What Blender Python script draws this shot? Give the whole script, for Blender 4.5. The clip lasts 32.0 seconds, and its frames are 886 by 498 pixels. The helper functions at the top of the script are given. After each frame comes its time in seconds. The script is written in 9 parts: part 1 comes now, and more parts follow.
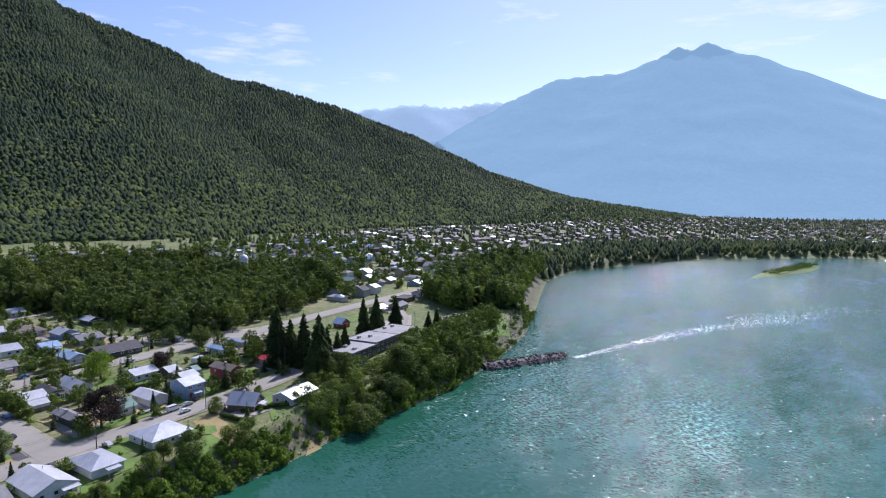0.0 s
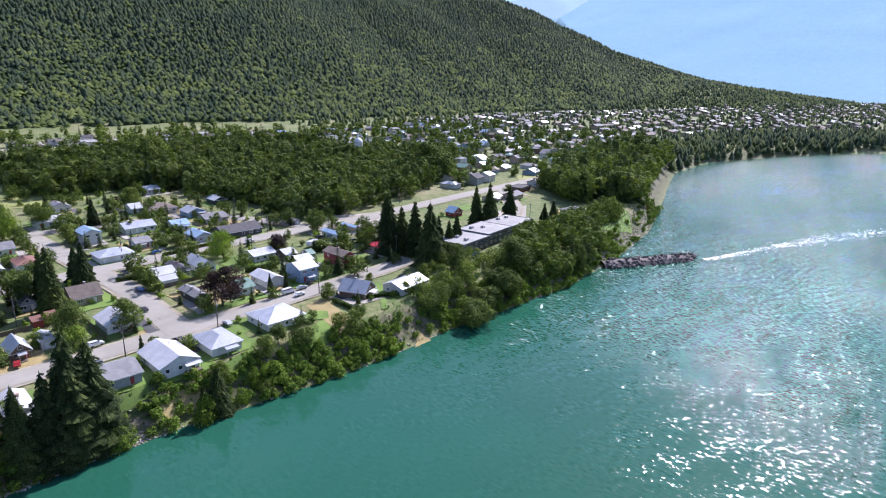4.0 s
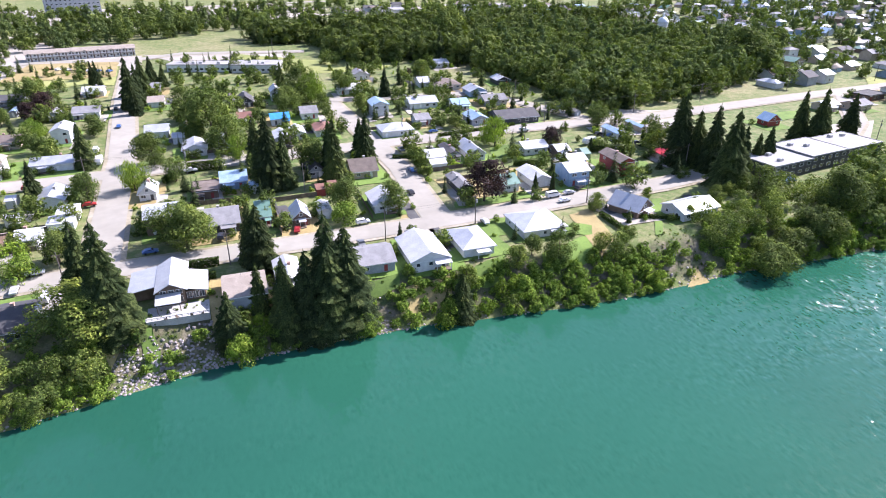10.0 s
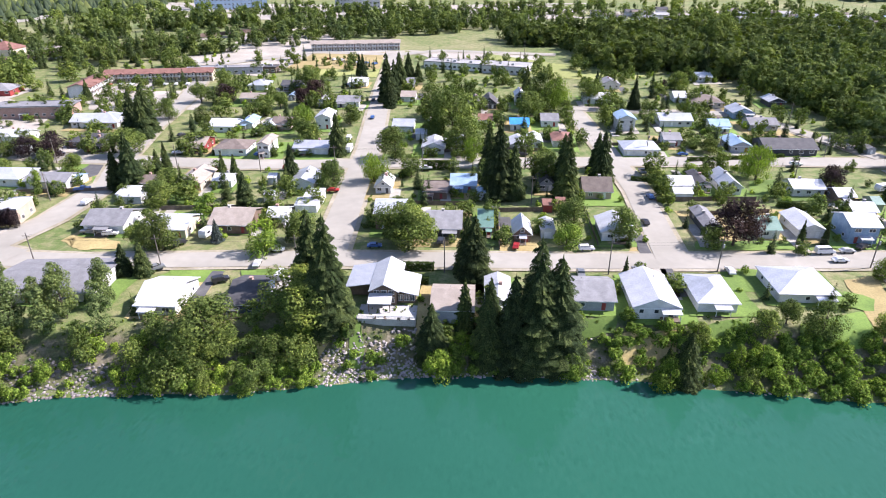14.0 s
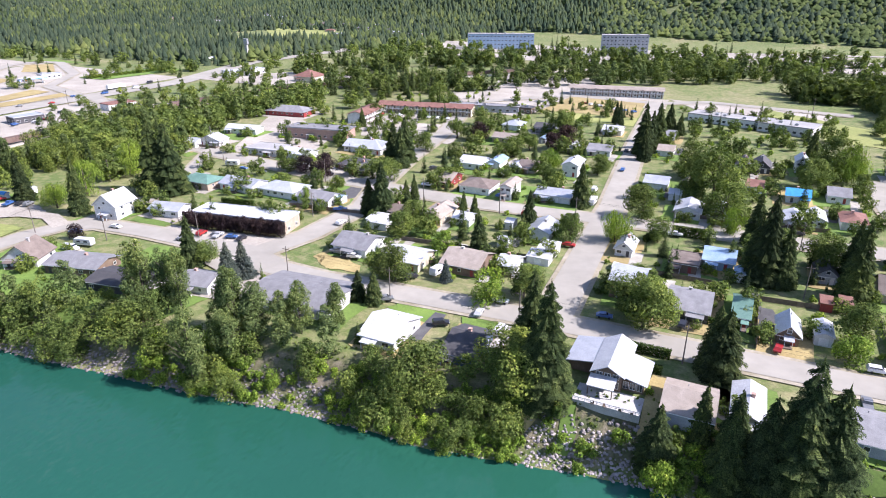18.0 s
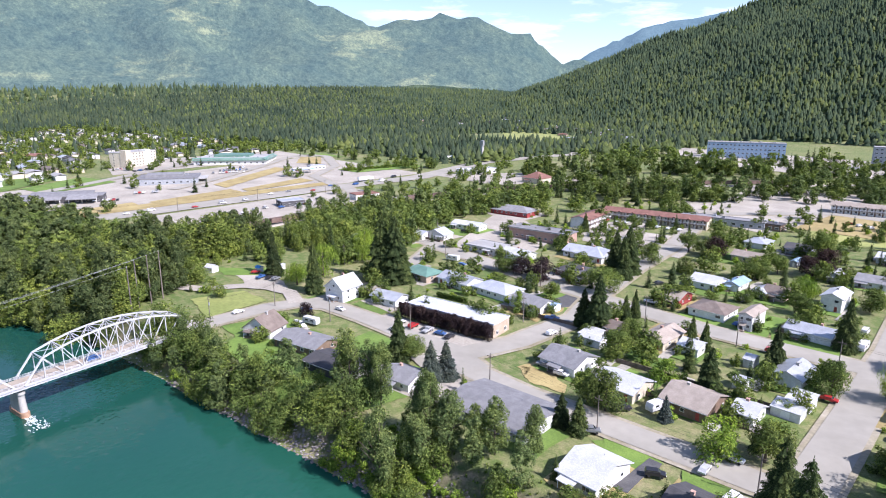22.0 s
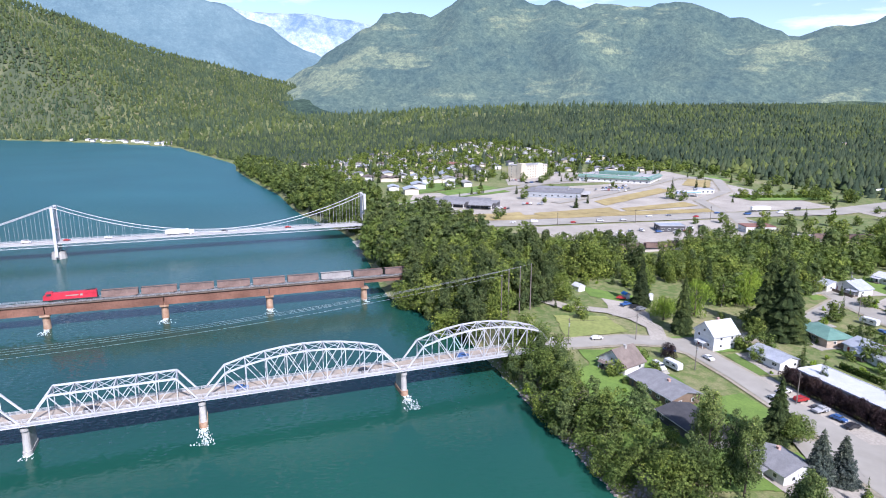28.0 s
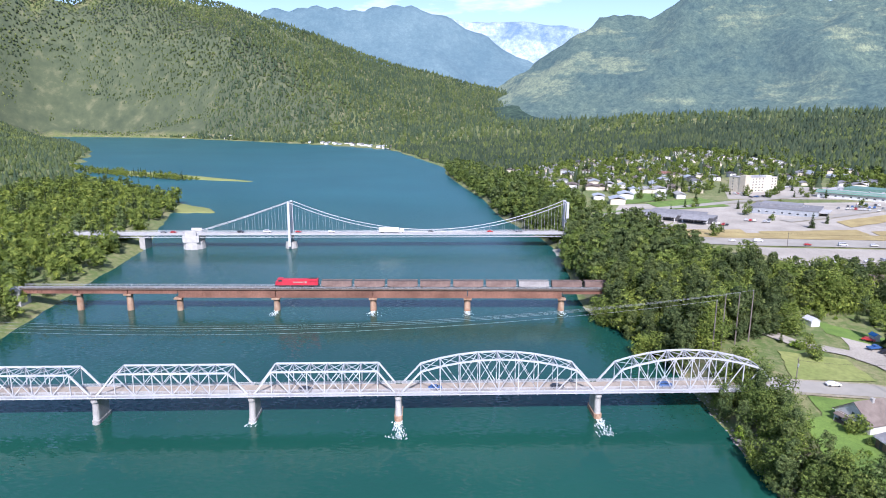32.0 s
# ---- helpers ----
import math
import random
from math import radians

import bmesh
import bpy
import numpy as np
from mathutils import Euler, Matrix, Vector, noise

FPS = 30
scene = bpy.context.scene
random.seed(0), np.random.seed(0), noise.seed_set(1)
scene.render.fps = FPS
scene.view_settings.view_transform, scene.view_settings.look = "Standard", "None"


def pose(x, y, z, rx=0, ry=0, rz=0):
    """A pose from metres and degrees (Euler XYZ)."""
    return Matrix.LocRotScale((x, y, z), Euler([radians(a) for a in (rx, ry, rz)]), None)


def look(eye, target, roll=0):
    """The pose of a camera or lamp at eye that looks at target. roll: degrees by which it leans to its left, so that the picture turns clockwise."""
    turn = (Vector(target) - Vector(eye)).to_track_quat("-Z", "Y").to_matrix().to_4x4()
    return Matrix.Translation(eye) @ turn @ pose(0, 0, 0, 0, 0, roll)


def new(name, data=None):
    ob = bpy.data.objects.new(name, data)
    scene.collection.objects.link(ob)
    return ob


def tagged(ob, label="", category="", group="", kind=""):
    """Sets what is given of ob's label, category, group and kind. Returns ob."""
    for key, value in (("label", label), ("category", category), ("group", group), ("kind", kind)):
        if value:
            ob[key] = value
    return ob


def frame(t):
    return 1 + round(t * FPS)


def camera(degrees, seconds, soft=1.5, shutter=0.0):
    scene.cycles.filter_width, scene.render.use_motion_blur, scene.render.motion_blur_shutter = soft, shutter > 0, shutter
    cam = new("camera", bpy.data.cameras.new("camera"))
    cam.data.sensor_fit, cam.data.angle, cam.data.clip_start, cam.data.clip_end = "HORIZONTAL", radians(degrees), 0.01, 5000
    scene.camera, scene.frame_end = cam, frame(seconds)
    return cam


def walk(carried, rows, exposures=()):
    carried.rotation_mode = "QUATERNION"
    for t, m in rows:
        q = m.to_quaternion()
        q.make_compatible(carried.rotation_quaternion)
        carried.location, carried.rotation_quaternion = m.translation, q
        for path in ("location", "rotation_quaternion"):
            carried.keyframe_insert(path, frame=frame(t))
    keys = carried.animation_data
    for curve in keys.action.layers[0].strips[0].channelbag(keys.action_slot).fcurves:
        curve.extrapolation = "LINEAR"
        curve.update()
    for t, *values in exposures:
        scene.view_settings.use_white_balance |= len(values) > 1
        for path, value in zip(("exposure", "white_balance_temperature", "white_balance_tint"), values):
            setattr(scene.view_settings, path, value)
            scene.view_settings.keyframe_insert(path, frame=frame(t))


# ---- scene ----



cam = camera(71.09, 32.0, 1.0)
PATH = [
    (0.0, pose(-30.94, -45.46, 92.83, 85.217, -0.127, -55.733)),
    (0.5, pose(-29.00, -44.18, 92.76, 85.272, -0.103, -54.151)),
    (1.0, pose(-27.11, -42.85, 92.64, 85.307, -0.101, -52.670)),
    (1.5, pose(-25.30, -41.45, 92.49, 85.357, -0.082, -51.333)),
    (2.0, pose(-23.57, -39.89, 92.32, 85.410, -0.067, -50.077)),
    (2.5, pose(-21.96, -38.18, 92.16, 84.765, -0.040, -48.929)),
    (3.0, pose(-20.47, -36.38, 92.00, 81.328, -0.117, -47.864)),
    (3.5, pose(-19.01, -34.64, 91.85, 77.705, -0.228, -46.716)),
    (5.5, pose(-12.91, -27.90, 90.87, 68.002, -0.248, -39.198)),
    (6.0, pose(-11.31, -26.12, 90.82, 66.074, -0.185, -37.208)),
    (6.5, pose(-9.68, -24.20, 90.87, 64.497, -0.150, -35.188)),
    (7.0, pose(-8.07, -22.17, 90.96, 63.874, -0.235, -33.158)),
    (7.5, pose(-6.68, -20.15, 91.10, 63.887, -0.217, -31.254)),
    (8.0, pose(-5.56, -18.24, 91.27, 63.901, -0.253, -29.506)),
    (8.5, pose(-4.63, -16.48, 91.45, 63.874, -0.184, -27.264)),
    (9.0, pose(-3.74, -14.84, 91.62, 63.839, -0.071, -24.627)),
    (9.5, pose(-2.87, -13.24, 91.83, 63.807, -0.054, -21.865)),
    (10.0, pose(-2.10, -11.71, 92.04, 63.792, -0.093, -19.087)),
    (10.5, pose(-1.42, -10.01, 92.21, 63.779, -0.048, -16.355)),
    (11.0, pose(-0.93, -8.24, 92.31, 63.757, -0.030, -13.620)),
    (11.5, pose(-0.65, -6.47, 92.38, 63.779, 0.010, -10.944)),
    (12.0, pose(-0.43, -4.56, 92.41, 63.791, 0.000, -8.245)),
    (12.5, pose(-0.20, -2.63, 92.44, 63.786, 0.031, -5.575)),
    (13.0, pose(-0.00, -0.77, 92.49, 63.793, 0.053, -2.795)),
    (13.5, pose(0.07, 0.96, 92.55, 63.824, 0.084, 0.100)),
    (14.0, pose(0.07, 2.64, 92.63, 63.854, 0.146, 3.061)),
    (14.5, pose(-0.12, 4.35, 92.70, 63.869, 0.165, 6.004)),
    (16.5, pose(-2.08, 11.09, 93.55, 64.196, 0.052, 17.566)),
    (17.0, pose(-2.78, 12.83, 93.63, 64.818, 0.021, 20.401)),
    (17.5, pose(-3.60, 14.50, 93.70, 66.009, 0.067, 23.113)),
    (18.0, pose(-4.38, 15.99, 93.79, 67.235, 0.069, 25.826)),
    (18.5, pose(-5.17, 17.41, 93.90, 68.479, 0.108, 28.502)),
    (19.0, pose(-6.06, 18.85, 94.02, 69.689, 0.109, 31.191)),
    (19.5, pose(-7.03, 20.35, 94.10, 70.911, 0.105, 33.775)),
    (20.0, pose(-7.92, 21.67, 94.19, 72.069, 0.063, 36.190)),
    (20.5, pose(-8.87, 22.89, 94.25, 73.162, 0.150, 38.688)),
    (21.0, pose(-9.89, 24.08, 94.27, 74.212, 0.115, 41.216)),
    (21.5, pose(-10.86, 25.21, 94.29, 75.212, 0.037, 43.751)),
    (22.0, pose(-11.88, 26.38, 94.32, 76.129, -0.022, 46.347)),
    (22.5, pose(-13.06, 27.57, 94.37, 76.728, -0.102, 48.902)),
    (23.0, pose(-14.27, 28.62, 94.43, 76.767, 0.052, 51.535)),
    (23.5, pose(-15.51, 29.49, 94.48, 76.804, 0.020, 54.392)),
    (24.0, pose(-16.60, 30.15, 94.53, 76.836, 0.002, 57.316)),
    (24.5, pose(-17.48, 30.62, 94.55, 76.860, -0.070, 60.259)),
    (25.0, pose(-18.15, 31.01, 94.59, 76.898, -0.045, 63.226)),
    (25.5, pose(-18.90, 31.43, 94.68, 76.910, -0.151, 66.221)),
    (27.5, pose(-22.14, 32.93, 95.74, 76.955, -0.166, 78.014)),
    (28.0, pose(-22.97, 33.21, 95.86, 77.569, -0.182, 80.743)),
    (28.5, pose(-23.80, 33.39, 95.94, 77.943, -0.055, 83.331)),
    (29.0, pose(-24.59, 33.49, 96.02, 77.948, -0.162, 86.001)),
    (29.5, pose(-25.30, 33.46, 96.10, 77.934, -0.119, 88.294)),
    (30.0, pose(-25.97, 33.34, 96.17, 77.909, -0.110, 90.426)),
    (30.5, pose(-26.54, 33.19, 96.24, 77.929, -0.114, 92.572)),
    (31.0, pose(-27.10, 33.04, 96.29, 77.929, -0.128, 94.757)),
    (31.5, pose(-27.71, 32.84, 96.34, 77.940, -0.203, 97.185)),
    (32.0, pose(-28.35, 32.60, 96.37, 78.021, -0.205, 99.375)),
]
walk(cam, PATH, [(0.0, 0.16, 5720, 25), (2.0, 0.18, 5720, 25), (3.5, 0.54, 5770, 25), (5.5, 0.97, 5780, 31), (9.0, 1.25, 5910, 28), (13.0, 1.16, 6170, 24), (16.5, 1.09, 6070, 25), (21.0, 0.9, 5970, 24), (25.0, 0.72, 5820, 23), (32.0, 0.7, 5720, 23)])

# ---- light ----
SUN_AZ, SUN_EL = radians(76.5), radians(42.5)   # clockwise from +y, above the horizon
world = bpy.data.worlds.new("sky")
scene.world = world
world.use_nodes = True
wn = world.node_tree
sky = wn.nodes.new("ShaderNodeTexSky")
sky.sky_type, sky.sun_disc = "NISHITA", False
sky.sun_elevation, sky.sun_rotation = SUN_EL, SUN_AZ
sky.altitude, sky.air_density, sky.dust_density, sky.ozone_density = 500, 1.0, 0.7, 1.2
# thin fair weather cloud drawn out over the whole sky
cloud_at = wn.nodes.new("ShaderNodeTexCoord")
cloud_map = wn.nodes.new("ShaderNodeMapping")
cloud_map.inputs["Scale"].default_value = (1.0, 1.0, 5.0)
cloud = wn.nodes.new("ShaderNodeTexNoise")
cloud.inputs["Scale"].default_value, cloud.inputs["Detail"].default_value, cloud.inputs["Roughness"].default_value = 4.5, 7.0, 0.62
cloud_fac = wn.nodes.new("ShaderNodeValToRGB")
cloud_fac.color_ramp.elements[0].position, cloud_fac.color_ramp.elements[1].position = 0.56, 0.74
cloud_fac.color_ramp.elements[1].color = (0.75, 0.75, 0.75, 1)
cloud_mix = wn.nodes.new("ShaderNodeMix")
cloud_mix.data_type = "RGBA"
cloud_mix.inputs["B"].default_value = (8.2, 8.4, 8.6, 1)
wn.links.new(cloud_at.outputs["Generated"], cloud_map.inputs["Vector"])
wn.links.new(cloud_map.outputs["Vector"], cloud.inputs["Vector"])
wn.links.new(cloud.outputs["Fac"], cloud_fac.inputs["Fac"])
wn.links.new(cloud_fac.outputs["Color"], cloud_mix.inputs["Factor"])
wn.links.new(sky.outputs[0], cloud_mix.inputs["A"])
wn.links.new(cloud_mix.outputs["Result"], wn.nodes["Background"].inputs["Color"])
wn.nodes["Background"].inputs["Strength"].default_value = 0.115
sun_dir = Vector((math.sin(SUN_AZ) * math.cos(SUN_EL), math.cos(SUN_AZ) * math.cos(SUN_EL), math.sin(SUN_EL)))
lamp = bpy.data.lights.new("sun", "SUN")
lamp.energy, lamp.angle, lamp.color = 5.0, radians(0.55), (1.0, 0.95, 0.87)
new("sun", lamp).matrix_world = look(sun_dir * 100, (0, 0, 0))


# ---- materials ----
def material(name, rough=0.8, metal=0.0):
    m = bpy.data.materials.new(name)
    m.use_nodes = True
    nt = m.node_tree
    b = nt.nodes["Principled BSDF"]
    b.inputs["Roughness"].default_value = rough
    b.inputs["Metallic"].default_value = metal
    return m, nt, b


def link(nt, a, b):
    nt.links.new(a, b)


def noise_node(nt, scale, detail=4.0, coord="Object", rough=0.6, stretch=None):
    c = nt.nodes.new("ShaderNodeTexCoord")
    n = nt.nodes.new("ShaderNodeTexNoise")
    n.inputs["Scale"].default_value = scale
    n.inputs["Detail"].default_value = detail
    n.inputs["Roughness"].default_value = rough
    if stretch:
        mp = nt.nodes.new("ShaderNodeMapping")
        mp.inputs["Scale"].default_value = stretch
        link(nt, c.outputs[coord], mp.inputs["Vector"])
        link(nt, mp.outputs["Vector"], n.inputs["Vector"])
    else:
        link(nt, c.outputs[coord], n.inputs["Vector"])
    return n


def ramp(nt, src, stops):
    r = nt.nodes.new("ShaderNodeValToRGB")
    els = r.color_ramp.elements
    while len(els) < len(stops):
        els.new(0.5)
    for e, (p, c) in zip(els, stops):
        e.position, e.color = p, (*c, 1)
    link(nt, src, r.inputs["Fac"])
    return r


def mix(nt, fac, a, b, mode="MIX"):
    n = nt.nodes.new("ShaderNodeMix")
    n.data_type, n.blend_type = "RGBA", mode
    for s, v in ((n.inputs["Factor"], fac), (n.inputs["A"], a), (n.inputs["B"], b)):
        if isinstance(v, (int, float)):
            s.default_value = v
        elif isinstance(v, tuple):
            s.default_value = (*v, 1)
        else:
            link(nt, v, s)
    return n.outputs["Result"]


def bump(nt, b, src, strength=0.4, dist=0.1):
    n = nt.nodes.new("ShaderNodeBump")
    n.inputs["Strength"].default_value = strength
    n.inputs["Distance"].default_value = dist
    link(nt, src, n.inputs["Height"])
    link(nt, n.outputs["Normal"], b.inputs["Normal"])


def worn(name, dark, light, scale=1.0, rough=0.8, metal=0.0, fine=12.0, relief=0.3, vary=0.12, coord="Object", grain_range=(0.72, 1.15)):
    """A surface whose colour wanders between two tones at a broad and a fine scale."""
    m, nt, b = material(name, rough, metal)
    broad = noise_node(nt, scale, 3.0, coord)
    grain = noise_node(nt, fine, 3.0, coord)
    base = ramp(nt, broad.outputs["Fac"], [(0.3, dark), (0.7, light)]).outputs["Color"]
    g = ramp(nt, grain.outputs["Fac"], [(0.3, (grain_range[0],) * 3), (0.7, (grain_range[1],) * 3)]).outputs["Color"]
    col = mix(nt, 0.8, base, g, "MULTIPLY")
    if vary:
        info = nt.nodes.new("ShaderNodeObjectInfo")
        v = ramp(nt, info.outputs["Random"], [(0, (1 - vary,) * 3), (1, (1 + vary,) * 3)]).outputs["Color"]
        col = mix(nt, 1.0, col, v, "MULTIPLY")
    link(nt, col, b.inputs["Base Color"])
    if relief:
        bump(nt, b, grain.outputs["Fac"], relief, 0.05)
    return m


def leafy(name, dark, light, vary=0.3, tint=(0.1, 0.12, 0.03), scale=0.5, gloss=0.8, cut=0.46, leaf=2.6):
    """Foliage: each spray its own tone, broken up into leaves with gaps between, each tree a little different."""
    m, nt, b = material(name, gloss)
    b.inputs["Specular IOR Level"].default_value = 0.05 if cut else 0.03
    geo = nt.nodes.new("ShaderNodeNewGeometry")
    info = nt.nodes.new("ShaderNodeObjectInfo")

    def spots(size, detail, rough=0.6):
        n = nt.nodes.new("ShaderNodeTexNoise")
        n.inputs["Scale"].default_value, n.inputs["Detail"].default_value, n.inputs["Roughness"].default_value = size, detail, rough
        link(nt, geo.outputs["Position"], n.inputs["Vector"])
        return n.outputs["Fac"]
    isl = ramp(nt, geo.outputs["Random Per Island"], [(0.0, dark), (0.75, light), (1.0, tint)]).outputs["Color"]
    v = ramp(nt, info.outputs["Random"], [(0, (1 - vary, 1 - vary, 1 - vary)), (0.5, (1, 1.02, 0.95)), (1, (1 + vary, 1 + vary * 0.8, 1))]).outputs["Color"]
    col = mix(nt, 1.0, isl, v, "MULTIPLY")
    s2 = ramp(nt, spots(0.09 if scale > 0.1 else 0.012, 4.0, 0.7), [(0.36, (0.74, 0.8, 0.84)), (0.5, (1, 1, 1)), (0.66, (1.4, 1.32, 1.05))]).outputs["Color"]
    col = mix(nt, 1.0, col, s2, "MULTIPLY")
    grain = spots(leaf, 2.0)
    g = ramp(nt, grain, [(0.4, (0.42, 0.45, 0.48)), (0.6, (1.45, 1.4, 1.28))]).outputs["Color"]
    col = mix(nt, 1.0 if cut else 0.3, col, g, "MULTIPLY")
    link(nt, col, b.inputs["Base Color"])
    tr = nt.nodes.new("ShaderNodeBsdfTranslucent")
    link(nt, mix(nt, 1.0, col, (1.3, 1.5, 0.5) if cut else (1.2, 1.35, 1.05), "MULTIPLY"), tr.inputs["Color"])
    ms = nt.nodes.new("ShaderNodeMixShader")
    ms.inputs[0].default_value = 0.2 if cut else 0.34
    out = nt.nodes["Material Output"]
    link(nt, b.outputs[0], ms.inputs[1])
    link(nt, tr.outputs[0], ms.inputs[2])
    last = ms.outputs[0]
    if cut:
        hole = nt.nodes.new("ShaderNodeMath")
        hole.operation = "LESS_THAN"
        hole.inputs[1].default_value = cut
        link(nt, spots(leaf * 1.25, 1.0), hole.inputs[0])
        gap = nt.nodes.new("ShaderNodeBsdfTransparent")
        m2 = nt.nodes.new("ShaderNodeMixShader")
        link(nt, hole.outputs[0], m2.inputs[0])
        link(nt, last, m2.inputs[1])
        link(nt, gap.outputs[0], m2.inputs[2])
        last = m2.outputs[0]
    link(nt, last, out.inputs["Surface"])
    return m


LEAF = leafy("leaf_green", (0.07, 0.103, 0.03), (0.142, 0.19, 0.054), tint=(0.195, 0.235, 0.07))
POPLAR = leafy("leaf_poplar", (0.07, 0.105, 0.042), (0.136, 0.178, 0.07), tint=(0.185, 0.225, 0.095), leaf=3.0)
WILLOW = leafy("leaf_willow", (0.12, 0.185, 0.03), (0.2, 0.285, 0.052), vary=0.15, tint=(0.25, 0.32, 0.07))
SHRUB = leafy("leaf_shrub", (0.085, 0.145, 0.024), (0.17, 0.255, 0.046), tint=(0.245, 0.315, 0.066))
NEEDLE = leafy("needle_green", (0.029, 0.046, 0.021), (0.06, 0.084, 0.034), tint=(0.084, 0.108, 0.044), leaf=3.4)
SPRUCE = leafy("needle_blue", (0.048, 0.064, 0.060), (0.080, 0.100, 0.092), vary=0.12, tint=(0.104, 0.120, 0.112))
PURPLE = leafy("leaf_purple", (0.024, 0.016, 0.021), (0.048, 0.033, 0.04), vary=0.15, tint=(0.074, 0.052, 0.056))
HEDGE = leafy("leaf_hedge", (0.024, 0.048, 0.012), (0.053, 0.086, 0.021), vary=0.15)
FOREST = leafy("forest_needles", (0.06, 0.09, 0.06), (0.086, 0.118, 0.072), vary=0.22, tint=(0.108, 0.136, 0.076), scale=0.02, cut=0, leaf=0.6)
BROAD = leafy("forest_leaves", (0.086, 0.118, 0.048), (0.122, 0.16, 0.064), vary=0.2, tint=(0.158, 0.19, 0.078), scale=0.02, cut=0, leaf=0.6)
BARK = worn("bark", (0.06, 0.045, 0.035), (0.14, 0.11, 0.085), 0.8, 0.95)
ROOF = {
    "grey": worn("roof_shingle_grey", (0.16, 0.16, 0.165), (0.24, 0.24, 0.245), 0.4, 0.85, fine=6, vary=0.15),
    "dark": worn("roof_shingle_dark", (0.05, 0.05, 0.055), (0.085, 0.083, 0.085), 0.4, 0.85, fine=6, vary=0.2),
    "brown": worn("roof_shingle_brown", (0.12, 0.095, 0.08), (0.19, 0.155, 0.13), 0.4, 0.85, fine=6, vary=0.15),
    "tan": worn("roof_shingle_tan", (0.26, 0.22, 0.18), (0.36, 0.31, 0.26), 0.4, 0.85, fine=6, vary=0.1),
    "white": worn("roof_metal_white", (0.44, 0.45, 0.47), (0.56, 0.57, 0.58), 0.3, 0.4, 0.0, fine=3, relief=0.1, vary=0.05),
    "silver": worn("roof_metal_pale", (0.42, 0.44, 0.47), (0.55, 0.57, 0.6), 0.3, 0.4, 0.3, fine=3, relief=0.1, vary=0.1),
    "blue": worn("roof_metal_blue", (0.24, 0.36, 0.5), (0.36, 0.48, 0.6), 0.3, 0.4, 0.1, fine=3, relief=0.1, vary=0.1),
    "tarp": worn("roof_tarp_blue", (0.03, 0.22, 0.5), (0.05, 0.3, 0.62), 0.6, 0.5, fine=3, vary=0.0),
    "green": worn("roof_metal_green", (0.1, 0.2, 0.16), (0.16, 0.28, 0.22), 0.3, 0.45, fine=3, relief=0.1, vary=0.1),
    "red": worn("roof_metal_red", (0.45, 0.025, 0.035), (0.6, 0.04, 0.05), 0.3, 0.45, fine=3, relief=0.1, vary=0.0),
    "rust": worn("roof_tile_red_brown", (0.16, 0.075, 0.055), (0.26, 0.13, 0.1), 0.3, 0.8, fine=4, vary=0.1),
    "flat": worn("roof_membrane", (0.27, 0.265, 0.255), (0.39, 0.385, 0.375), 0.1, 0.85, fine=2, vary=0.1),
}
WALL = {
    "white": worn("siding_white", (0.55, 0.55, 0.53), (0.7, 0.7, 0.68), 0.5, 0.7, fine=8, relief=0.1, vary=0.08),
    "cream": worn("siding_cream", (0.5, 0.44, 0.33), (0.62, 0.56, 0.44), 0.5, 0.7, fine=8, relief=0.1),
    "grey": worn("siding_grey", (0.26, 0.28, 0.3), (0.36, 0.38, 0.4), 0.5, 0.7, fine=8, relief=0.1),
    "navy": worn("siding_navy", (0.05, 0.075, 0.13), (0.08, 0.11, 0.18), 0.5, 0.7, fine=8, relief=0.1),
    "blue": worn("siding_blue", (0.2, 0.3, 0.42), (0.3, 0.4, 0.52), 0.5, 0.7, fine=8, relief=0.1),
    "brown": worn("siding_brown", (0.12, 0.08, 0.055), (0.2, 0.14, 0.1), 0.5, 0.8, fine=8, relief=0.1),
    "red": worn("siding_red", (0.22, 0.03, 0.03), (0.32, 0.05, 0.045), 0.5, 0.7, fine=8, relief=0.1),
    "green": worn("siding_green", (0.16, 0.22, 0.17), (0.24, 0.3, 0.24), 0.5, 0.7, fine=8, relief=0.1),
    "tan": worn("siding_tan", (0.34, 0.27, 0.2), (0.44, 0.36, 0.28), 0.5, 0.7, fine=8, relief=0.1),
    "dark": worn("siding_charcoal", (0.05, 0.05, 0.055), (0.08, 0.08, 0.085), 0.5, 0.7, fine=8, relief=0.1),
    "pink": worn("brick_pink", (0.38, 0.24, 0.19), (0.5, 0.33, 0.27), 1.5, 0.85, fine=8, relief=0.2),
}
TRIM = worn("trim_white", (0.7, 0.7, 0.69), (0.8, 0.8, 0.79), 0.8, 0.6, relief=0.05)
CONCRETE = worn("concrete", (0.33, 0.32, 0.3), (0.46, 0.45, 0.42), 0.3, 0.9, fine=5)
RUSTPIER = worn("concrete_rust_stained", (0.25, 0.13, 0.07), (0.42, 0.3, 0.21), 0.25, 0.9, fine=3)
ASPHALT = worn("road_old_asphalt", (0.265, 0.25, 0.21), (0.335, 0.316, 0.27), 0.05, 0.95, fine=0.25, vary=0.0, relief=0.05, grain_range=(0.9, 1.05))
GRAVEL = worn("gravel_pale", (0.295, 0.27, 0.225), (0.415, 0.38, 0.32), 0.05, 0.95, fine=1.2, vary=0.0, relief=0.2)
VERGE = worn("dusty_verge", (0.24, 0.21, 0.13), (0.36, 0.325, 0.25), 0.12, 0.95, fine=0.9, vary=0.0, relief=0.2)
DRIVE = worn("driveway", (0.3, 0.285, 0.24), (0.42, 0.4, 0.345), 0.3, 0.95, fine=3.0)
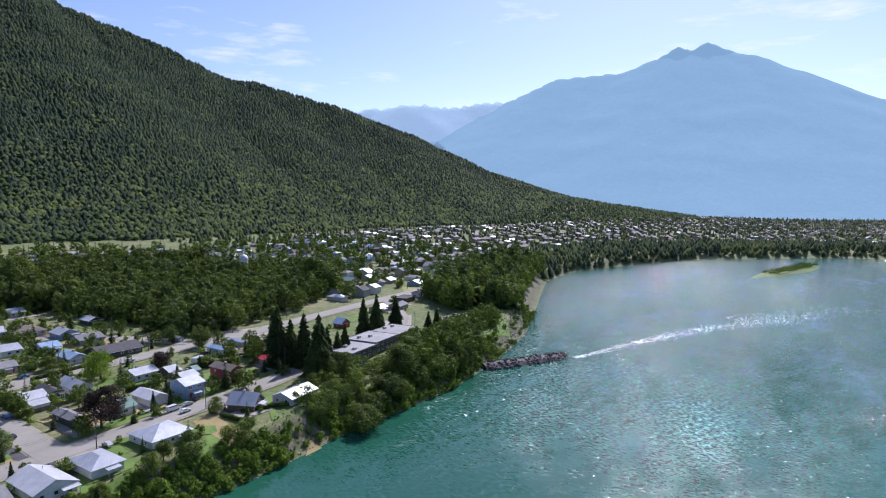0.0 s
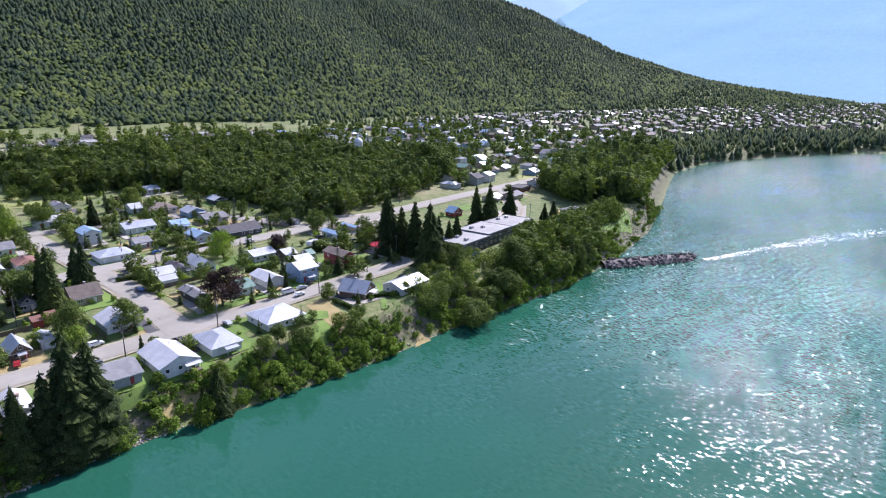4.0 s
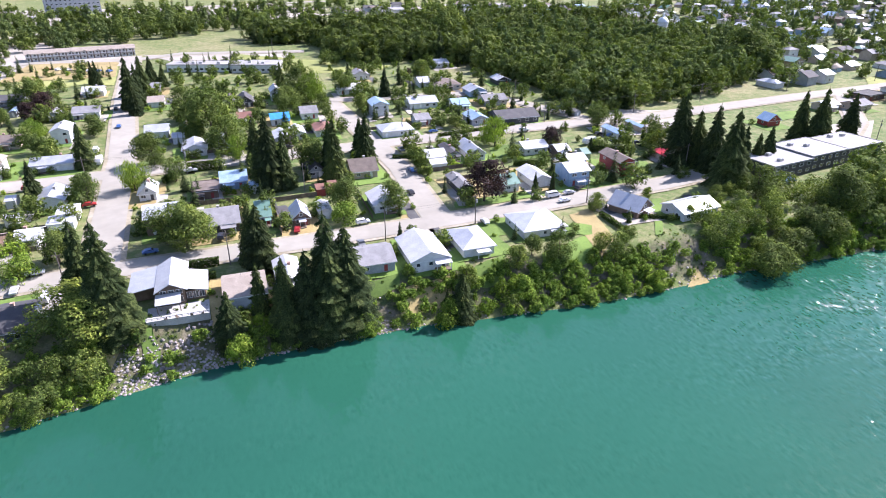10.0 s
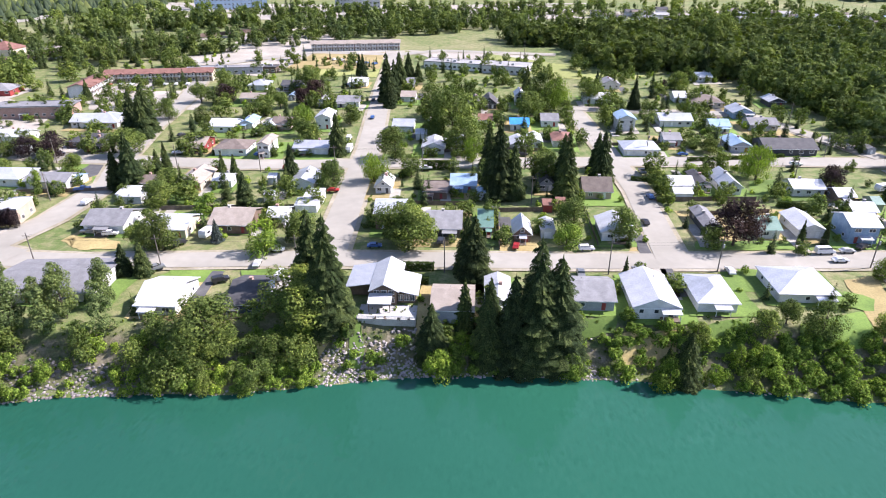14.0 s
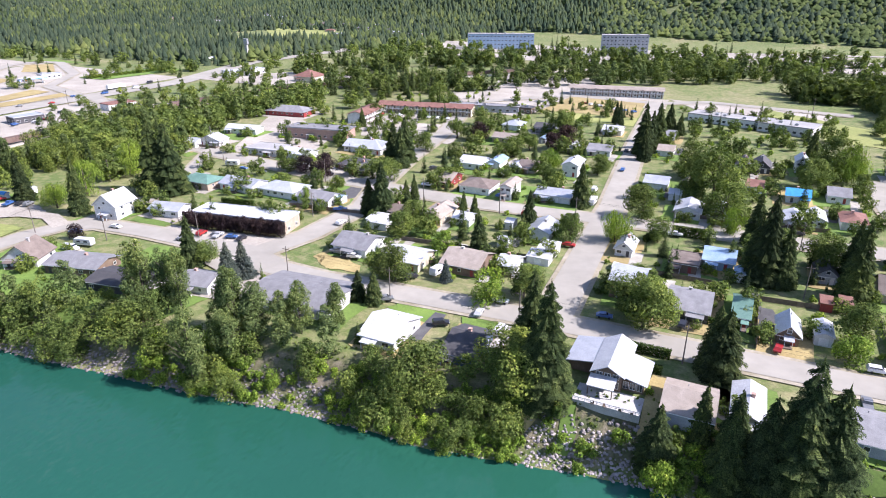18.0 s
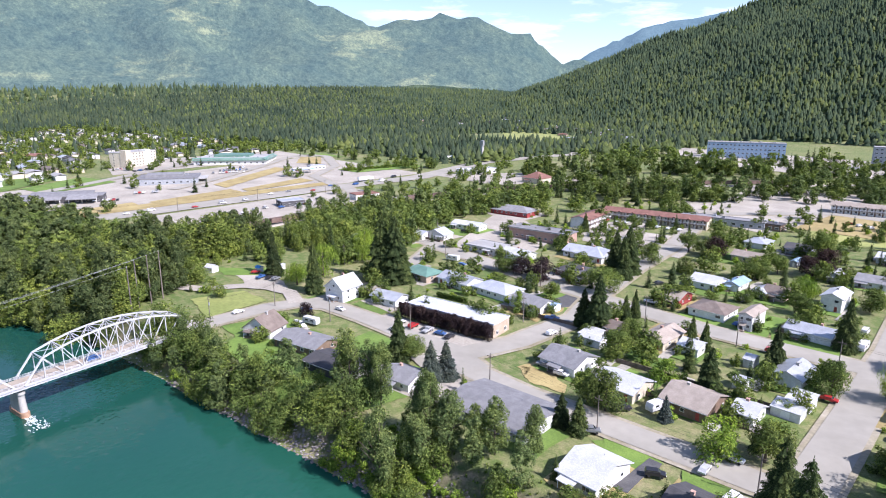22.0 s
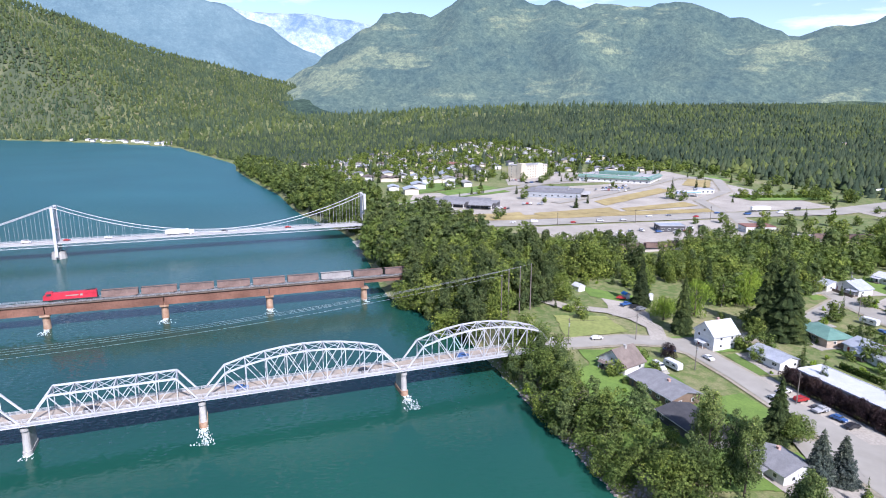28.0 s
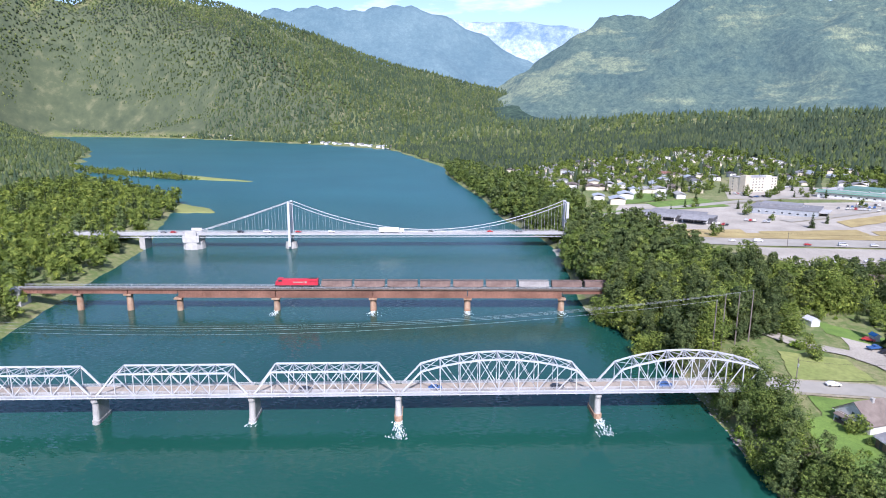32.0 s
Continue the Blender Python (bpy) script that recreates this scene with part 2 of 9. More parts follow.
DARKDRIVE = worn("driveway_dark", (0.06, 0.06, 0.063), (0.1, 0.1, 0.1), 0.3, 0.95, fine=3.0)
LAWN = worn("lawn", (0.088, 0.155, 0.024), (0.15, 0.235, 0.04), 0.12, 0.95, fine=2.0, vary=0.2, relief=0.3)
DRYGRASS = worn("dry_grass", (0.264, 0.204, 0.084), (0.384, 0.312, 0.132), 0.1, 0.95, fine=2.0, vary=0.15, relief=0.3)
FIELD = worn("meadow", (0.192, 0.228, 0.06), (0.288, 0.3, 0.096), 0.03, 0.95, fine=0.6, vary=0.1, relief=0.2)
ROCK = worn("riprap_rock", (0.2, 0.18, 0.17), (0.38, 0.34, 0.325), 0.7, 0.9, fine=4, vary=0.35)
DARKROCK = worn("jetty_rock", (0.09, 0.075, 0.07), (0.17, 0.145, 0.135), 0.7, 0.9, fine=4, vary=0.35)
WOOD = worn("timber", (0.1, 0.075, 0.055), (0.19, 0.15, 0.115), 0.8, 0.85, fine=6)
POLE = worn("pole_timber", (0.12, 0.1, 0.085), (0.22, 0.19, 0.165), 0.8, 0.9, fine=6)
STEELWHITE = worn("painted_steel_white", (0.4, 0.41, 0.42), (0.53, 0.53, 0.53), 0.15, 0.5, fine=3, vary=0.03, relief=0.05)
STEELRUST = worn("rusted_girder", (0.12, 0.055, 0.035), (0.24, 0.12, 0.08), 0.08, 0.8, fine=1.5, vary=0.1)
DECKPINK = worn("deck_planks", (0.33, 0.28, 0.22), (0.43, 0.37, 0.3), 0.2, 0.9, fine=3)
METALGREY = worn("galvanised", (0.35, 0.36, 0.37), (0.5, 0.51, 0.52), 0.5, 0.45, 0.5, fine=5)
WIRE = worn("cable", (0.3, 0.31, 0.32), (0.38, 0.39, 0.4), 0.5, 0.5, 0.5, relief=0)
RUBBER = worn("rubber", (0.02, 0.02, 0.02), (0.035, 0.035, 0.035), 1, 0.9)
CARPAINT = {k: worn("car_paint_" + k, tuple(c * 0.9 for c in v), v, 0.5, 0.3, 0.1, relief=0, vary=0.1) for k, v in
            {"white": (0.75, 0.75, 0.75), "black": (0.03, 0.03, 0.035), "grey": (0.2, 0.21, 0.22), "red": (0.4, 0.03, 0.03), "blue": (0.05, 0.12, 0.3), "silver": (0.5, 0.51, 0.52)}.items()}


def glass_dark(name):
    m, nt, b = material(name, 0.08)
    n = noise_node(nt, 0.7, 2.0)
    link(nt, ramp(nt, n.outputs["Fac"], [(0.3, (0.02, 0.025, 0.03)), (0.7, (0.06, 0.07, 0.08))]).outputs["Color"], b.inputs["Base Color"])
    b.inputs["Specular IOR Level"].default_value = 0.9
    return m


GLASS = glass_dark("window_glass")


# ---- the lie of the land ----
def smooth(a, b, x):
    s = np.clip((x - a) / (b - a), 0, 1)
    return s * s * (3 - 2 * s)


def lattice(x, y, seed):
    h = np.sin(x * 127.1 + y * 311.7 + seed * 74.7) * 43758.5453
    return h - np.floor(h)


def vnoise(x, y, seed=0):
    xi, yi = np.floor(x), np.floor(y)
    u, v = x - xi, y - yi
    u, v = u * u * (3 - 2 * u), v * v * (3 - 2 * v)
    a, b = lattice(xi, yi, seed), lattice(xi + 1, yi, seed)
    c, d = lattice(xi, yi + 1, seed), lattice(xi + 1, yi + 1, seed)
    return a + (b - a) * u + (c - a) * v + (a - b - c + d) * u * v


def fbm(x, y, seed=0, octaves=5):
    s, amp = 0, 0.5
    for k in range(octaves):
        s = s + amp * vnoise(x * 2 ** k, y * 2 ** k, seed + k)
        amp *= 0.5
    return s


# the river's outline: town shore from downstream to upstream, then the other side back
TOWN_SHORE = [(1123, -1053), (1119, -21), (963, 153), (830, 214), (702, 254), (603, 245), (550, 225), (404, 165), (338, 140),
              (271, 124), (211, 116), (170, 118), (140, 119), (98, 117), (69, 119), (42, 122), (16, 123), (-16, 121),
              (-55.1, 113.0), (-88.0, 110.7), (-117.2, 105.4), (-148.3, 101.2), (-185.4, 96.1), (-243.6, 88.5), (-295.8, 82.8), (-313.1, 71.2), (-339.5, 55.8),
              (-361.6, 52.4), (-439.7, 47.3), (-494.9, 40.6), (-531.1, 30.5), (-628.1, -8.1), (-775.0, -42.5), (-926.2, -88.9), (-1094.4, -137.8)]
FAR_SHORE = [(-1235.1, -162.3), (-1842.4, -414.6), (-1997.2, -565.8), (-2254.6, -907.7), (-2635.8, -1607.5), (-2717.0, -1984.7), (-2703.9, -2265.1),
             (-2545.6, -2339.0), (-2368.2, -2243.3), (-2110.3, -1715.4), (-1556.1, -1182.8), (-1111.3, -869.6), (-833.4, -631.3), (-751.8, -484.2),
             (-663.9, -365.4), (-565.9, -325.7), (-453.4, -266.5), (-415.0, -251.4), (-353.6, -233.9), (-297.1, -216.3), (-252.8, -202.3), (-176.6, -197.2),
             (-0.4, -222.0), (234, -304), (585, -585), (819, -1053)]
RIVER = np.array(TOWN_SHORE + FAR_SHORE, float)


def river_distance(x, y):
    """Metres from the water's edge: positive on land, negative in the river."""
    best, inside = np.full(x.shape, 1e9), np.zeros(x.shape, bool)
    for (ax, ay), (bx, by) in zip(RIVER, np.roll(RIVER, -1, 0)):
        dx, dy = bx - ax, by - ay
        t = np.clip(((x - ax) * dx + (y - ay) * dy) / (dx * dx + dy * dy), 0, 1)
        best = np.minimum(best, (x - ax - t * dx) ** 2 + (y - ay - t * dy) ** 2)
        if ay != by:
            cross = (ay > y) != (by > y)
            inside ^= cross & (x < dx * (y - ay) / dy + ax)
    d = np.sqrt(best)
    return np.where(inside, -d, d)


def ridge(x, y, crest, spread, power=1.25):
    """A mountain whose crest runs through the points (x, y, height), falling off to both sides."""
    top = np.zeros(x.shape)
    for (ax, ay, az), (bx, by, bz) in zip(crest, crest[1:]):
        dx, dy = bx - ax, by - ay
        t = np.clip(((x - ax) * dx + (y - ay) * dy) / (dx * dx + dy * dy), 0, 1)
        h = az + (bz - az) * t
        d = np.hypot(x - ax - t * dx, y - ay - t * dy)
        s = np.clip(1 - d / (spread * (0.35 + 0.65 * h / 700)), 0, 1)
        top = np.maximum(top, h * s ** power)
    return top


HILL = [(-1725, 1551, 0), (-1404, 1653, 70), (-1242, 1779, 115), (-1123, 1856, 180), (-1039, 1904, 225), (-893, 1955, 270), (-694, 2030, 350), (-234, 2223, 608),
        (351, 2340, 819), (899, 2102, 702), (1368, 1831, 515), (1687, 1544, 380), (1997, 1126, 152), (2164, 889, 70)]
WEST_HILL = [(-1849.3, -3820.4, 702), (-2747.4, -2777.2, 702), (-3203.2, -2189.9, 725), (-3367.3, -1743.7, 702), (-3533.2, -1327.5, 562),
             (-3662.7, -856.2, 398), (-3764.0, -208.6, 240), (-3919.9, 329.4, 129)]

RISE = [(-2250, -650, 40), (-2250, -150, 70), (-2200, 300, 85), (-2050, 800, 92), (-1800, 1300, 95), (-1560, 1700, 85)]


def height(x, y):
    x, y = np.asarray(x, float), np.asarray(y, float)
    d = river_distance(x, y)
    north = smooth(-185, -70, y + 0.2 * np.minimum(x + 230, 0))
    top = 3.6 + 5.8 * north * smooth(-1750, -580, x)
    width = 7 + 9.5 * north
    bank = top * smooth(0, 1, d / width)
    bed = -4 * smooth(0, 1, -d / 9)
    z = np.where(d > 0, bank, bed)
    flat = 0.02 * np.clip(y - 164, 0, 468) + 0.012 * np.clip(-x - 175, 0, 585)
    z = z + np.where(d > 0, flat * north * smooth(10, 60, d), 0)
    west = ridge(x, y, WEST_HILL, 1750)
    rough = (fbm(x / 520, y / 520, 3) - 0.5) * 0.32
    hills = np.maximum(ridge(x, y, HILL, 1230) * (1 + rough), west * (1 + rough * np.clip(1.2 - west / 500, 0.1, 1)))
    hills = np.maximum(hills, ridge(x, y, RISE, 2400, 1.6))
    z = z + hills * smooth(20, 420, d)
    return z


def ground_z(x, y):
    return float(height(np.array([x]), np.array([y]))[0])


def mesh_from(name, verts, faces, material, smooth_faces=False):
    me = bpy.data.meshes.new(name)
    me.from_pydata(verts, [], faces)
    if material:
        me.materials.append(material)
    if smooth_faces:
        me.polygons.foreach_set("use_smooth", np.ones(len(me.polygons), bool))
    me.update()
    return me


def sheet(name, xs, ys, zfun, material):
    X, Y = np.meshgrid(xs, ys)
    Z = zfun(X, Y)
    n = len(xs)
    V = np.stack([X.ravel(), Y.ravel(), Z.ravel()], 1)
    i = np.arange(len(ys) - 1)[:, None] * n + np.arange(n - 1)[None]
    Fc = np.stack([i, i + 1, i + n + 1, i + n], -1).reshape(-1, 4)
    return mesh_from(name, V.tolist(), Fc.tolist(), material, True)


def ground_material():
    m, nt, b = material("ground_grass_and_earth", 0.95)
    n1 = noise_node(nt, 0.018, 5.0)
    n2 = noise_node(nt, 0.3, 4.0)
    n3 = noise_node(nt, 2.5, 3.0)
    c = ramp(nt, n1.outputs["Fac"], [(0.4, (0.095, 0.145, 0.03)), (0.53, (0.155, 0.18, 0.052)), (0.66, (0.29, 0.255, 0.135))]).outputs["Color"]
    c2 = ramp(nt, n2.outputs["Fac"], [(0.42, (0.08, 0.13, 0.026)), (0.64, (0.28, 0.245, 0.13))]).outputs["Color"]
    c = mix(nt, 0.5, c, c2)
    g = ramp(nt, n3.outputs["Fac"], [(0.3, (0.7, 0.7, 0.7)), (0.7, (1.2, 1.2, 1.2))]).outputs["Color"]
    c = mix(nt, 1.0, c, g, "MULTIPLY")
    # bare steep banks and forest floor on the slopes
    geo = nt.nodes.new("ShaderNodeNewGeometry")
    sep = nt.nodes.new("ShaderNodeSeparateXYZ")
    link(nt, geo.outputs["Normal"], sep.inputs[0])
    pos = nt.nodes.new("ShaderNodeSeparateXYZ")
    link(nt, geo.outputs["Position"], pos.inputs[0])
    steep = ramp(nt, sep.outputs["Z"], [(0.85, (1, 1, 1)), (0.97, (0, 0, 0))]).outputs["Color"]
    high = nt.nodes.new("ShaderNodeMapRange")
    high.inputs["From Min"].default_value, high.inputs["From Max"].default_value = 10, 24
    link(nt, pos.outputs["Z"], high.inputs["Value"])
    bank = ramp(nt, n2.outputs["Fac"], [(0.35, (0.055, 0.085, 0.024)), (0.52, (0.11, 0.108, 0.052)), (0.68, (0.21, 0.18, 0.125))]).outputs["Color"]
    bank = mix(nt, 1.0, bank, g, "MULTIPLY")
    floor = ramp(nt, n1.outputs["Fac"], [(0.3, (0.045, 0.062, 0.032)), (0.56, (0.072, 0.09, 0.044)), (0.72, (0.13, 0.135, 0.07))]).outputs["Color"]
    c = mix(nt, steep, c, mix(nt, high.outputs["Result"], bank, floor))
    link(nt, c, b.inputs["Base Color"])
    bump(nt, b, n3.outputs["Fac"], 0.5, 0.3)
    return m


def grow(near, far, step, n):
    """Coordinates with a fine even middle that widen towards the far ends."""
    k = np.arange(n + 1)
    core = near + step * k
    g = 1.045
    out, s = [near], step
    while out[-1] < far:
        s *= g
        out.append(out[-1] + s)
    return np.array(out)


fx = np.concatenate([-grow(270, 4950, 2.5, 0)[::-1], np.arange(-267.5, 270, 2.5), grow(270, 4950, 2.5, 0)])
fy = np.concatenate([40 - grow(0, 4950, 3.0, 0)[::-1], np.arange(42.5, 280, 2.5), grow(280, 4950, 2.5, 0)])
ground = tagged(new("ground", sheet("ground", fx, fy, height, ground_material())), "grassy valley floor rising into forested slopes", "ground", kind="structure")


def water_material():
    m, nt, b = material("river_water", 0.06)
    big = noise_node(nt, 0.006, 4.0)
    # lighter green along the town, darker towards the bridges
    co = nt.nodes.new("ShaderNodeTexCoord")
    sep = nt.nodes.new("ShaderNodeSeparateXYZ")
    link(nt, co.outputs["Object"], sep.inputs[0])
    mr = nt.nodes.new("ShaderNodeMapRange")
    mr.inputs["From Min"].default_value, mr.inputs["From Max"].default_value = -260, 20
    link(nt, sep.outputs["X"], mr.inputs["Value"])
    bridge_tone = ramp(nt, big.outputs["Fac"], [(0.3, (0.006, 0.045, 0.036)), (0.7, (0.009, 0.062, 0.047))]).outputs["Color"]
    town_tone = ramp(nt, big.outputs["Fac"], [(0.3, (0.014, 0.08, 0.05)), (0.7, (0.02, 0.106, 0.066))]).outputs["Color"]
    # sky reflection of the upstream reach painted into the base colour as blue
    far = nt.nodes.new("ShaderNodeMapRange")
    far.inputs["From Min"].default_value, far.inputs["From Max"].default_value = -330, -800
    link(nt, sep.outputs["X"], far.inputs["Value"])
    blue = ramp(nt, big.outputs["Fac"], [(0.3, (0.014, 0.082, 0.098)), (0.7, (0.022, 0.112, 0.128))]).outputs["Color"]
    link(nt, mix(nt, far.outputs["Result"], mix(nt, mr.outputs["Result"], bridge_tone, town_tone), blue), b.inputs["Base Color"])
    b.inputs["IOR"].default_value = 1.33
    # ripples tilt the surface directly, stronger in the broken patches of the current
    fine = noise_node(nt, 0.75, 3.0, rough=0.6, stretch=(1.35, 0.6, 1))
    patch_n = noise_node(nt, 0.016, 6.0, rough=0.7, stretch=(0.6, 1.6, 1))
    eddy = noise_node(nt, 0.1, 5.0, rough=0.7, stretch=(0.6, 1.2, 1))
    amount = ramp(nt, patch_n.outputs["Fac"], [(0.36, (0.2, 0.2, 0.2)), (0.6, (1, 1, 1))]).outputs["Color"]
    streaks = ramp(nt, eddy.outputs["Fac"], [(0.38, (0.25, 0.25, 0.25)), (0.62, (1, 1, 1))]).outputs["Color"]

    def vec(op, a, c):
        n = nt.nodes.new("ShaderNodeVectorMath")
        n.operation = op
        for k, v in enumerate((a, c)):
            if isinstance(v, tuple):
                n.inputs[k].default_value = v
            elif v is not None:
                link(nt, v, n.inputs[k])
        return n.outputs[0]
    tilt = vec("MULTIPLY", vec("SUBTRACT", fine.outputs["Color"], (0.5, 0.5, 0.5)), (7.4, 7.4, 0.0))
    calm = nt.nodes.new("ShaderNodeMapRange")
    calm.inputs["From Min"].default_value, calm.inputs["From Max"].default_value = 90, 270
    calm.inputs["To Min"].default_value = 0.1
    link(nt, sep.outputs["X"], calm.inputs["Value"])
    tilt = vec("MULTIPLY", tilt, calm.outputs["Result"])
    # the wide reach upstream is ruffled by wind
    wind = nt.nodes.new("ShaderNodeMapRange")
    wind.inputs["From Min"].default_value, wind.inputs["From Max"].default_value = -300, -900
    wind.inputs["To Min"].default_value, wind.inputs["To Max"].default_value = 1.0, 0.6
    link(nt, sep.outputs["X"], wind.inputs["Value"])
    tilt = vec("MULTIPLY", tilt, wind.outputs["Result"])
    chop = nt.nodes.new("ShaderNodeMapRange")
    chop.inputs["From Min"].default_value, chop.inputs["From Max"].default_value = -120, -700
    chop.inputs["To Min"].default_value, chop.inputs["To Max"].default_value = 0.07, 0.38
    link(nt, sep.outputs["X"], chop.inputs["Value"])
    link(nt, chop.outputs["Result"], b.inputs["Roughness"])
    tilt = vec("MULTIPLY", tilt, mix(nt, 1.0, amount, streaks, "MULTIPLY"))
    tilt = vec("MINIMUM", vec("MAXIMUM", tilt, (-0.42, -0.42, 0.0)), (0.42, 0.42, 0.0))
    link(nt, vec("NORMALIZE", vec("ADD", tilt, (0.0, 0.0, 1.0)), None), b.inputs["Normal"])
    return m


wx = np.linspace(-3700, 1300, 60)
wy = np.linspace(-3400, 320, 60)
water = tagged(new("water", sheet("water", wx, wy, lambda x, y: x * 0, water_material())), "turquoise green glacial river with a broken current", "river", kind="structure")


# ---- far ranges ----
def far_material(name, low, high, haze_glow, amount, meadow=None, grain=1.0):
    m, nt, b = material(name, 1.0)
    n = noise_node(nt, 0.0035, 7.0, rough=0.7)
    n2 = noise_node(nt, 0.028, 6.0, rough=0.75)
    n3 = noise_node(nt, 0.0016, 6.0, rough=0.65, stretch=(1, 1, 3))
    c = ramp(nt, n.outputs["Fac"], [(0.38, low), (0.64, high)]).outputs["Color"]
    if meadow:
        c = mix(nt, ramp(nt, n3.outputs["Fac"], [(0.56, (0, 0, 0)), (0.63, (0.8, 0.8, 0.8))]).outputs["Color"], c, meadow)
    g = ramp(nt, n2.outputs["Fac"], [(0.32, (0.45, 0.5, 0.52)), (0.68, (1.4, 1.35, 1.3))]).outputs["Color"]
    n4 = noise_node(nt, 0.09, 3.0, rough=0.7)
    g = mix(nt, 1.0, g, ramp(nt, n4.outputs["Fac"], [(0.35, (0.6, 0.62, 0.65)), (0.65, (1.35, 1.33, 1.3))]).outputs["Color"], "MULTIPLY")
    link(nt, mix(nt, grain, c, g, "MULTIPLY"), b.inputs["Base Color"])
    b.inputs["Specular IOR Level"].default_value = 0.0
    # aerial haze painted in as an even bluish emission
    b.inputs["Emission Color"].default_value = (*haze_glow, 1)
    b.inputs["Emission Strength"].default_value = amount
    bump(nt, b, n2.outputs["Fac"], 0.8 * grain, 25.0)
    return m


def far_range(crest, spread, material, seed, label, power=1.1, cell=40, cut=0.28, size=420):
    c = np.array(crest, float)
    x0, y0 = c[:, 0].min() - spread, c[:, 1].min() - spread
    x1, y1 = c[:, 0].max() + spread, c[:, 1].max() + spread
    xs, ys = np.arange(x0, x1, cell), np.arange(y0, y1, cell)

    def z(x, y):
        h = ridge(x, y, crest, spread, power)
        gully = np.abs(fbm(x / size, y / size, seed, 5) - 0.5) * 2
        return h * (1.0 - cut * gully * np.clip(1.2 - h / 900, 0.25, 1)) - 5
    return tagged(new("backdrop", sheet("backdrop", xs, ys, z, material)), label, "mountain", kind="structure")


# distance haze is put into these slopes as bluish base tones and glow
BLUE = far_material("far_slope_blue_haze", (0.1, 0.14, 0.17), (0.115, 0.155, 0.185), (0.33, 0.56, 0.72), 0.56, grain=0.2)
BLUER = far_material("farther_slope_blue_haze", (0.2, 0.27, 0.32), (0.22, 0.29, 0.34), (0.45, 0.62, 0.76), 0.6, grain=0.2)
GREENBLUE = far_material("far_slope_green_haze", (0.04, 0.066, 0.05), (0.082, 0.11, 0.066), (0.24, 0.38, 0.46), 0.25, (0.19, 0.21, 0.11))
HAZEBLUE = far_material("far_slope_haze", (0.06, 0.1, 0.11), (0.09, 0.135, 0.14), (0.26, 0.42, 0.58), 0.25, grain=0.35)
SPUR = far_material("far_slope_spur_haze", (0.07, 0.105, 0.13), (0.085, 0.12, 0.14), (0.27, 0.46, 0.6), 0.42, grain=0.3)
BENCH = far_material("far_wooded_bench_haze", (0.03, 0.052, 0.034), (0.05, 0.078, 0.046), (0.22, 0.36, 0.44), 0.09, (0.085, 0.115, 0.055))
SNOW = far_material("far_snow_haze", (0.09, 0.14, 0.2), (0.34, 0.39, 0.44), (0.33, 0.5, 0.66), 0.26, grain=0.5)
far_range([(3400, 3300, 740), (3710, 2646, 805), (3871, 2407, 790), (4016, 2160, 800), (4160, 1850, 790), (4250, 1600, 700)], 900, BLUER, 1, "ridge far down the valley in painted pale blue haze")
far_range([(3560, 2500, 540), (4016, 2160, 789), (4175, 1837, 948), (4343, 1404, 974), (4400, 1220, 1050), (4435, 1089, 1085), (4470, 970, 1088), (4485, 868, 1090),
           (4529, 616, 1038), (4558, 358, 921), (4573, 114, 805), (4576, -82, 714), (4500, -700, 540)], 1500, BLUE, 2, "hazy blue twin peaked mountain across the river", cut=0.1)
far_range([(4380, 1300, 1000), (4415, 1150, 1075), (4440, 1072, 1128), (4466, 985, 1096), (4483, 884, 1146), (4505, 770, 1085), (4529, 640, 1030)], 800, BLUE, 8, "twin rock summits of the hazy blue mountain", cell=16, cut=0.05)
far_range([(3000, 2650, 540), (3136, 2411, 500), (3304, 2178, 440), (3490, 1870, 300), (3587, 1679, 215), (3768, 1231, 140), (3922, 616, 115), (3975, -300, 95)], 700, SPUR, 3, "low spur behind the town in painted blue haze")
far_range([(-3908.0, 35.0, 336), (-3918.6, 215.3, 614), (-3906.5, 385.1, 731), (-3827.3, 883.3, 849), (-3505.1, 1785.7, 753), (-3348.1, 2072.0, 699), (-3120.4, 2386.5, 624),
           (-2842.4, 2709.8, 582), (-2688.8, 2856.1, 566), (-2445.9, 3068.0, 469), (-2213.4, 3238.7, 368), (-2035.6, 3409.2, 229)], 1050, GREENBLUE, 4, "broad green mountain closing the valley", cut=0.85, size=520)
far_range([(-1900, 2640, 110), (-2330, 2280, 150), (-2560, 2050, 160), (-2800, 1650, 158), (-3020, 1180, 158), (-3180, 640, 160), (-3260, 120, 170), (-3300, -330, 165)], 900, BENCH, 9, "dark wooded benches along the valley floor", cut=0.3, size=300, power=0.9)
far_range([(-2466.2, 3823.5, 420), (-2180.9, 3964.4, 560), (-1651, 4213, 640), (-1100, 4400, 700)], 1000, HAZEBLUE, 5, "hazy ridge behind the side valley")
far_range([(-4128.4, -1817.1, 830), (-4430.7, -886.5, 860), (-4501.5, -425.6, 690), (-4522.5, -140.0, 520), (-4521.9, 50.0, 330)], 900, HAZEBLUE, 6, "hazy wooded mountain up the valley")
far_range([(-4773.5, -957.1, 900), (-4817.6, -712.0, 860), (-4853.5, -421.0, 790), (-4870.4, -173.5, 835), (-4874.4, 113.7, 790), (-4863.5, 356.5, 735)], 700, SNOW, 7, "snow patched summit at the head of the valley")


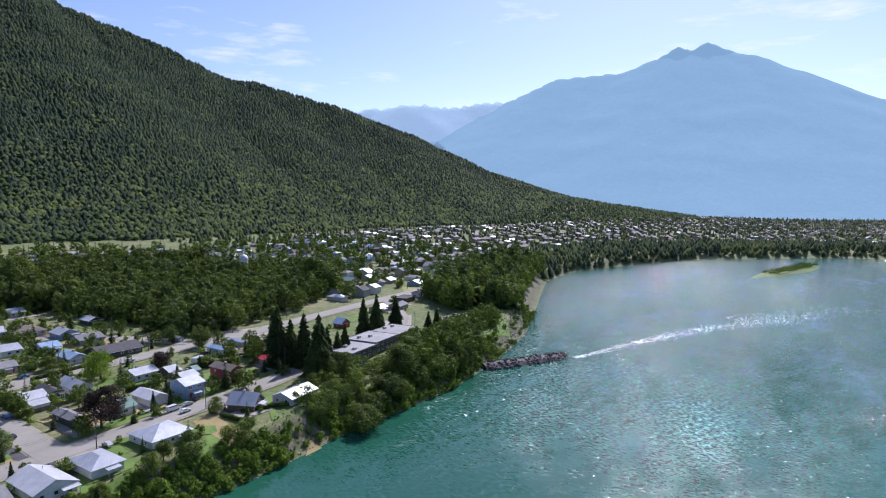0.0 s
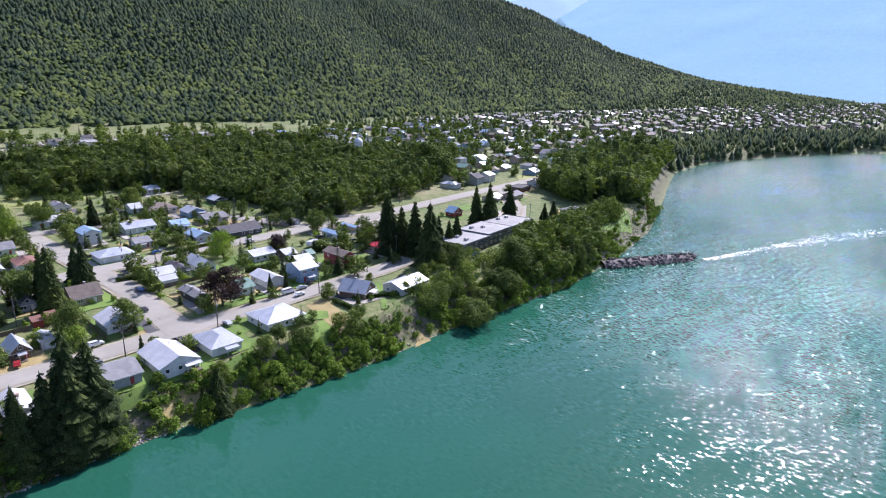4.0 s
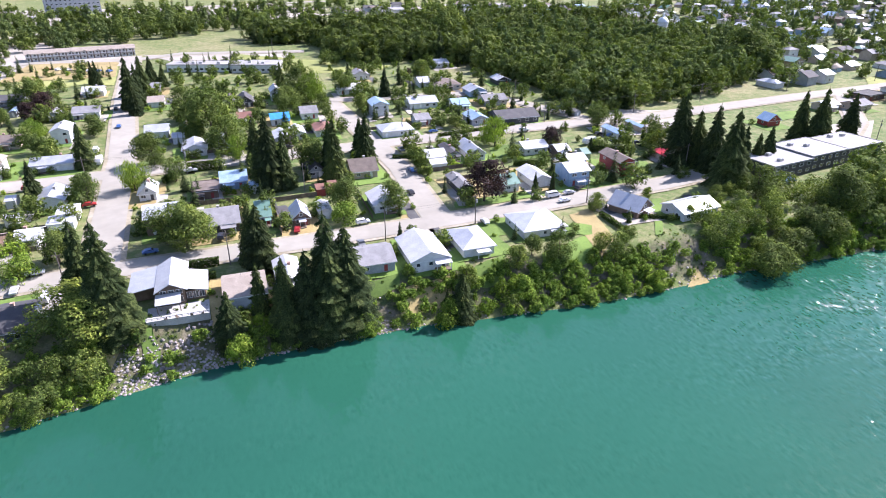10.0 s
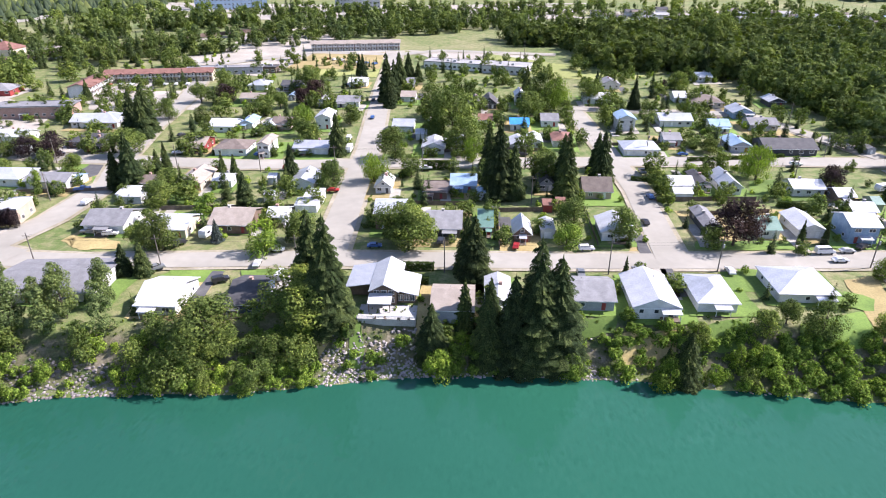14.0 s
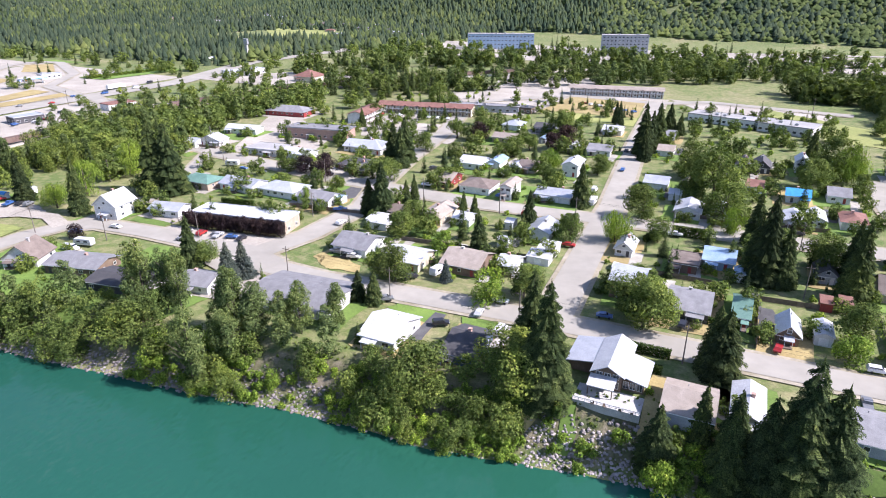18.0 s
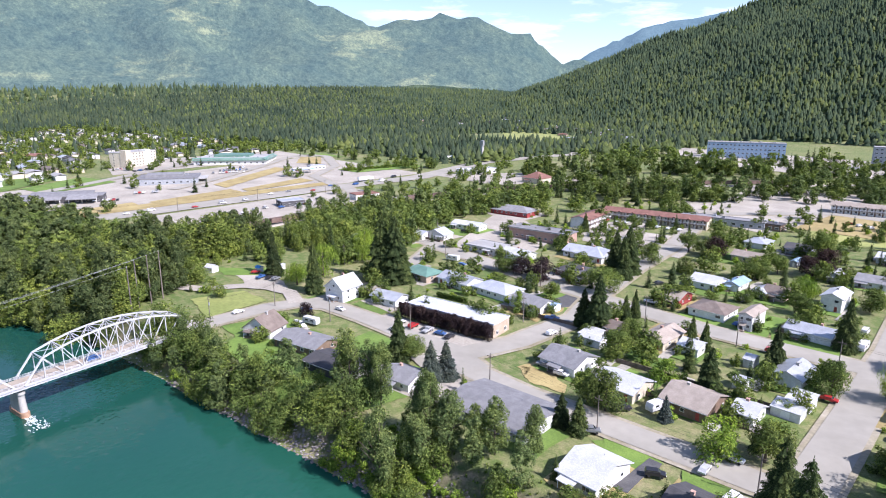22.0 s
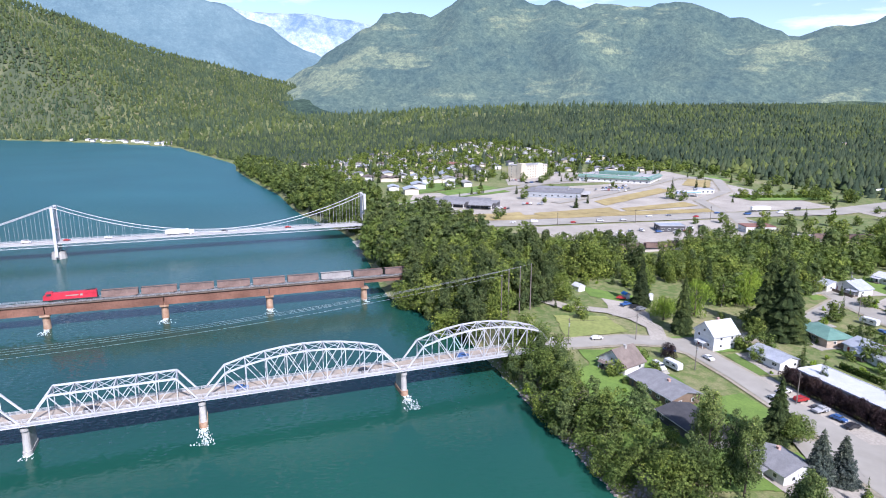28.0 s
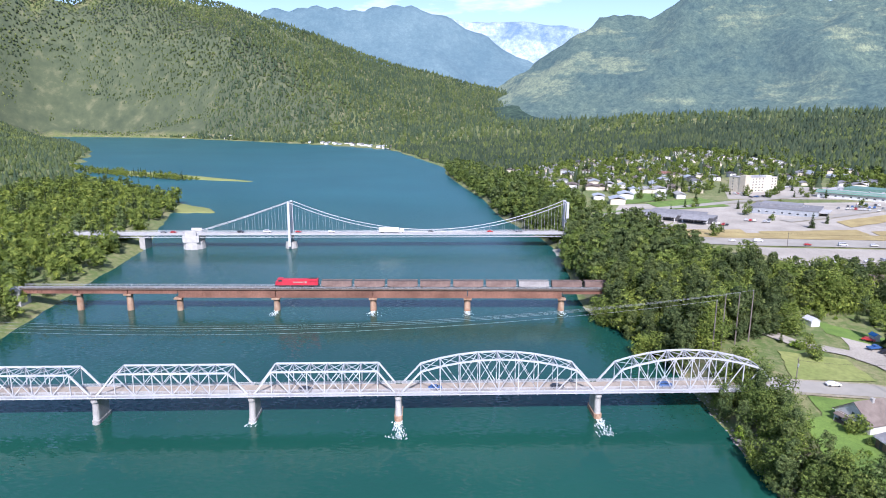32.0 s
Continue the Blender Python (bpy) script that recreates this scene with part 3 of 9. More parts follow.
# ---- roads ----
def strip(points, width, lift=0.36, step=4.0):
    """A ribbon draped over the ground along a line of points."""
    line = [np.array(p, float) for p in points]
    fine = []
    for a, b in zip(line, line[1:]):
        n = max(1, int(np.linalg.norm(b - a) / step))
        fine += [a + (b - a) * k / n for k in range(n)]
    fine.append(line[-1])
    P = np.array(fine)
    T = np.gradient(P, axis=0)
    T /= np.linalg.norm(T, axis=1)[:, None] + 1e-9
    N = np.stack([-T[:, 1], T[:, 0]], 1)
    cols = max(2, int(width / 3) + 1)
    V = np.concatenate([P + N * width * (k / (cols - 1) - 0.5) for k in range(cols)])
    Z = height(V[:, 0], V[:, 1]) + lift
    n = len(P)
    faces = [(k * n + i, k * n + i + 1, (k + 1) * n + i + 1, (k + 1) * n + i) for k in range(cols - 1) for i in range(n - 1)]
    return np.column_stack([V, Z]).tolist(), [f[::-1] for f in faces]


ROAD_N = [0]


def road(points, width, material, label, name="road", lift=0.36):
    ROAD_N[0] += 1
    if material is ASPHALT and width < 15:
        v, f = strip(points, width + 3.0, 0.27 + 0.004 * ROAD_N[0])
        tagged(new("verge", mesh_from("verge", v, f, VERGE, True)), "dusty gravel shoulder of the street", "verge", kind="structure")
    v, f = strip(points, width, lift + 0.014 * ROAD_N[0])
    return tagged(new(name, mesh_from(name, v, f, material, True)), label, name, kind="structure")


road([(-149.9, 159.2), (-116.3, 158.1), (-50, 163), (28, 165), (89, 168), (149, 172), (187, 178)], 9.4, ASPHALT, "pale worn asphalt street along the river houses")
road([(-386.8, 290.1), (-257.5, 257.9), (-184.4, 249.5), (-98, 243), (-40, 247), (55, 253), (116, 257), (206, 256), (318, 267), (398, 273), (489, 278), (655, 292)], 10.5, ASPHALT, "pale worn asphalt street through the town")
road([(-43, 164), (-47, 266), (-56, 371), (-63, 497)], 10.5, ASPHALT, "pale worn cross street")
road([(58, 164), (60, 220), (57, 269), (51, 339)], 9.4, ASPHALT, "pale worn cross street")
road([(-153.1, 149.3), (-141.9, 186.8), (-140.0, 221.3), (-150.4, 252.9), (-159.0, 295.2), (-166, 351)], 10.5, ASPHALT, "pale worn cross street")
road([(-236.3, 105.0), (-235.5, 122.0), (-235.0, 140.0), (-231.0, 153.0), (-220.0, 160.5), (-198.0, 163.0), (-171.0, 164.0), (-153.0, 165.0), (-136.0, 160.0)], 9.4, ASPHALT, "pale worn street from the bridge")
road([(-232.0, 152.0), (-246.0, 157.0), (-258.0, 154.0), (-268.0, 147.0), (-277.0, 131.0), (-300.0, 118.0), (-350.0, 122.0)], 6.5, GRAVEL, "pale gravel lane along the wood")
road([(-228.0, 158.0), (-229.0, 193.0), (-240.0, 221.0), (-262.0, 258.0)], 7.5, ASPHALT, "pale worn cross street")
road([(-477.1, 31.2), (-472.7, 211.1), (-467.8, 331.1), (-459.6, 420.9), (-492.5, 547.7), (-470.6, 686.7), (-515.0, 930.8), (-560.0, 1100.0)], 22, ASPHALT, "wide pale highway past the shops")
road([(-467.5, 341.1), (-395.3, 309.3), (-373.0, 278.7)], 10, ASPHALT, "pale side road under the railway")
road([(-63, 497), (-30, 515), (60, 500)], 9, ASPHALT, "pale school road")
road([(-63, 497), (-130, 505), (-190, 450), (-166, 351)], 10, ASPHALT, "pale road by the motel")
road([(51, 339), (140, 330), (170, 262)], 8, ASPHALT, "pale back street")
road([(-450, 900), (-300, 840), (-100, 880), (150, 930)], 18, GRAVEL, "pale dusty road below the hill")
road([(187, 178), (262, 190), (300, 215), (345, 262)], 9, ASPHALT, "pale lane past the flat roofed building")
road([(-560, 225), (-584, 267), (-642, 350), (-700, 420), (-700, 452), (-673, 457), (-587, 412), (-540, 355), (-480, 338)], 10, ASPHALT, "pale curving access road round the filling station")
road([(-1330, 330), (-1150, 250), (-980, 150), (-820, 60), (-640, 60)], 9, ASPHALT, "pale street through the upstream houses")
road([(-1100, 330), (-1010, 250), (-900, 110), (-860, 20)], 8, ASPHALT, "pale street through the upstream houses")
road([(-536.8, 42.7), (-624.4, 144.8), (-701.4, 266.8), (-797.2, 439.1)], 12, ASPHALT, "pale road by the shops")


# ---- lawns, lots and verges ----
def drape(a, b, c, d, lift=0.08, n=8):
    A, B, C, D = (np.array(p, float) for p in (a, b, c, d))
    u, v = np.meshgrid(np.linspace(0, 1, n + 1), np.linspace(0, 1, n + 1))
    u, v = u.ravel()[:, None], v.ravel()[:, None]
    P = A * (1 - u) * (1 - v) + B * u * (1 - v) + C * u * v + D * (1 - u) * v
    # uneven edges
    wob = (vnoise(P[:, 0] / 3, P[:, 1] / 3, 5) - 0.5)[:, None] * 1.2
    edge = ((u < 0.01) | (u > 0.99) | (v < 0.01) | (v > 0.99))
    P = P + np.where(edge, wob, 0)
    Z = height(P[:, 0], P[:, 1]) + lift
    m = n + 1
    faces = [(j * m + i, j * m + i + 1, (j + 1) * m + i + 1, (j + 1) * m + i) for j in range(n) for i in range(n)]
    area = (B[0] - A[0]) * (D[1] - A[1]) - (B[1] - A[1]) * (D[0] - A[0])
    if area < 0:
        faces = [f[::-1] for f in faces]
    return np.column_stack([P, Z]).tolist(), faces


PATCHES = {"lawn": "mown green lawn", "dry_grass": "dry yellow grass", "dry_bank": "dry yellow grass on the bank", "dry_verge": "dry grass verge", "meadow": "open grass field", "parking_lot": "pale gravelled parking lot",
           "gravel_yard": "pale gravel yard", "driveway": "driveway"}


PATCH_N = [0]


def patch(name, mat, a, b, c, d, lift=None, n=8):
    PATCH_N[0] += 1
    v, f = drape(a, b, c, d, lift if lift else 0.14 + 0.008 * (PATCH_N[0] % 20), n)
    return tagged(new(name, mesh_from(name, v, f, mat, True)), PATCHES[name], name.replace("_", " "), kind="structure")


patch("lawn", LAWN, (58.3, 134.3), (69.1, 137.2), (64.9, 128.5), (54.1, 128.2))
patch("lawn", LAWN, (80, 134.7), (98.6, 141.3), (95.2, 128.4), (77.6, 127.9))
patch("dry_grass", DRYGRASS, (101.6, 157.3), (111.9, 160.6), (106.6, 136.4), (95.9, 128.4))
patch("lawn", LAWN, (69.1, 160.7), (76.5, 162.2), (76.7, 149.4), (70.4, 149.7))
patch("dry_grass", DRYGRASS, (52.3, 187.8), (60.3, 192.1), (58.2, 176.3), (46.1, 170.4))
patch("lawn", LAWN, (-87.7, 156.5), (-74, 156.2), (-71.5, 147.5), (-82.0, 148.3))
patch("dry_grass", DRYGRASS, (-126.2, 173.9), (-109.9, 172.1), (-108.2, 166.5), (-122.3, 166.7))
patch("lawn", LAWN, (68.5, 180.1), (101.2, 182.1), (101.9, 175.7), (66.7, 174.3))
patch("lawn", LAWN, (135.6, 199.9), (139.7, 182.7), (151.8, 177.8), (120.3, 174.9))
patch("meadow", FIELD, (-133.4, 468), (-70, 476.9), (-65.5, 415.4), (-118.5, 417.2))
patch("meadow", FIELD, (37.6, 453.8), (118.5, 438.8), (100.4, 411.3), (38.4, 417))
patch("parking_lot", GRAVEL, (-229.8, 363.0), (-161.5, 374.8), (-151.2, 329.1), (-208.9, 325.3))
patch("parking_lot", GRAVEL, (-226.2, 480.9), (-151.4, 520.7), (-138.8, 412.8), (-177.5, 426.2))
patch("parking_lot", GRAVEL, (-146.2, 517.9), (-57.2, 515.1), (-57.7, 478.7), (-131, 474.5))
patch("parking_lot", GRAVEL, (-57.5, 517.7), (48.7, 494), (37.5, 462.2), (-37.5, 487.3))
patch("lawn", LAWN, (-65.9, 155.2), (-55.2, 155.4), (-54.4, 149.8), (-62.3, 148.6))
patch("lawn", LAWN, (-114.6, 213.2), (-96.8, 210.7), (-94.9, 200.6), (-106.6, 201.2))
patch("lawn", LAWN, (-70.9, 196.3), (-55.7, 195.7), (-54.2, 188.8), (-68.6, 188.5))
patch("lawn", LAWN, (-83, 258.8), (-60.6, 259.3), (-58.6, 249.1), (-79.6, 248.5))
patch("lawn", LAWN, (-22.4, 262.4), (-2.8, 261.6), (-4, 251.9), (-20.5, 251.8))
patch("lawn", LAWN, (-2.5, 166.5), (11, 165.9), (9.5, 169.7), (-0.8, 170.9))
patch("lawn", LAWN, (105, 233.5), (117.8, 236.3), (110.8, 217.6), (99.6, 216.9))
patch("lawn", LAWN, (63.1, 268.6), (75.4, 261.6), (75, 255.4), (61.6, 255.9))
patch("lawn", LAWN, (-150.9, 227.4), (-142.7, 228.1), (-136.6, 215.2), (-144.1, 214.6))
patch("lawn", LAWN, (6.5, 182.7), (21.2, 183.4), (20.5, 176.3), (7.1, 175.6))
patch("dry_grass", DRYGRASS, (20, 171.1), (46.4, 172), (44.5, 167.4), (20.4, 167.3))
patch("lawn", LAWN, (98.3, 151.1), (104.5, 147.4), (100.9, 141.2), (94.9, 143))
patch("lawn", LAWN, (136.9, 160.2), (140.8, 160.1), (122.4, 134.2), (119.7, 134.3))
patch("lawn", LAWN, (-30.6, 134.2), (-27.3, 135.4), (-26.1, 122.7), (-29.3, 122.4))
patch("lawn", LAWN, (27.2, 135.7), (36.2, 136.7), (35.3, 132.5), (26.5, 131.6))
patch("dry_grass", DRYGRASS, (36, 132.5), (50.7, 133.2), (48.7, 126.6), (36.1, 126.7))
patch("lawn", LAWN, (-214.7, 168.1), (-218.3, 182.6), (-199.0, 181.6), (-196.8, 168.6))
patch("lawn", LAWN, (-229, 118), (-226, 141), (-203, 141), (-200, 116))
patch("lawn", LAWN, (-200, 112), (-198, 124), (-166, 121), (-163, 110))
patch("lawn", LAWN, (-186, 140), (-186, 156), (-160, 156), (-160, 136))
patch("lawn", LAWN, (-160, 116), (-158, 134), (-138, 132), (-140, 118))
patch("lawn", LAWN, (-210.3, 109.2), (-219.7, 127.0), (-193.9, 121.2), (-190.0, 108.8))
patch("lawn", LAWN, (-174.2, 105.3), (-173.2, 124.6), (-165.8, 122.2), (-166.3, 105.2))
patch("dry_verge", FIELD, (-268, 122), (-262, 143), (-243, 145), (-241.5, 118))
patch("gravel_yard", GRAVEL, (-143.2, 140.3), (-143.3, 159.4), (-127.5, 154.5), (-123.7, 131.4))
patch("dry_grass", DRYGRASS, (-128.9, 171.5), (-126.9, 180.8), (-113.6, 171.4), (-120.6, 166.4))
patch("lawn", LAWN, (-167.1, 216.6), (-170.0, 246.3), (-160.6, 243.5), (-154.5, 211.8))
patch("lawn", LAWN, (-284.8, 256.5), (-287.4, 305.7), (-266.5, 289.4), (-265.2, 244.2))
patch("driveway", DARKDRIVE, (-159.9, 233.4), (-159.8, 250.6), (-148.2, 231.3), (-154.8, 220.8))
patch("parking_lot", GRAVEL, (-253.9, 264.8), (-305.9, 369.3), (-223.7, 318.2), (-203.4, 260.4))
patch("gravel_yard", GRAVEL, (-288, 152), (-274, 166), (-252, 160), (-262, 147))
patch("lawn", LAWN, (-306, 150), (-286, 170), (-276, 164), (-290, 148))
patch("parking_lot", GRAVEL, (-233.1, 348.0), (-215.0, 407.2), (-177.0, 341.7), (-188.7, 319.7))
patch("dry_grass", DRYGRASS, (-149.1, 155.9), (-147.3, 167.9), (-146.3, 193.9), (-139.2, 171.2))
patch("lawn", LAWN, (-111.1, 220.2), (-109, 224.3), (-101, 210.5), (-103.2, 209.6))
patch("lawn", LAWN, (293.9, 162), (351.2, 162.1), (321.5, 141.7), (274.9, 144.3))
patch("parking_lot", GRAVEL, (257.7, 216.1), (311.7, 214.4), (266.5, 180.5), (226.4, 178.6))
patch("dry_grass", FIELD, (402, 294.5), (521.2, 322), (483.7, 290.5), (384.6, 277.6))
patch("lawn", LAWN, (138.8, 206.5), (160.9, 196.7), (154.3, 185.8), (134.2, 194.7))
patch("parking_lot", GRAVEL, (191.8, 275.8), (227, 261.1), (201, 224.3), (169.4, 232.1))
patch("lawn", LAWN, (269.9, 241.8), (296.7, 243), (286.2, 231.1), (258.7, 228.4))
patch("meadow", FIELD, (7.5, 504.4), (81.5, 445.5), (70, 409.9), (3.4, 449.2))
patch("dry_bank", DRYGRASS, (127.8, 123.3), (129.6, 109.4), (120.9, 104.3), (118, 115.1))
patch("dry_bank", DRYGRASS, (-40.7, 133), (-35.2, 138.4), (-32.9, 129.4), (-37.3, 122))
patch("lawn", LAWN, (-79.5, 524), (-95.3, 488.2), (-86.8, 424.6), (-66.7, 424.2))
patch("dry_grass", DRYGRASS, (-128.3, 172.5), (-118.9, 176.1), (-108.5, 168.3), (-120.2, 165.3))
patch("lawn", LAWN, (-87.8, 151.1), (-79.7, 159.1), (-69.9, 154.3), (-80.2, 145.8))
patch("lawn", LAWN, (-63.9, 158), (-55.8, 160.1), (-53.7, 152.2), (-61.9, 151.1))


# ---- building blocks ----
MESHES = {}


def part(name, me, parent, label="", at=None):
    """One mesh as a part of a thing (or of a part)."""
    ob = new(name, me)
    ob.parent = parent
    if at is not None:
        ob.matrix_basis = at
    return tagged(ob, label) if label else ob


def thing(name, x, y, z, rot=0.0, label="", category="", group="", kind=""):
    ob = new(name)
    ob.empty_display_size = 0.5
    ob.matrix_basis = pose(x, y, z, 0, 0, rot)
    return tagged(ob, label, category, group, kind)


class Build:
    """Collects boxes, beams and faces into one mesh."""

    def __init__(self):
        self.v, self.f = [], []

    def add(self, verts, faces):
        o = len(self.v)
        self.v += [tuple(p) for p in verts]
        self.f += [tuple(i + o for i in f) for f in faces]
        return self

    def box(self, x0, y0, z0, x1, y1, z1):
        return self.add([(x0, y0, z0), (x1, y0, z0), (x1, y1, z0), (x0, y1, z0), (x0, y0, z1), (x1, y0, z1), (x1, y1, z1), (x0, y1, z1)],
                        [(3, 2, 1, 0), (4, 5, 6, 7), (0, 1, 5, 4), (1, 2, 6, 5), (2, 3, 7, 6), (3, 0, 4, 7)])

    def beam(self, a, b, w, h=None, up=(0, 0, 1)):
        """A straight bar of a rectangular section from a to b."""
        h = h or w
        a, b = Vector(a), Vector(b)
        d = (b - a).normalized()
        s = d.cross(Vector(up))
        if s.length < 1e-3:
            s = d.cross(Vector((1, 0, 0)))
        s.normalize()
        u = s.cross(d).normalized()
        s, u = s * w / 2, u * h / 2
        return self.add([a - s - u, a + s - u, a + s + u, a - s + u, b - s - u, b + s - u, b + s + u, b - s + u],
                        [(0, 1, 2, 3), (7, 6, 5, 4), (4, 5, 1, 0), (5, 6, 2, 1), (6, 7, 3, 2), (7, 4, 0, 3)])

    def tube(self, pts, r, n=6):
        """A round bar through points; r may be one radius or one for each point."""
        pts = [Vector(p) for p in pts]
        rs = r if isinstance(r, (list, tuple)) else [r] * len(pts)
        rings = []
        for i, p in enumerate(pts):
            d = (pts[min(i + 1, len(pts) - 1)] - pts[max(i - 1, 0)]).normalized()
            s = d.cross(Vector((0, 0, 1)))
            if s.length < 1e-3:
                s = Vector((1, 0, 0))
            s.normalize()
            u = s.cross(d)
            rings.append([p + (s * math.cos(2 * math.pi * k / n) + u * math.sin(2 * math.pi * k / n)) * rs[i] for k in range(n)])
        verts = [q for ring in rings for q in ring]
        faces = [(i * n + k, i * n + (k + 1) % n, (i + 1) * n + (k + 1) % n, (i + 1) * n + k) for i in range(len(pts) - 1) for k in range(n)]
        faces += [tuple(range(n))[::-1], tuple((len(pts) - 1) * n + k for k in range(n))]
        return self.add(verts, faces)

    def slab(self, quad, t):
        """A plate of thickness t under a polygon."""
        n = len(quad)
        q = [Vector(p) for p in quad]
        low = [p - Vector((0, 0, t)) for p in q]
        return self.add(q + low, [tuple(range(n)), tuple(range(2 * n - 1, n - 1, -1))] + [(k + n, (k + 1) % n + n, (k + 1) % n, k) for k in range(n)])

    def mesh(self, name, material, smooth_faces=False):
        return mesh_from(name, self.v, self.f, material, smooth_faces)


# ---- trees ----
def conifer_crown(seed, slim=0.2, mat=None, droop=0.35, tiers=40, boughs=20, sprays=4):
    """A unit conifer: tiers of drooping boughs, each a spine with sprays to both sides, height 1."""
    r = random.Random(seed)
    V, Fc = [], []
    for i in range(tiers):
        h = 0.04 + 0.93 * (i / tiers) ** 0.95
        reach = slim * 1.12 * (1.03 - h) ** 0.75 * r.uniform(0.8, 1.15)
        n = max(5, int(boughs * (1.12 - h)))
        a0 = r.random() * 6.28
        for k in range(n):
            a = a0 + 6.283 * (k + r.uniform(-0.35, 0.35)) / n
            L = max(reach * r.uniform(0.65, 1.2), 0.012)
            ca, sa = math.cos(a), math.sin(a)
            z = h + r.uniform(-0.02, 0.02)
            fall = L * droop * r.uniform(0.7, 1.5)
            if not sprays:
                w = L * r.uniform(0.3, 0.45)
                o = len(V)
                V += [(0, 0, z + 0.03), (ca * L * 0.6 - sa * w, sa * L * 0.6 + ca * w, z - fall * 0.5), (ca * L, sa * L, z - fall), (ca * L * 0.6 + sa * w, sa * L * 0.6 - ca * w, z - fall * 0.5)]
                Fc += [(o, o + 1, o + 2), (o, o + 2, o + 3)]
                continue
            for j in range(sprays):
                u = (j + r.uniform(0.35, 0.75)) / sprays
                q = min(u + 0.5, 1.12)
                w = L * (0.42 - 0.2 * u) * r.uniform(0.7, 1.25) + 0.004
                z0, z1 = z + 0.016 - fall * (u - 0.3) ** 2, z - fall * q * q - r.uniform(0, 0.012)
                p = L * max(u - 0.3, 0.04)
                for side in (-1, 1):
                    o = len(V)
                    V += [(ca * p, sa * p, z0), (ca * L * q, sa * L * q, z1 + 0.006), (ca * L * (u + 0.12) - side * sa * w, sa * L * (u + 0.12) + side * ca * w, z1 - 0.008)]
                    Fc.append((o, o + 1, o + 2) if side > 0 else (o, o + 2, o + 1))
    o = len(V)
    V += [(0.01, 0, 0.93), (-0.005, 0.009, 0.93), (-0.005, -0.009, 0.93), (0, 0, 1.02)]
    Fc += [(o, o + 1, o + 3), (o + 1, o + 2, o + 3), (o + 2, o, o + 3)]
    return mesh_from("crown", V, Fc, mat)


def leaf_crown(seed, lobes, cards, size, shape, mat, hang=0.0):
    """A unit broadleaf crown, height 1: many small leaf sprays over a cluster of lobes. shape(u) gives the radius at height u."""
    g = np.random.default_rng(seed)
    rad = np.vectorize(shape)
    u = g.uniform(0.1, 0.95, lobes)
    a, q = g.random(lobes) * 6.283, rad(u) * g.uniform(0.3, 0.85, lobes)
    C = np.stack([np.cos(a) * q, np.sin(a) * q, u], 1)
    R = rad(u) * g.uniform(0.34, 0.62, lobes)
    pick = g.choice(lobes, cards, p=R ** 1.6 / (R ** 1.6).sum())
    d = g.normal(0, 1, (cards, 3)) + (0, 0, 0.2)
    d /= np.linalg.norm(d, axis=1)[:, None]
    P = C[pick] + d * (R[pick] * g.uniform(0.72, 1.1, cards))[:, None]
    P[:, 2] -= hang * 0.3 * g.random(cards)
    ok = P[:, 2] > 0.03
    P, d = P[ok], d[ok]
    m = len(P)
    out = d + g.uniform(-0.5, 0.5, (m, 3)) + (0, 0, 0.35)
    out /= np.linalg.norm(out, axis=1)[:, None]
    s = np.cross(out, g.uniform(-1, 1, (m, 3)))
    s /= np.linalg.norm(s, axis=1)[:, None] + 1e-9
    t = np.cross(out, s)
    w, l = size * g.uniform(0.6, 1.3, (m, 1)), size * g.uniform(0.8, 1.6, (m, 1))
    if hang:
        t = d * (0.2, 0.2, 0) - (0, 0, 1)
        s = np.cross(t, out)
        s /= np.linalg.norm(s, axis=1)[:, None] + 1e-9
        l, w = l * 1.9, w * 0.55
    V = np.stack([P - s * w - t * l * 0.55, P + s * w * 0.95 - t * l * 0.35 + out * size * 0.2, P + s * w * g.uniform(-0.6, 0.6, (m, 1)) + t * l - out * size * 0.2], 1).reshape(-1, 3)
    return mesh_from("crown", V.tolist(), np.arange(3 * m).reshape(-1, 3).tolist(), mat)


def trunk_mesh(r0, limbs, seed):
    r = random.Random(seed)
    b = Build()
    lean = r.uniform(-0.02, 0.02)
    b.tube([(0, 0, -0.05), (lean * 0.4, 0, 0.3), (lean, lean, 0.9)], [r0, r0 * 0.7, r0 * 0.12], 7)
    for k in range(limbs):
        a, z = r.random() * 6.283, r.uniform(0.25, 0.6)
        q = r.uniform(0.16, 0.3)
        b.tube([(0, 0, z), (math.cos(a) * q * 0.5, math.sin(a) * q * 0.5, z + 0.1), (math.cos(a) * q, math.sin(a) * q, z + 0.24)], [r0 * 0.4, r0 * 0.25, r0 * 0.08], 5)
    return b.mesh("trunk", BARK, True)


def dome(u):
    return 0.46 * math.sqrt(max(0.02, 1 - (2 * u - 0.92) ** 2))


def column(u):
    return 0.2 * max(0.08, math.sin(math.pi * min(1, 0.18 + 0.8 * u)) ** 0.6)


def cluster(u):
    return 0.56 * math.sqrt(max(0.04, 1 - (1.3 * u - 0.35) ** 2))


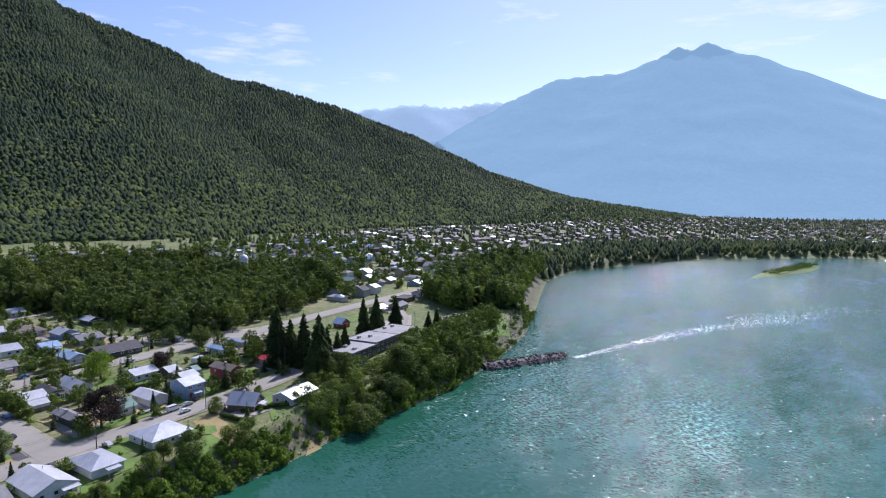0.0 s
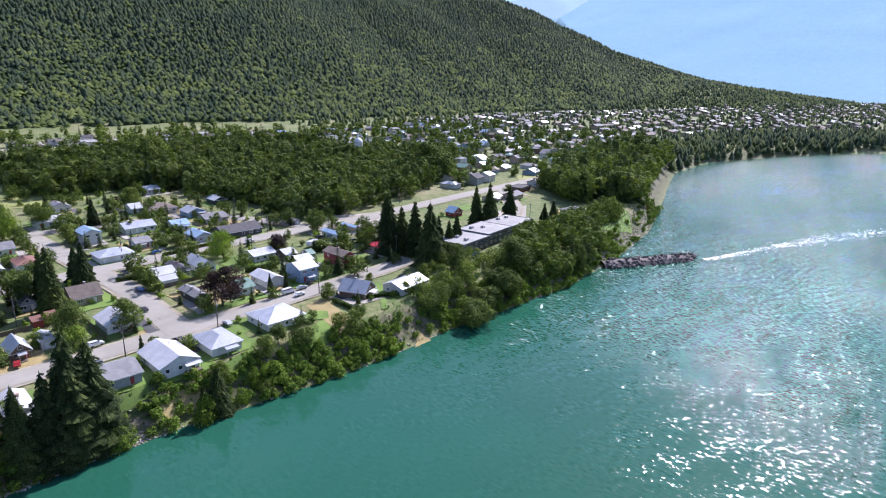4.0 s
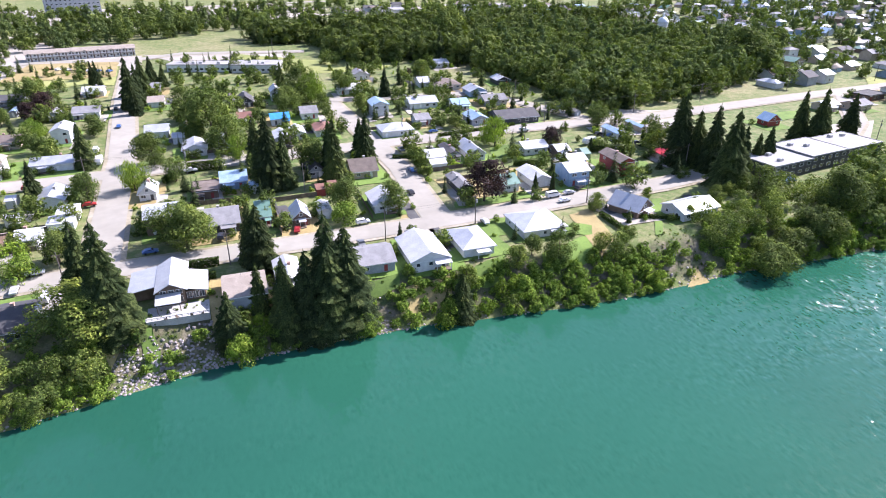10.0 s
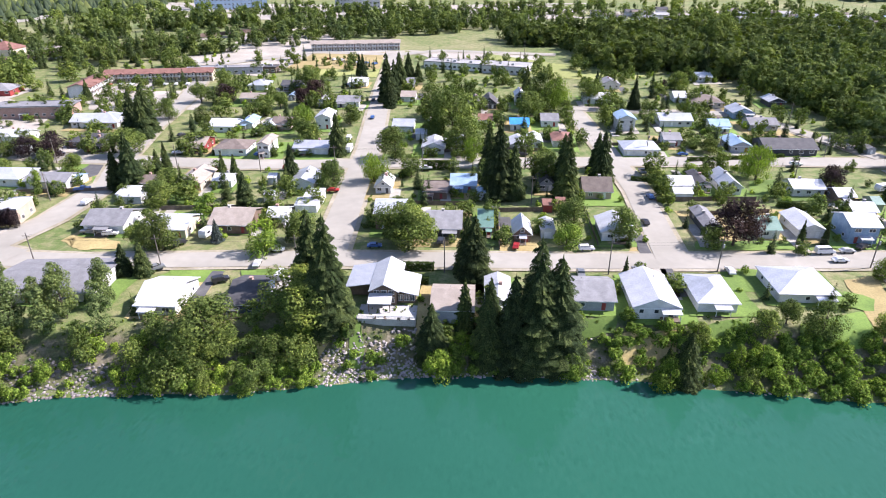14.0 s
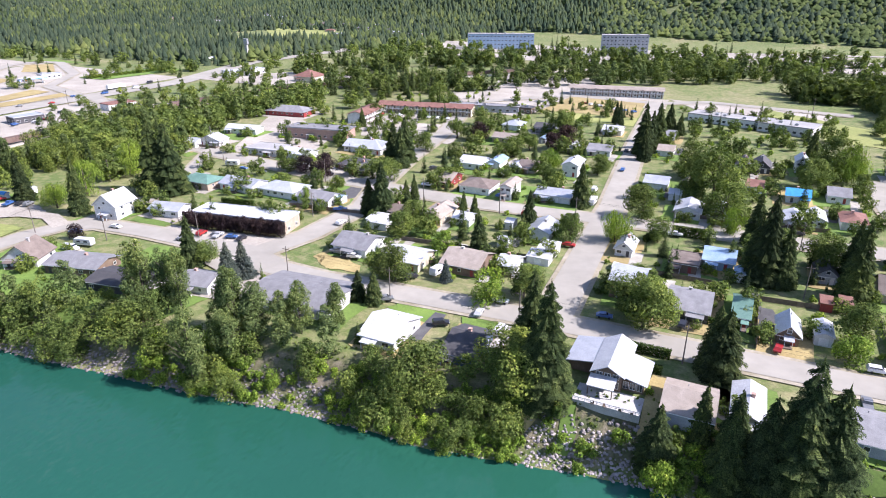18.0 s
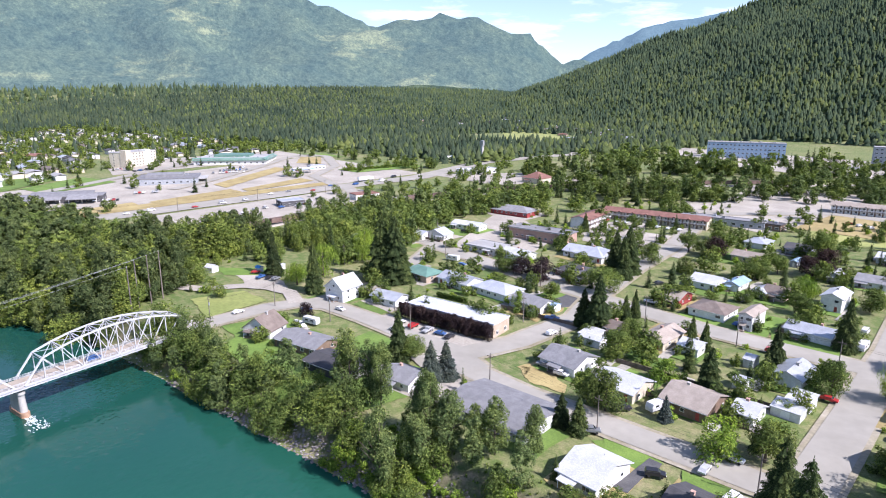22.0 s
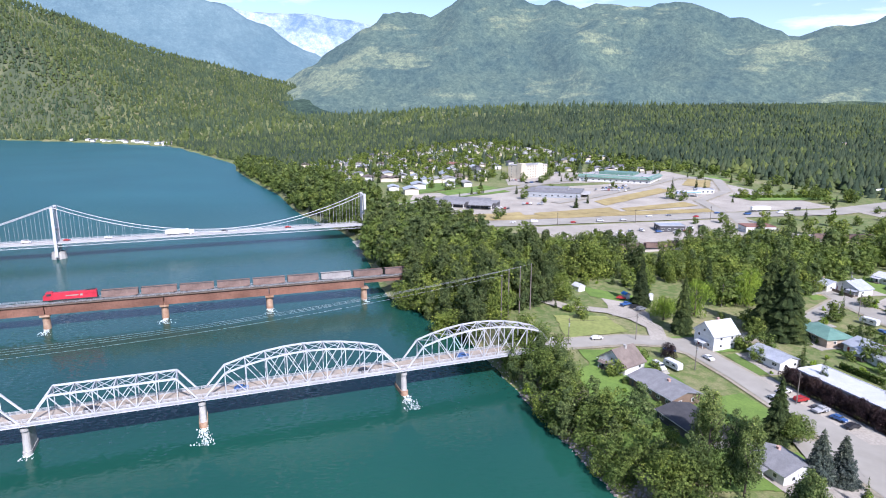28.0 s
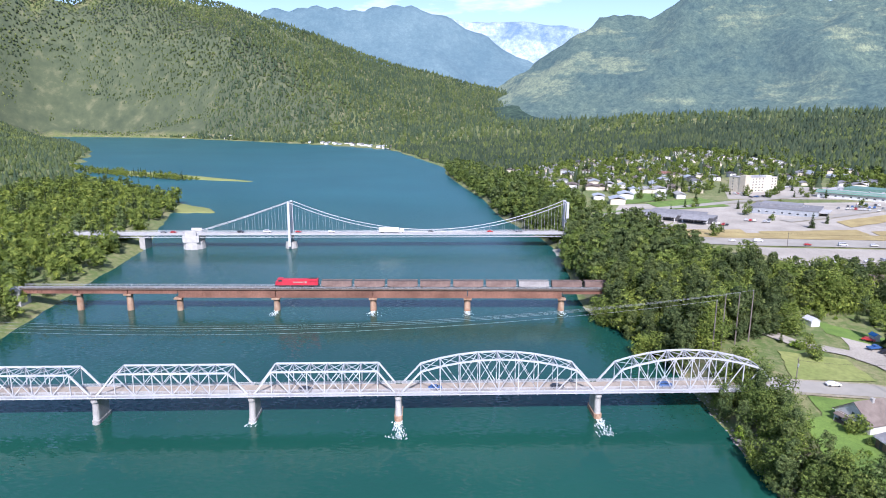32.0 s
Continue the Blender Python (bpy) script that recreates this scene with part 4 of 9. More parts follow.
KINDS = {
    "conifer": ([conifer_crown(s, w, NEEDLE) for s, w in ((1, 0.2), (2, 0.17), (3, 0.22), (4, 0.185))], [trunk_mesh(0.018, 0, 1)], "dark green spruce tree", "conifer"),
    "blue_spruce": ([conifer_crown(s, 0.24, SPRUCE, 0.2) for s in (5, 6)], [trunk_mesh(0.02, 0, 2)], "silvery blue spruce tree", "conifer"),
    "broadleaf": ([leaf_crown(s, 26, 5200, 0.026, dome, LEAF) for s in (11, 12, 13, 14)], [trunk_mesh(0.03, 5, 3)], "round leafy green tree", "tree"),
    "poplar": ([leaf_crown(s, 42, 5600, 0.0155, column, POPLAR) for s in (21, 22, 23)], [trunk_mesh(0.018, 6, 4)], "tall grey green poplar tree", "tree"),
    "willow": ([leaf_crown(s, 22, 4200, 0.022, dome, WILLOW, 0.5) for s in (31, 32)], [trunk_mesh(0.035, 5, 5)], "pale green weeping willow tree", "tree"),
    "plum": ([leaf_crown(s, 22, 4200, 0.027, dome, PURPLE) for s in (41, 42)], [trunk_mesh(0.03, 5, 6)], "dark purple leaved ornamental tree", "tree"),
    "shrub": ([leaf_crown(s, 16, 2400, 0.04, cluster, SHRUB) for s in (51, 52, 53)], [trunk_mesh(0.03, 4, 7)], "bright green bush on the river bank", "bush"),
    "cottonwood": ([leaf_crown(s, 40, 5600, 0.02, lambda u: 0.55 * dome(u), POPLAR) for s in (61, 62, 63)], [trunk_mesh(0.022, 6, 8)], "tall leafy cottonwood tree", "tree"),
}
NAMES = {"conifer": "conifer_tree", "blue_spruce": "blue_spruce_tree", "broadleaf": "broadleaf_tree", "poplar": "poplar_tree", "willow": "willow_tree",
         "plum": "plum_tree", "shrub": "bush", "cottonwood": "cottonwood_tree"}
TREE_RNG = random.Random(7)


def tree(kind, x, y, h, wide=1.0, z=None, label=""):
    crowns, trunks, text, cat = KINDS[kind]
    r = TREE_RNG
    z = ground_z(x, y) if z is None else z
    ob = thing(NAMES[kind], x, y, z - 0.1, r.uniform(0, 360), label or text, cat, "trees of the town" if kind != "shrub" else "bank bushes")
    lift = {"conifer": 0.02, "blue_spruce": 0.0, "shrub": -0.02}.get(kind, 0.06)
    s = Matrix.Diagonal((h * wide, h * wide, h, 1))
    part("trunk", trunks[0], ob, at=s)
    part("crown", r.choice(crowns), ob, at=Matrix.Translation((0, 0, lift * h)) @ s @ Matrix.Diagonal((1, 1, 1 - lift, 1)))
    return ob


# ---- woods too many to count ----
def wood(name, spots, label, needle=0.7, seed=0, low=14, high=26, wide=1.0):
    """Trees that nobody could count, as one mesh: conifers of jagged tiers among leafy tops."""
    rng = np.random.default_rng(seed)
    n = len(spots)
    isn = rng.random(n) < (needle(spots) if callable(needle) else needle)
    Z = height(spots[:, 0], spots[:, 1])
    for kind, pick, mat in (("needles", isn, FOREST), ("leaves", ~isn, BROAD)):
        S, z = spots[pick], Z[pick]
        m = len(S)
        if not m:
            continue
        h = rng.uniform(low, high, m) * (1.0 if kind == "needles" else 0.72)
        k = 5
        V, T = [], []
        if kind == "needles":
            tiers = [(0.0, 0.3, 0.7), (0.36, 0.19, 1.0)]
        else:
            tiers = [(0.1, 0.4, 0.8), (0.42, 0.36, 1.0)]
        off = 0
        for ti, (b, rad, t) in enumerate(tiers):
            a = np.arange(k)[None] * 6.283 / k + rng.random((m, 1)) * 6.28
            jag = rng.uniform(0.6, 1.3, (m, k))
            rr = rad * wide * h[:, None] * jag
            ring = np.stack([S[:, :1] + np.cos(a) * rr, S[:, 1:2] + np.sin(a) * rr, z[:, None] + h[:, None] * (b + rng.uniform(-0.05, 0.05, (m, k)))], -1)
            tip = np.stack([S[:, 0] + rng.uniform(-0.03, 0.03, m) * h, S[:, 1] + rng.uniform(-0.03, 0.03, m) * h, z + h * t], -1)[:, None]
            block = np.concatenate([ring, tip], 1).reshape(-1, 3)
            base = off + np.arange(m)[:, None] * (k + 1)
            i = np.arange(k)[None]
            T.append(np.stack([base + i, base + (i + 1) % k, np.broadcast_to(base + k, (m, k))], -1).reshape(-1, 3))
            V.append(block)
            off += len(block)
        me = mesh_from(name, np.concatenate(V).tolist(), np.concatenate(T).tolist(), mat, True)
        tagged(new(name, me), label, "forest", kind="stuff")


def scatter(x0, y0, x1, y1, spacing, seed, keep):
    rng = np.random.default_rng(seed)
    gx, gy = np.meshgrid(np.arange(x0, x1, spacing), np.arange(y0, y1, spacing))
    p = np.stack([gx.ravel(), gy.ravel()], 1) + rng.uniform(-0.5, 0.5, (gx.size, 2)) * spacing
    return p[keep(p[:, 0], p[:, 1], rng.random(len(p)))]


# ---- houses ----
def window_mesh(w, h):
    key = ("win", round(w, 1), round(h, 1))
    if key not in MESHES:
        b = Build()
        f = 0.09
        b.box(-w / 2, -0.07, 0, w / 2, 0.03, f).box(-w / 2, -0.07, h - f, w / 2, 0.03, h)
        b.box(-w / 2, -0.07, f, -w / 2 + f, 0.03, h - f).box(w / 2 - f, -0.07, f, w / 2, 0.03, h - f)
        if w > 1.4:
            b.box(-0.04, -0.06, f, 0.04, 0.03, h - f)
        p = Build().box(-w / 2 + f, -0.02, f, w / 2 - f, 0.0, h - f)
        MESHES[key] = (b.mesh("window", TRIM), p.mesh("pane", GLASS))
        one = Build()
        rings = [(w / 2, 0.0, h, 0.03), (w / 2, 0.0, h, -0.07), (w / 2 - f, f, h - f, -0.07), (w / 2 - f, f, h - f, -0.02)]
        one.add([q for hw, z0, z1, yy in rings for q in ((-hw, yy, z0), (hw, yy, z0), (hw, yy, z1), (-hw, yy, z1))],
                [(4 * k + c, 4 * k + (c + 1) % 4, 4 * k + 4 + (c + 1) % 4, 4 * k + 4 + c) for k in range(3) for c in range(4)] + [(12, 13, 14, 15)])
        one = one.mesh("window", TRIM)
        one.materials.append(GLASS)
        one.polygons[len(one.polygons) - 1].material_index = 1
        MESHES[key + (1,)] = one
    return MESHES[key]


def add_window(house, x, y, z, turn, w=1.5, h=1.2):
    fr, pn = window_mesh(w, h)
    o = part("window", fr, house, at=pose(x, y, z, 0, 0, turn))
    hx, hy = house.location.x, house.location.y
    if -260 < hx < 200 and hy < 235:
        part("pane", pn, o)
    else:
        o.data = MESHES[("win", round(w, 1), round(h, 1), 1)]
    return o


def add_door(house, x, y, z, turn, w=1.0, h=2.05, mat=None):
    key = ("door", w, h, mat.name if mat else "")
    if key not in MESHES:
        b = Build().box(-w / 2, -0.06, 0, w / 2, 0.02, h)
        b.box(-w / 2 + 0.15, -0.08, 0.25, w / 2 - 0.15, -0.06, 0.95).box(-w / 2 + 0.15, -0.08, 1.1, w / 2 - 0.15, -0.06, h - 0.2)
        MESHES[key] = b.mesh("door", mat or TRIM)
    return part("door", MESHES[key], house, at=pose(x, y, z, 0, 0, turn))


def roof_build(w, d, z, kind, pitch, over, t=0.22):
    """Roof plates over a w x d plan. Returns the mesh parts and the ridge height."""
    b = Build()
    W, D = w / 2 + over, d / 2 + over
    if kind == "flat":
        b.box(-W, -D, z, W, D, z + 0.35)
        b.box(-W, -D, z + 0.35, W, -D + 0.25, z + 0.55).box(-W, D - 0.25, z + 0.35, W, D, z + 0.55)
        b.box(-W, -D + 0.25, z + 0.35, -W + 0.25, D - 0.25, z + 0.55).box(W - 0.25, -D + 0.25, z + 0.35, W, D - 0.25, z + 0.55)
        return b, z + 0.5
    if kind == "shed":
        hgt = 2 * D * pitch
        b.slab([(-W, -D, z), (W, -D, z), (W, D, z + hgt), (-W, D, z + hgt)], t)
        return b, z + hgt
    if kind == "x":
        hgt, e = D * pitch, z - over * pitch
        top = e + hgt
        b.slab([(-W, -D, e + t), (W, -D, e + t), (W, 0, top + t), (-W, 0, top + t)], t)
        b.slab([(W, D, e + t), (-W, D, e + t), (-W, 0, top + t), (W, 0, top + t)], t)
        return b, top
    if kind == "y":
        hgt, e = W * pitch, z - over * pitch
        top = e + hgt
        b.slab([(-W, D, e + t), (-W, -D, e + t), (0, -D, top + t), (0, D, top + t)], t)
        b.slab([(W, -D, e + t), (W, D, e + t), (0, D, top + t), (0, -D, top + t)], t)
        return b, top
    e = z - over * pitch
    q = min(W, D)
    hgt = q * pitch
    top = e + hgt + t
    rx, ry = max(W - q, 0.05), max(D - q, 0.05)
    A, B, C2, Dd = (-W, -D, e + t), (W, -D, e + t), (W, D, e + t), (-W, D, e + t)
    if W >= D:
        p, s = (-rx, 0, top), (rx, 0, top)
        b.slab([A, B, s, p], t).slab([C2, Dd, p, s], t).slab([B, C2, s], t).slab([Dd, A, p], t)
    else:
        p, s = (0, -ry, top), (0, ry, top)
        b.slab([B, C2, s, p], t).slab([Dd, A, p, s], t).slab([A, B, p], t).slab([C2, Dd, s], t)
    return b, top


def walls_build(w, d, z, kind, pitch):
    b = Build()
    W, D = w / 2, d / 2
    b.box(-W, -D, -1.2, W, D, z)
    if kind == "x":
        for s in (-1, 1):
            b.add([(s * W, -D, z), (s * W, D, z), (s * W, 0, z + D * pitch), (s * (W - 0.15), -D, z), (s * (W - 0.15), D, z), (s * (W - 0.15), 0, z + D * pitch)],
                  [(0, 1, 2), (5, 4, 3), (0, 2, 5, 3), (1, 4, 5, 2)])
    if kind == "y":
        for s in (-1, 1):
            b.add([(-W, s * D, z), (W, s * D, z), (0, s * D, z + W * pitch), (-W, s * (D - 0.15), z), (W, s * (D - 0.15), z), (0, s * (D - 0.15), z + W * pitch)],
                  [(0, 1, 2), (5, 4, 3), (0, 2, 5, 3), (1, 4, 5, 2)])
    return b


HOUSE_RNG = random.Random(11)
COLOUR = {"grey": "grey shingle", "dark": "dark shingle", "brown": "brown shingle", "tan": "tan shingle", "white": "white metal", "silver": "pale metal", "blue": "blue metal",
          "tarp": "bright blue metal", "green": "green metal", "red": "bright red metal", "rust": "red brown tile", "flat": "flat membrane"}
SHAPE = {"x": "gabled", "y": "gabled", "hip": "hipped", "flat": "flat", "shed": "single pitch"}


GARDENS = []


def yard_of(x, y, w, d, r):
    """The plot round a house: grass of one sort or another, and a drive."""
    for k in range(r.randrange(2, 6)):
        a, q = r.uniform(0, 6.283), r.uniform(1.0, 1.5)
        GARDENS.append((x + math.cos(a) * (w / 2 + 2.0) * q, y + math.sin(a) * (d / 2 + 2.5) * q))
    gx, gy = w / 2 + r.uniform(2, 5), d / 2 + r.uniform(3, 7)
    sx, sy = r.uniform(-2, 2), r.uniform(-3, 3)
    if y < 152:
        gy, sy = d / 2 + 3.5, 1.5
    kind = r.choices(["lawn", "dry_grass", "gravel_yard"], [0.55, 0.3, 0.15])[0]
    patch(kind, {"lawn": LAWN, "dry_grass": DRYGRASS, "gravel_yard": GRAVEL}[kind], (x - gx + sx, y - gy + sy), (x + gx + sx, y - gy + sy), (x + gx + sx, y + gy + sy), (x - gx + sx, y + gy + sy), None, 6)
    if r.random() < 0.7:
        q = x + r.choice([-1, 1]) * (w / 2 + 1.8)
        up = 1 if y < 155 else r.choice([-1, 1])
        patch("driveway", DRIVE if r.random() < 0.8 else DARKDRIVE, (q - 1.7, y), (q + 1.7, y), (q + 1.7, y + up * (d / 2 + 9)), (q - 1.7, y + up * (d / 2 + 9)), 0.33, 4)


def house(x, y, w, d, kind="x", roof="grey", wall="white", storeys=1, rot=0.0, pitch=None, name="house", simple=False, eave=None, label="", yard=True):
    r = HOUSE_RNG
    pitch = pitch if pitch is not None else {"x": 0.36, "y": 0.42, "hip": 0.34, "shed": 0.12, "flat": 0}[kind]
    small = w * d < 45
    zt = eave or (2.5 if small else 2.9 + 2.7 * (storeys - 1))
    c, s = math.cos(radians(rot)), math.sin(radians(rot))
    corners = np.array([(x + a * w / 2 * c - b * d / 2 * s, y + a * w / 2 * s + b * d / 2 * c) for a in (-1, 1) for b in (-1, 1)])
    z = float(height(corners[:, 0], corners[:, 1]).max()) + 0.15
    text = label or f"{'two storey ' if storeys > 1 else ''}{wall} {'shed' if small else 'house'} with a {SHAPE[kind]} {COLOUR[roof]} roof"
    ob = thing("shed" if small and name == "house" else name, x, y, z, rot, text, "shed" if small and name == "house" else ("house" if name == "house" else "building"),
               "houses of the town" if name == "house" else "")
    part("wall", walls_build(w, d, zt, kind, pitch).mesh("wall", WALL[wall]), ob)
    over = 0.3 if small else 0.6
    rb, top = roof_build(w, d, zt, kind, pitch, over)
    part("roof", rb.mesh("roof", ROOF[roof]), ob)
    if name == "house" and yard and not small:
        yard_of(x, y, w, d, r)
    # windows and doors on the sides that the camera sees
    if small:
        if w > 3:
            add_door(ob, 0, -d / 2 - 0.002, 0, 0, 2.2 if w > 4 else 0.9, 2.0)
        return ob
    for st in range(storeys):
        zz = 0.95 + 2.7 * st
        n = max(2, int(w / 3.6))
        slots = [-w / 2 + w * (k + 0.5) / n for k in range(n)]
        di = r.randrange(n) if st == 0 else -1
        for k, sx in enumerate(slots):
            if k == di:
                add_door(ob, sx, -d / 2 - 0.002, 0.05, 0, mat=r.choice([TRIM, WALL["dark"], WALL["red"]]))
            elif r.random() < 0.85:
                add_window(ob, sx, -d / 2 - 0.002, zz, 0, r.choice([1.2, 1.6, 2.0]), 1.2)
        if simple:
            continue
        for side, turn in ((-1, -90), (1, 90)):
            for sy in ((-d / 5, d / 4) if d > 8 else (0,)):
                if r.random() < 0.75:
                    add_window(ob, side * (w / 2 + 0.002), sy, zz, turn, 1.2, 1.1)
    if simple:
        return ob
    if kind == "y" and pitch > 0.5:
        add_window(ob, 0, -d / 2 - 0.002, zt + 0.3, 0, 1.2, 1.1)
    fascia = Build()
    fascia.box(-w / 2 - over, -d / 2 - over - 0.04, zt - over * pitch - 0.02, w / 2 + over, -d / 2 - over, zt - over * pitch + 0.16)
    part("gutter", fascia.mesh("gutter", TRIM), ob)
    if r.random() < 0.55 and kind != "flat":
        cx = r.uniform(-w / 4, w / 4) if kind != "y" else r.uniform(-0.8, 0.8)
        ch = Build().box(cx - 0.4, 0.2, zt, cx + 0.4, 1.0, top + 0.7).box(cx - 0.48, 0.12, top + 0.7, cx + 0.48, 1.08, top + 0.85)
        part("chimney", ch.mesh("chimney", r.choice([WALL["pink"], CONCRETE])), ob)
    for k in range(1 if r.random() < 0.5 else 0):
        q = r.uniform(-w / 3, w / 3)
        v = Build().tube([(q, d * 0.22, zt), (q, d * 0.22, zt + d * 0.28 * max(pitch, 0.1) + 0.7)], 0.09, 6)
        part("vent_pipe", v.mesh("vent_pipe", METALGREY), ob)
    if r.random() < 0.5:
        pw = min(w * 0.4, 4.5)
        px = r.uniform(-w / 2 + pw / 2, w / 2 - pw / 2)
        part("porch", Build().box(px - pw / 2, -d / 2 - 2.2, -0.6, px + pw / 2, -d / 2, 0.02).mesh("porch", WOOD), ob)
        pr = Build().slab([(px - pw / 2 - .2, -d / 2 - 2.5, 2.25), (px + pw / 2 + .2, -d / 2 - 2.5, 2.25), (px + pw / 2 + .2, -d / 2 - 0.01, 2.62), (px - pw / 2 - .2, -d / 2 - 0.01, 2.62)], 0.12)
        part("porch_roof", pr.mesh("porch_roof", ROOF[roof]), ob)
        for sx in (-1, 1):
            part("post", Build().box(px + sx * (pw / 2 - 0.15) - 0.07, -d / 2 - 2.15, 0.02, px + sx * (pw / 2 - 0.15) + 0.07, -d / 2 - 2.01, 2.2).mesh("post", TRIM), ob)
    return ob


# ---- houses, street by street ----
# river row
house(-78.7, 137.9, 9.9, 14.3, "x", "white", "white")
house(-57.3, 139.6, 7.7, 14.3, "x", "dark", "navy")
house(-4.8, 138.3, 9.9, 12.1, "x", "tan", "grey")
house(6.6, 142.7, 5.9, 13.2, "y", "white", "white")
house(30.5, 144.5, 10.5, 12.1, "x", "grey", "grey")
house(45.6, 144.3, 11, 16.5, "y", "white", "white")
house(61.4, 146, 9.6, 14.3, "hip", "silver", "white")
house(85.9, 151.6, 14.3, 14.3, "hip", "silver", "white")
house(123.1, 153.6, 9, 11, "y", "silver", "brown", rot=25, pitch=0.75)
house(141.8, 146.1, 15.7, 10.1, "x", "silver", "white", rot=8)
# between the streets
house(-117.9, 183.6, 13, 13.2, "x", "grey", "white")
house(-96.6, 180.8, 12.7, 12.1, "x", "white", "cream")
house(-77.7, 186, 12.8, 14.3, "x", "tan", "brown")
house(-64.6, 190.1, 5.8, 8.8, "x", "white", "white")
house(-120.7, 217.9, 6, 8.8, "x", "brown", "brown")
house(-106, 221.9, 8.9, 15.4, "y", "tan", "cream")
house(-94.5, 221.4, 6.6, 7.7, "x", "white", "white")
house(-64, 222.9, 8.4, 13.2, "y", "silver", "white")
house(-76.9, 224.6, 3, 5.5, "x", "white", "white")
house(-73, 207.3, 3.9, 4.4, "x", "white", "white")
house(-56.9, 207.2, 6.2, 6.6, "shed", "white", "white")
house(-57.6, 199.4, 7.4, 5.5, "shed", "white", "white")
house(-124.8, 206.9, 6.3, 6.6, "shed", "white", "white")
house(-33.4, 219.4, 5.6, 9.9, "y", "white", "white", pitch=0.8)
house(-14, 214.8, 8.2, 9.9, "flat", "brown", "brown")
house(-4.1, 222.6, 8.9, 12.1, "x", "blue", "blue")
house(2.6, 213, 3.4, 5.5, "y", "blue", "white")
house(-27.1, 190.2, 9.1, 12.1, "x", "silver", "brown", 2)
house(-9.6, 186.4, 10.9, 14.3, "x", "grey", "dark")
house(3.7, 188.3, 4, 14.3, "x", "green", "grey")
house(15, 181.9, 5.1, 9.9, "y", "silver", "brown", pitch=0.9)
house(25.1, 202.7, 3, 4.4, "shed", "rust", "red")
house(29.9, 204.5, 3, 4.4, "shed", "rust", "brown")
house(26.3, 224.3, 5.8, 9.9, "y", "dark", "grey", pitch=0.8)
house(43.9, 218.4, 9.9, 11, "x", "brown", "tan", pitch=0.6)
house(44.7, 185, 10.1, 12.1, "y", "white", "white")
house(23.2, 184.7, 4.2, 8.8, "y", "white", "white")
house(75.6, 225.2, 8.1, 9.9, "x", "white", "grey")
house(83.8, 228.3, 4.6, 13.2, "y", "dark", "white")
house(93.1, 226.7, 6.8, 15.4, "y", "white", "white", pitch=0.7)
house(74.1, 216.1, 6.4, 6.6, "x", "white", "white")
house(74.9, 192.3, 4.8, 14.3, "y", "grey", "dark")
house(92.3, 188.5, 5.5, 11, "x", "green", "white")
house(104.9, 190.4, 7.7, 13.2, "y", "white", "white")
house(118.8, 186.1, 8.4, 11, "x", "silver", "blue", 2)
house(129, 203.1, 7.5, 8.8, "x", "white", "white")
house(137.4, 209.6, 3, 7.7, "x", "green", "green")
house(142.1, 191.3, 6.9, 14.3, "y", "brown", "red", 2)
house(120, 223.4, 10.8, 9.9, "x", "white", "white")
house(129.6, 216, 5.6, 8.8, "x", "white", "brown")
house(167.4, 232.4, 4.3, 13.2, "y", "blue", "white")
house(183.8, 238.3, 3, 13.2, "y", "blue", "tan")
house(171.5, 197.2, 10.1, 10.1, "hip", "red", "tan")
house(253.2, 225.6, 7.8, 6.7, "y", "blue", "red", pitch=0.7)
# north of the second street
house(-122.5, 264.9, 9.1, 12.1, "x", "tan", "red")
house(-105, 261.1, 13.8, 13.2, "hip", "brown", "white")
house(-89.8, 259, 4.8, 13.2, "y", "tan", "white", 2)
house(-70.7, 262.4, 14.7, 9.9, "x", "silver", "white")
house(-121.5, 294, 11.6, 12.1, "x", "white", "white")
house(-111.4, 299.9, 6, 12.1, "y", "blue", "white")
house(-94.2, 298.7, 8.4, 11, "x", "brown", "tan")
house(-99.5, 296, 5.2, 8.8, "y", "silver", "white")
house(-73.8, 301.8, 7.3, 13.2, "y", "white", "white", 2)
house(-69.9, 343, 11.9, 11, "x", "grey", "white")
house(-84.1, 343.6, 5.3, 11, "y", "white", "white")
house(-73.2, 391.2, 10.7, 9.9, "x", "white", "white")
house(-132.2, 381.7, 10.9, 13.2, "hip", "silver", "white")
house(-125.1, 348.2, 12.9, 9.9, "x", "tan", "tan")
house(-111.4, 381.3, 12.3, 11, "x", "dark", "grey")
house(-104.9, 355.6, 3.1, 8.8, "y", "blue", "grey")
house(-182.4, 300.0, 16.1, 17.6, "hip", "silver", "white")
house(-166.7, 264.0, 8.7, 15.4, "hip", "dark", "brown")
house(-34.6, 297.3, 9.6, 11, "x", "silver", "white")
house(-22.2, 298.1, 4.5, 9.9, "y", "brown", "white", pitch=0.9)
house(-18.1, 266.5, 9.3, 13.2, "y", "white", "white")
house(-6.6, 266.8, 5.9, 13.2, "y", "silver", "brown", pitch=0.8)
house(-25.1, 284.5, 4.9, 7.7, "x", "white", "white")
house(-40.8, 390.6, 5.6, 11, "x", "grey", "grey")
house(-38.3, 355.5, 7.6, 11, "x", "tan", "white")
house(20.9, 302.2, 8.5, 9.9, "x", "tarp", "white")
house(4.5, 308.8, 6.4, 9.9, "x", "rust", "white")
house(36, 309.7, 8, 12.1, "x", "grey", "white")
house(38.5, 278.7, 8.3, 13.2, "hip", "rust", "white")
house(18.6, 271.5, 6.1, 12.1, "y", "white", "white")
house(26.1, 276.1, 6, 12.1, "y", "white", "white")
house(-0.9, 341.5, 6.7, 13.2, "y", "dark", "dark", pitch=0.8)
house(6.9, 344.2, 7.2, 14.3, "y", "dark", "dark", pitch=0.8)
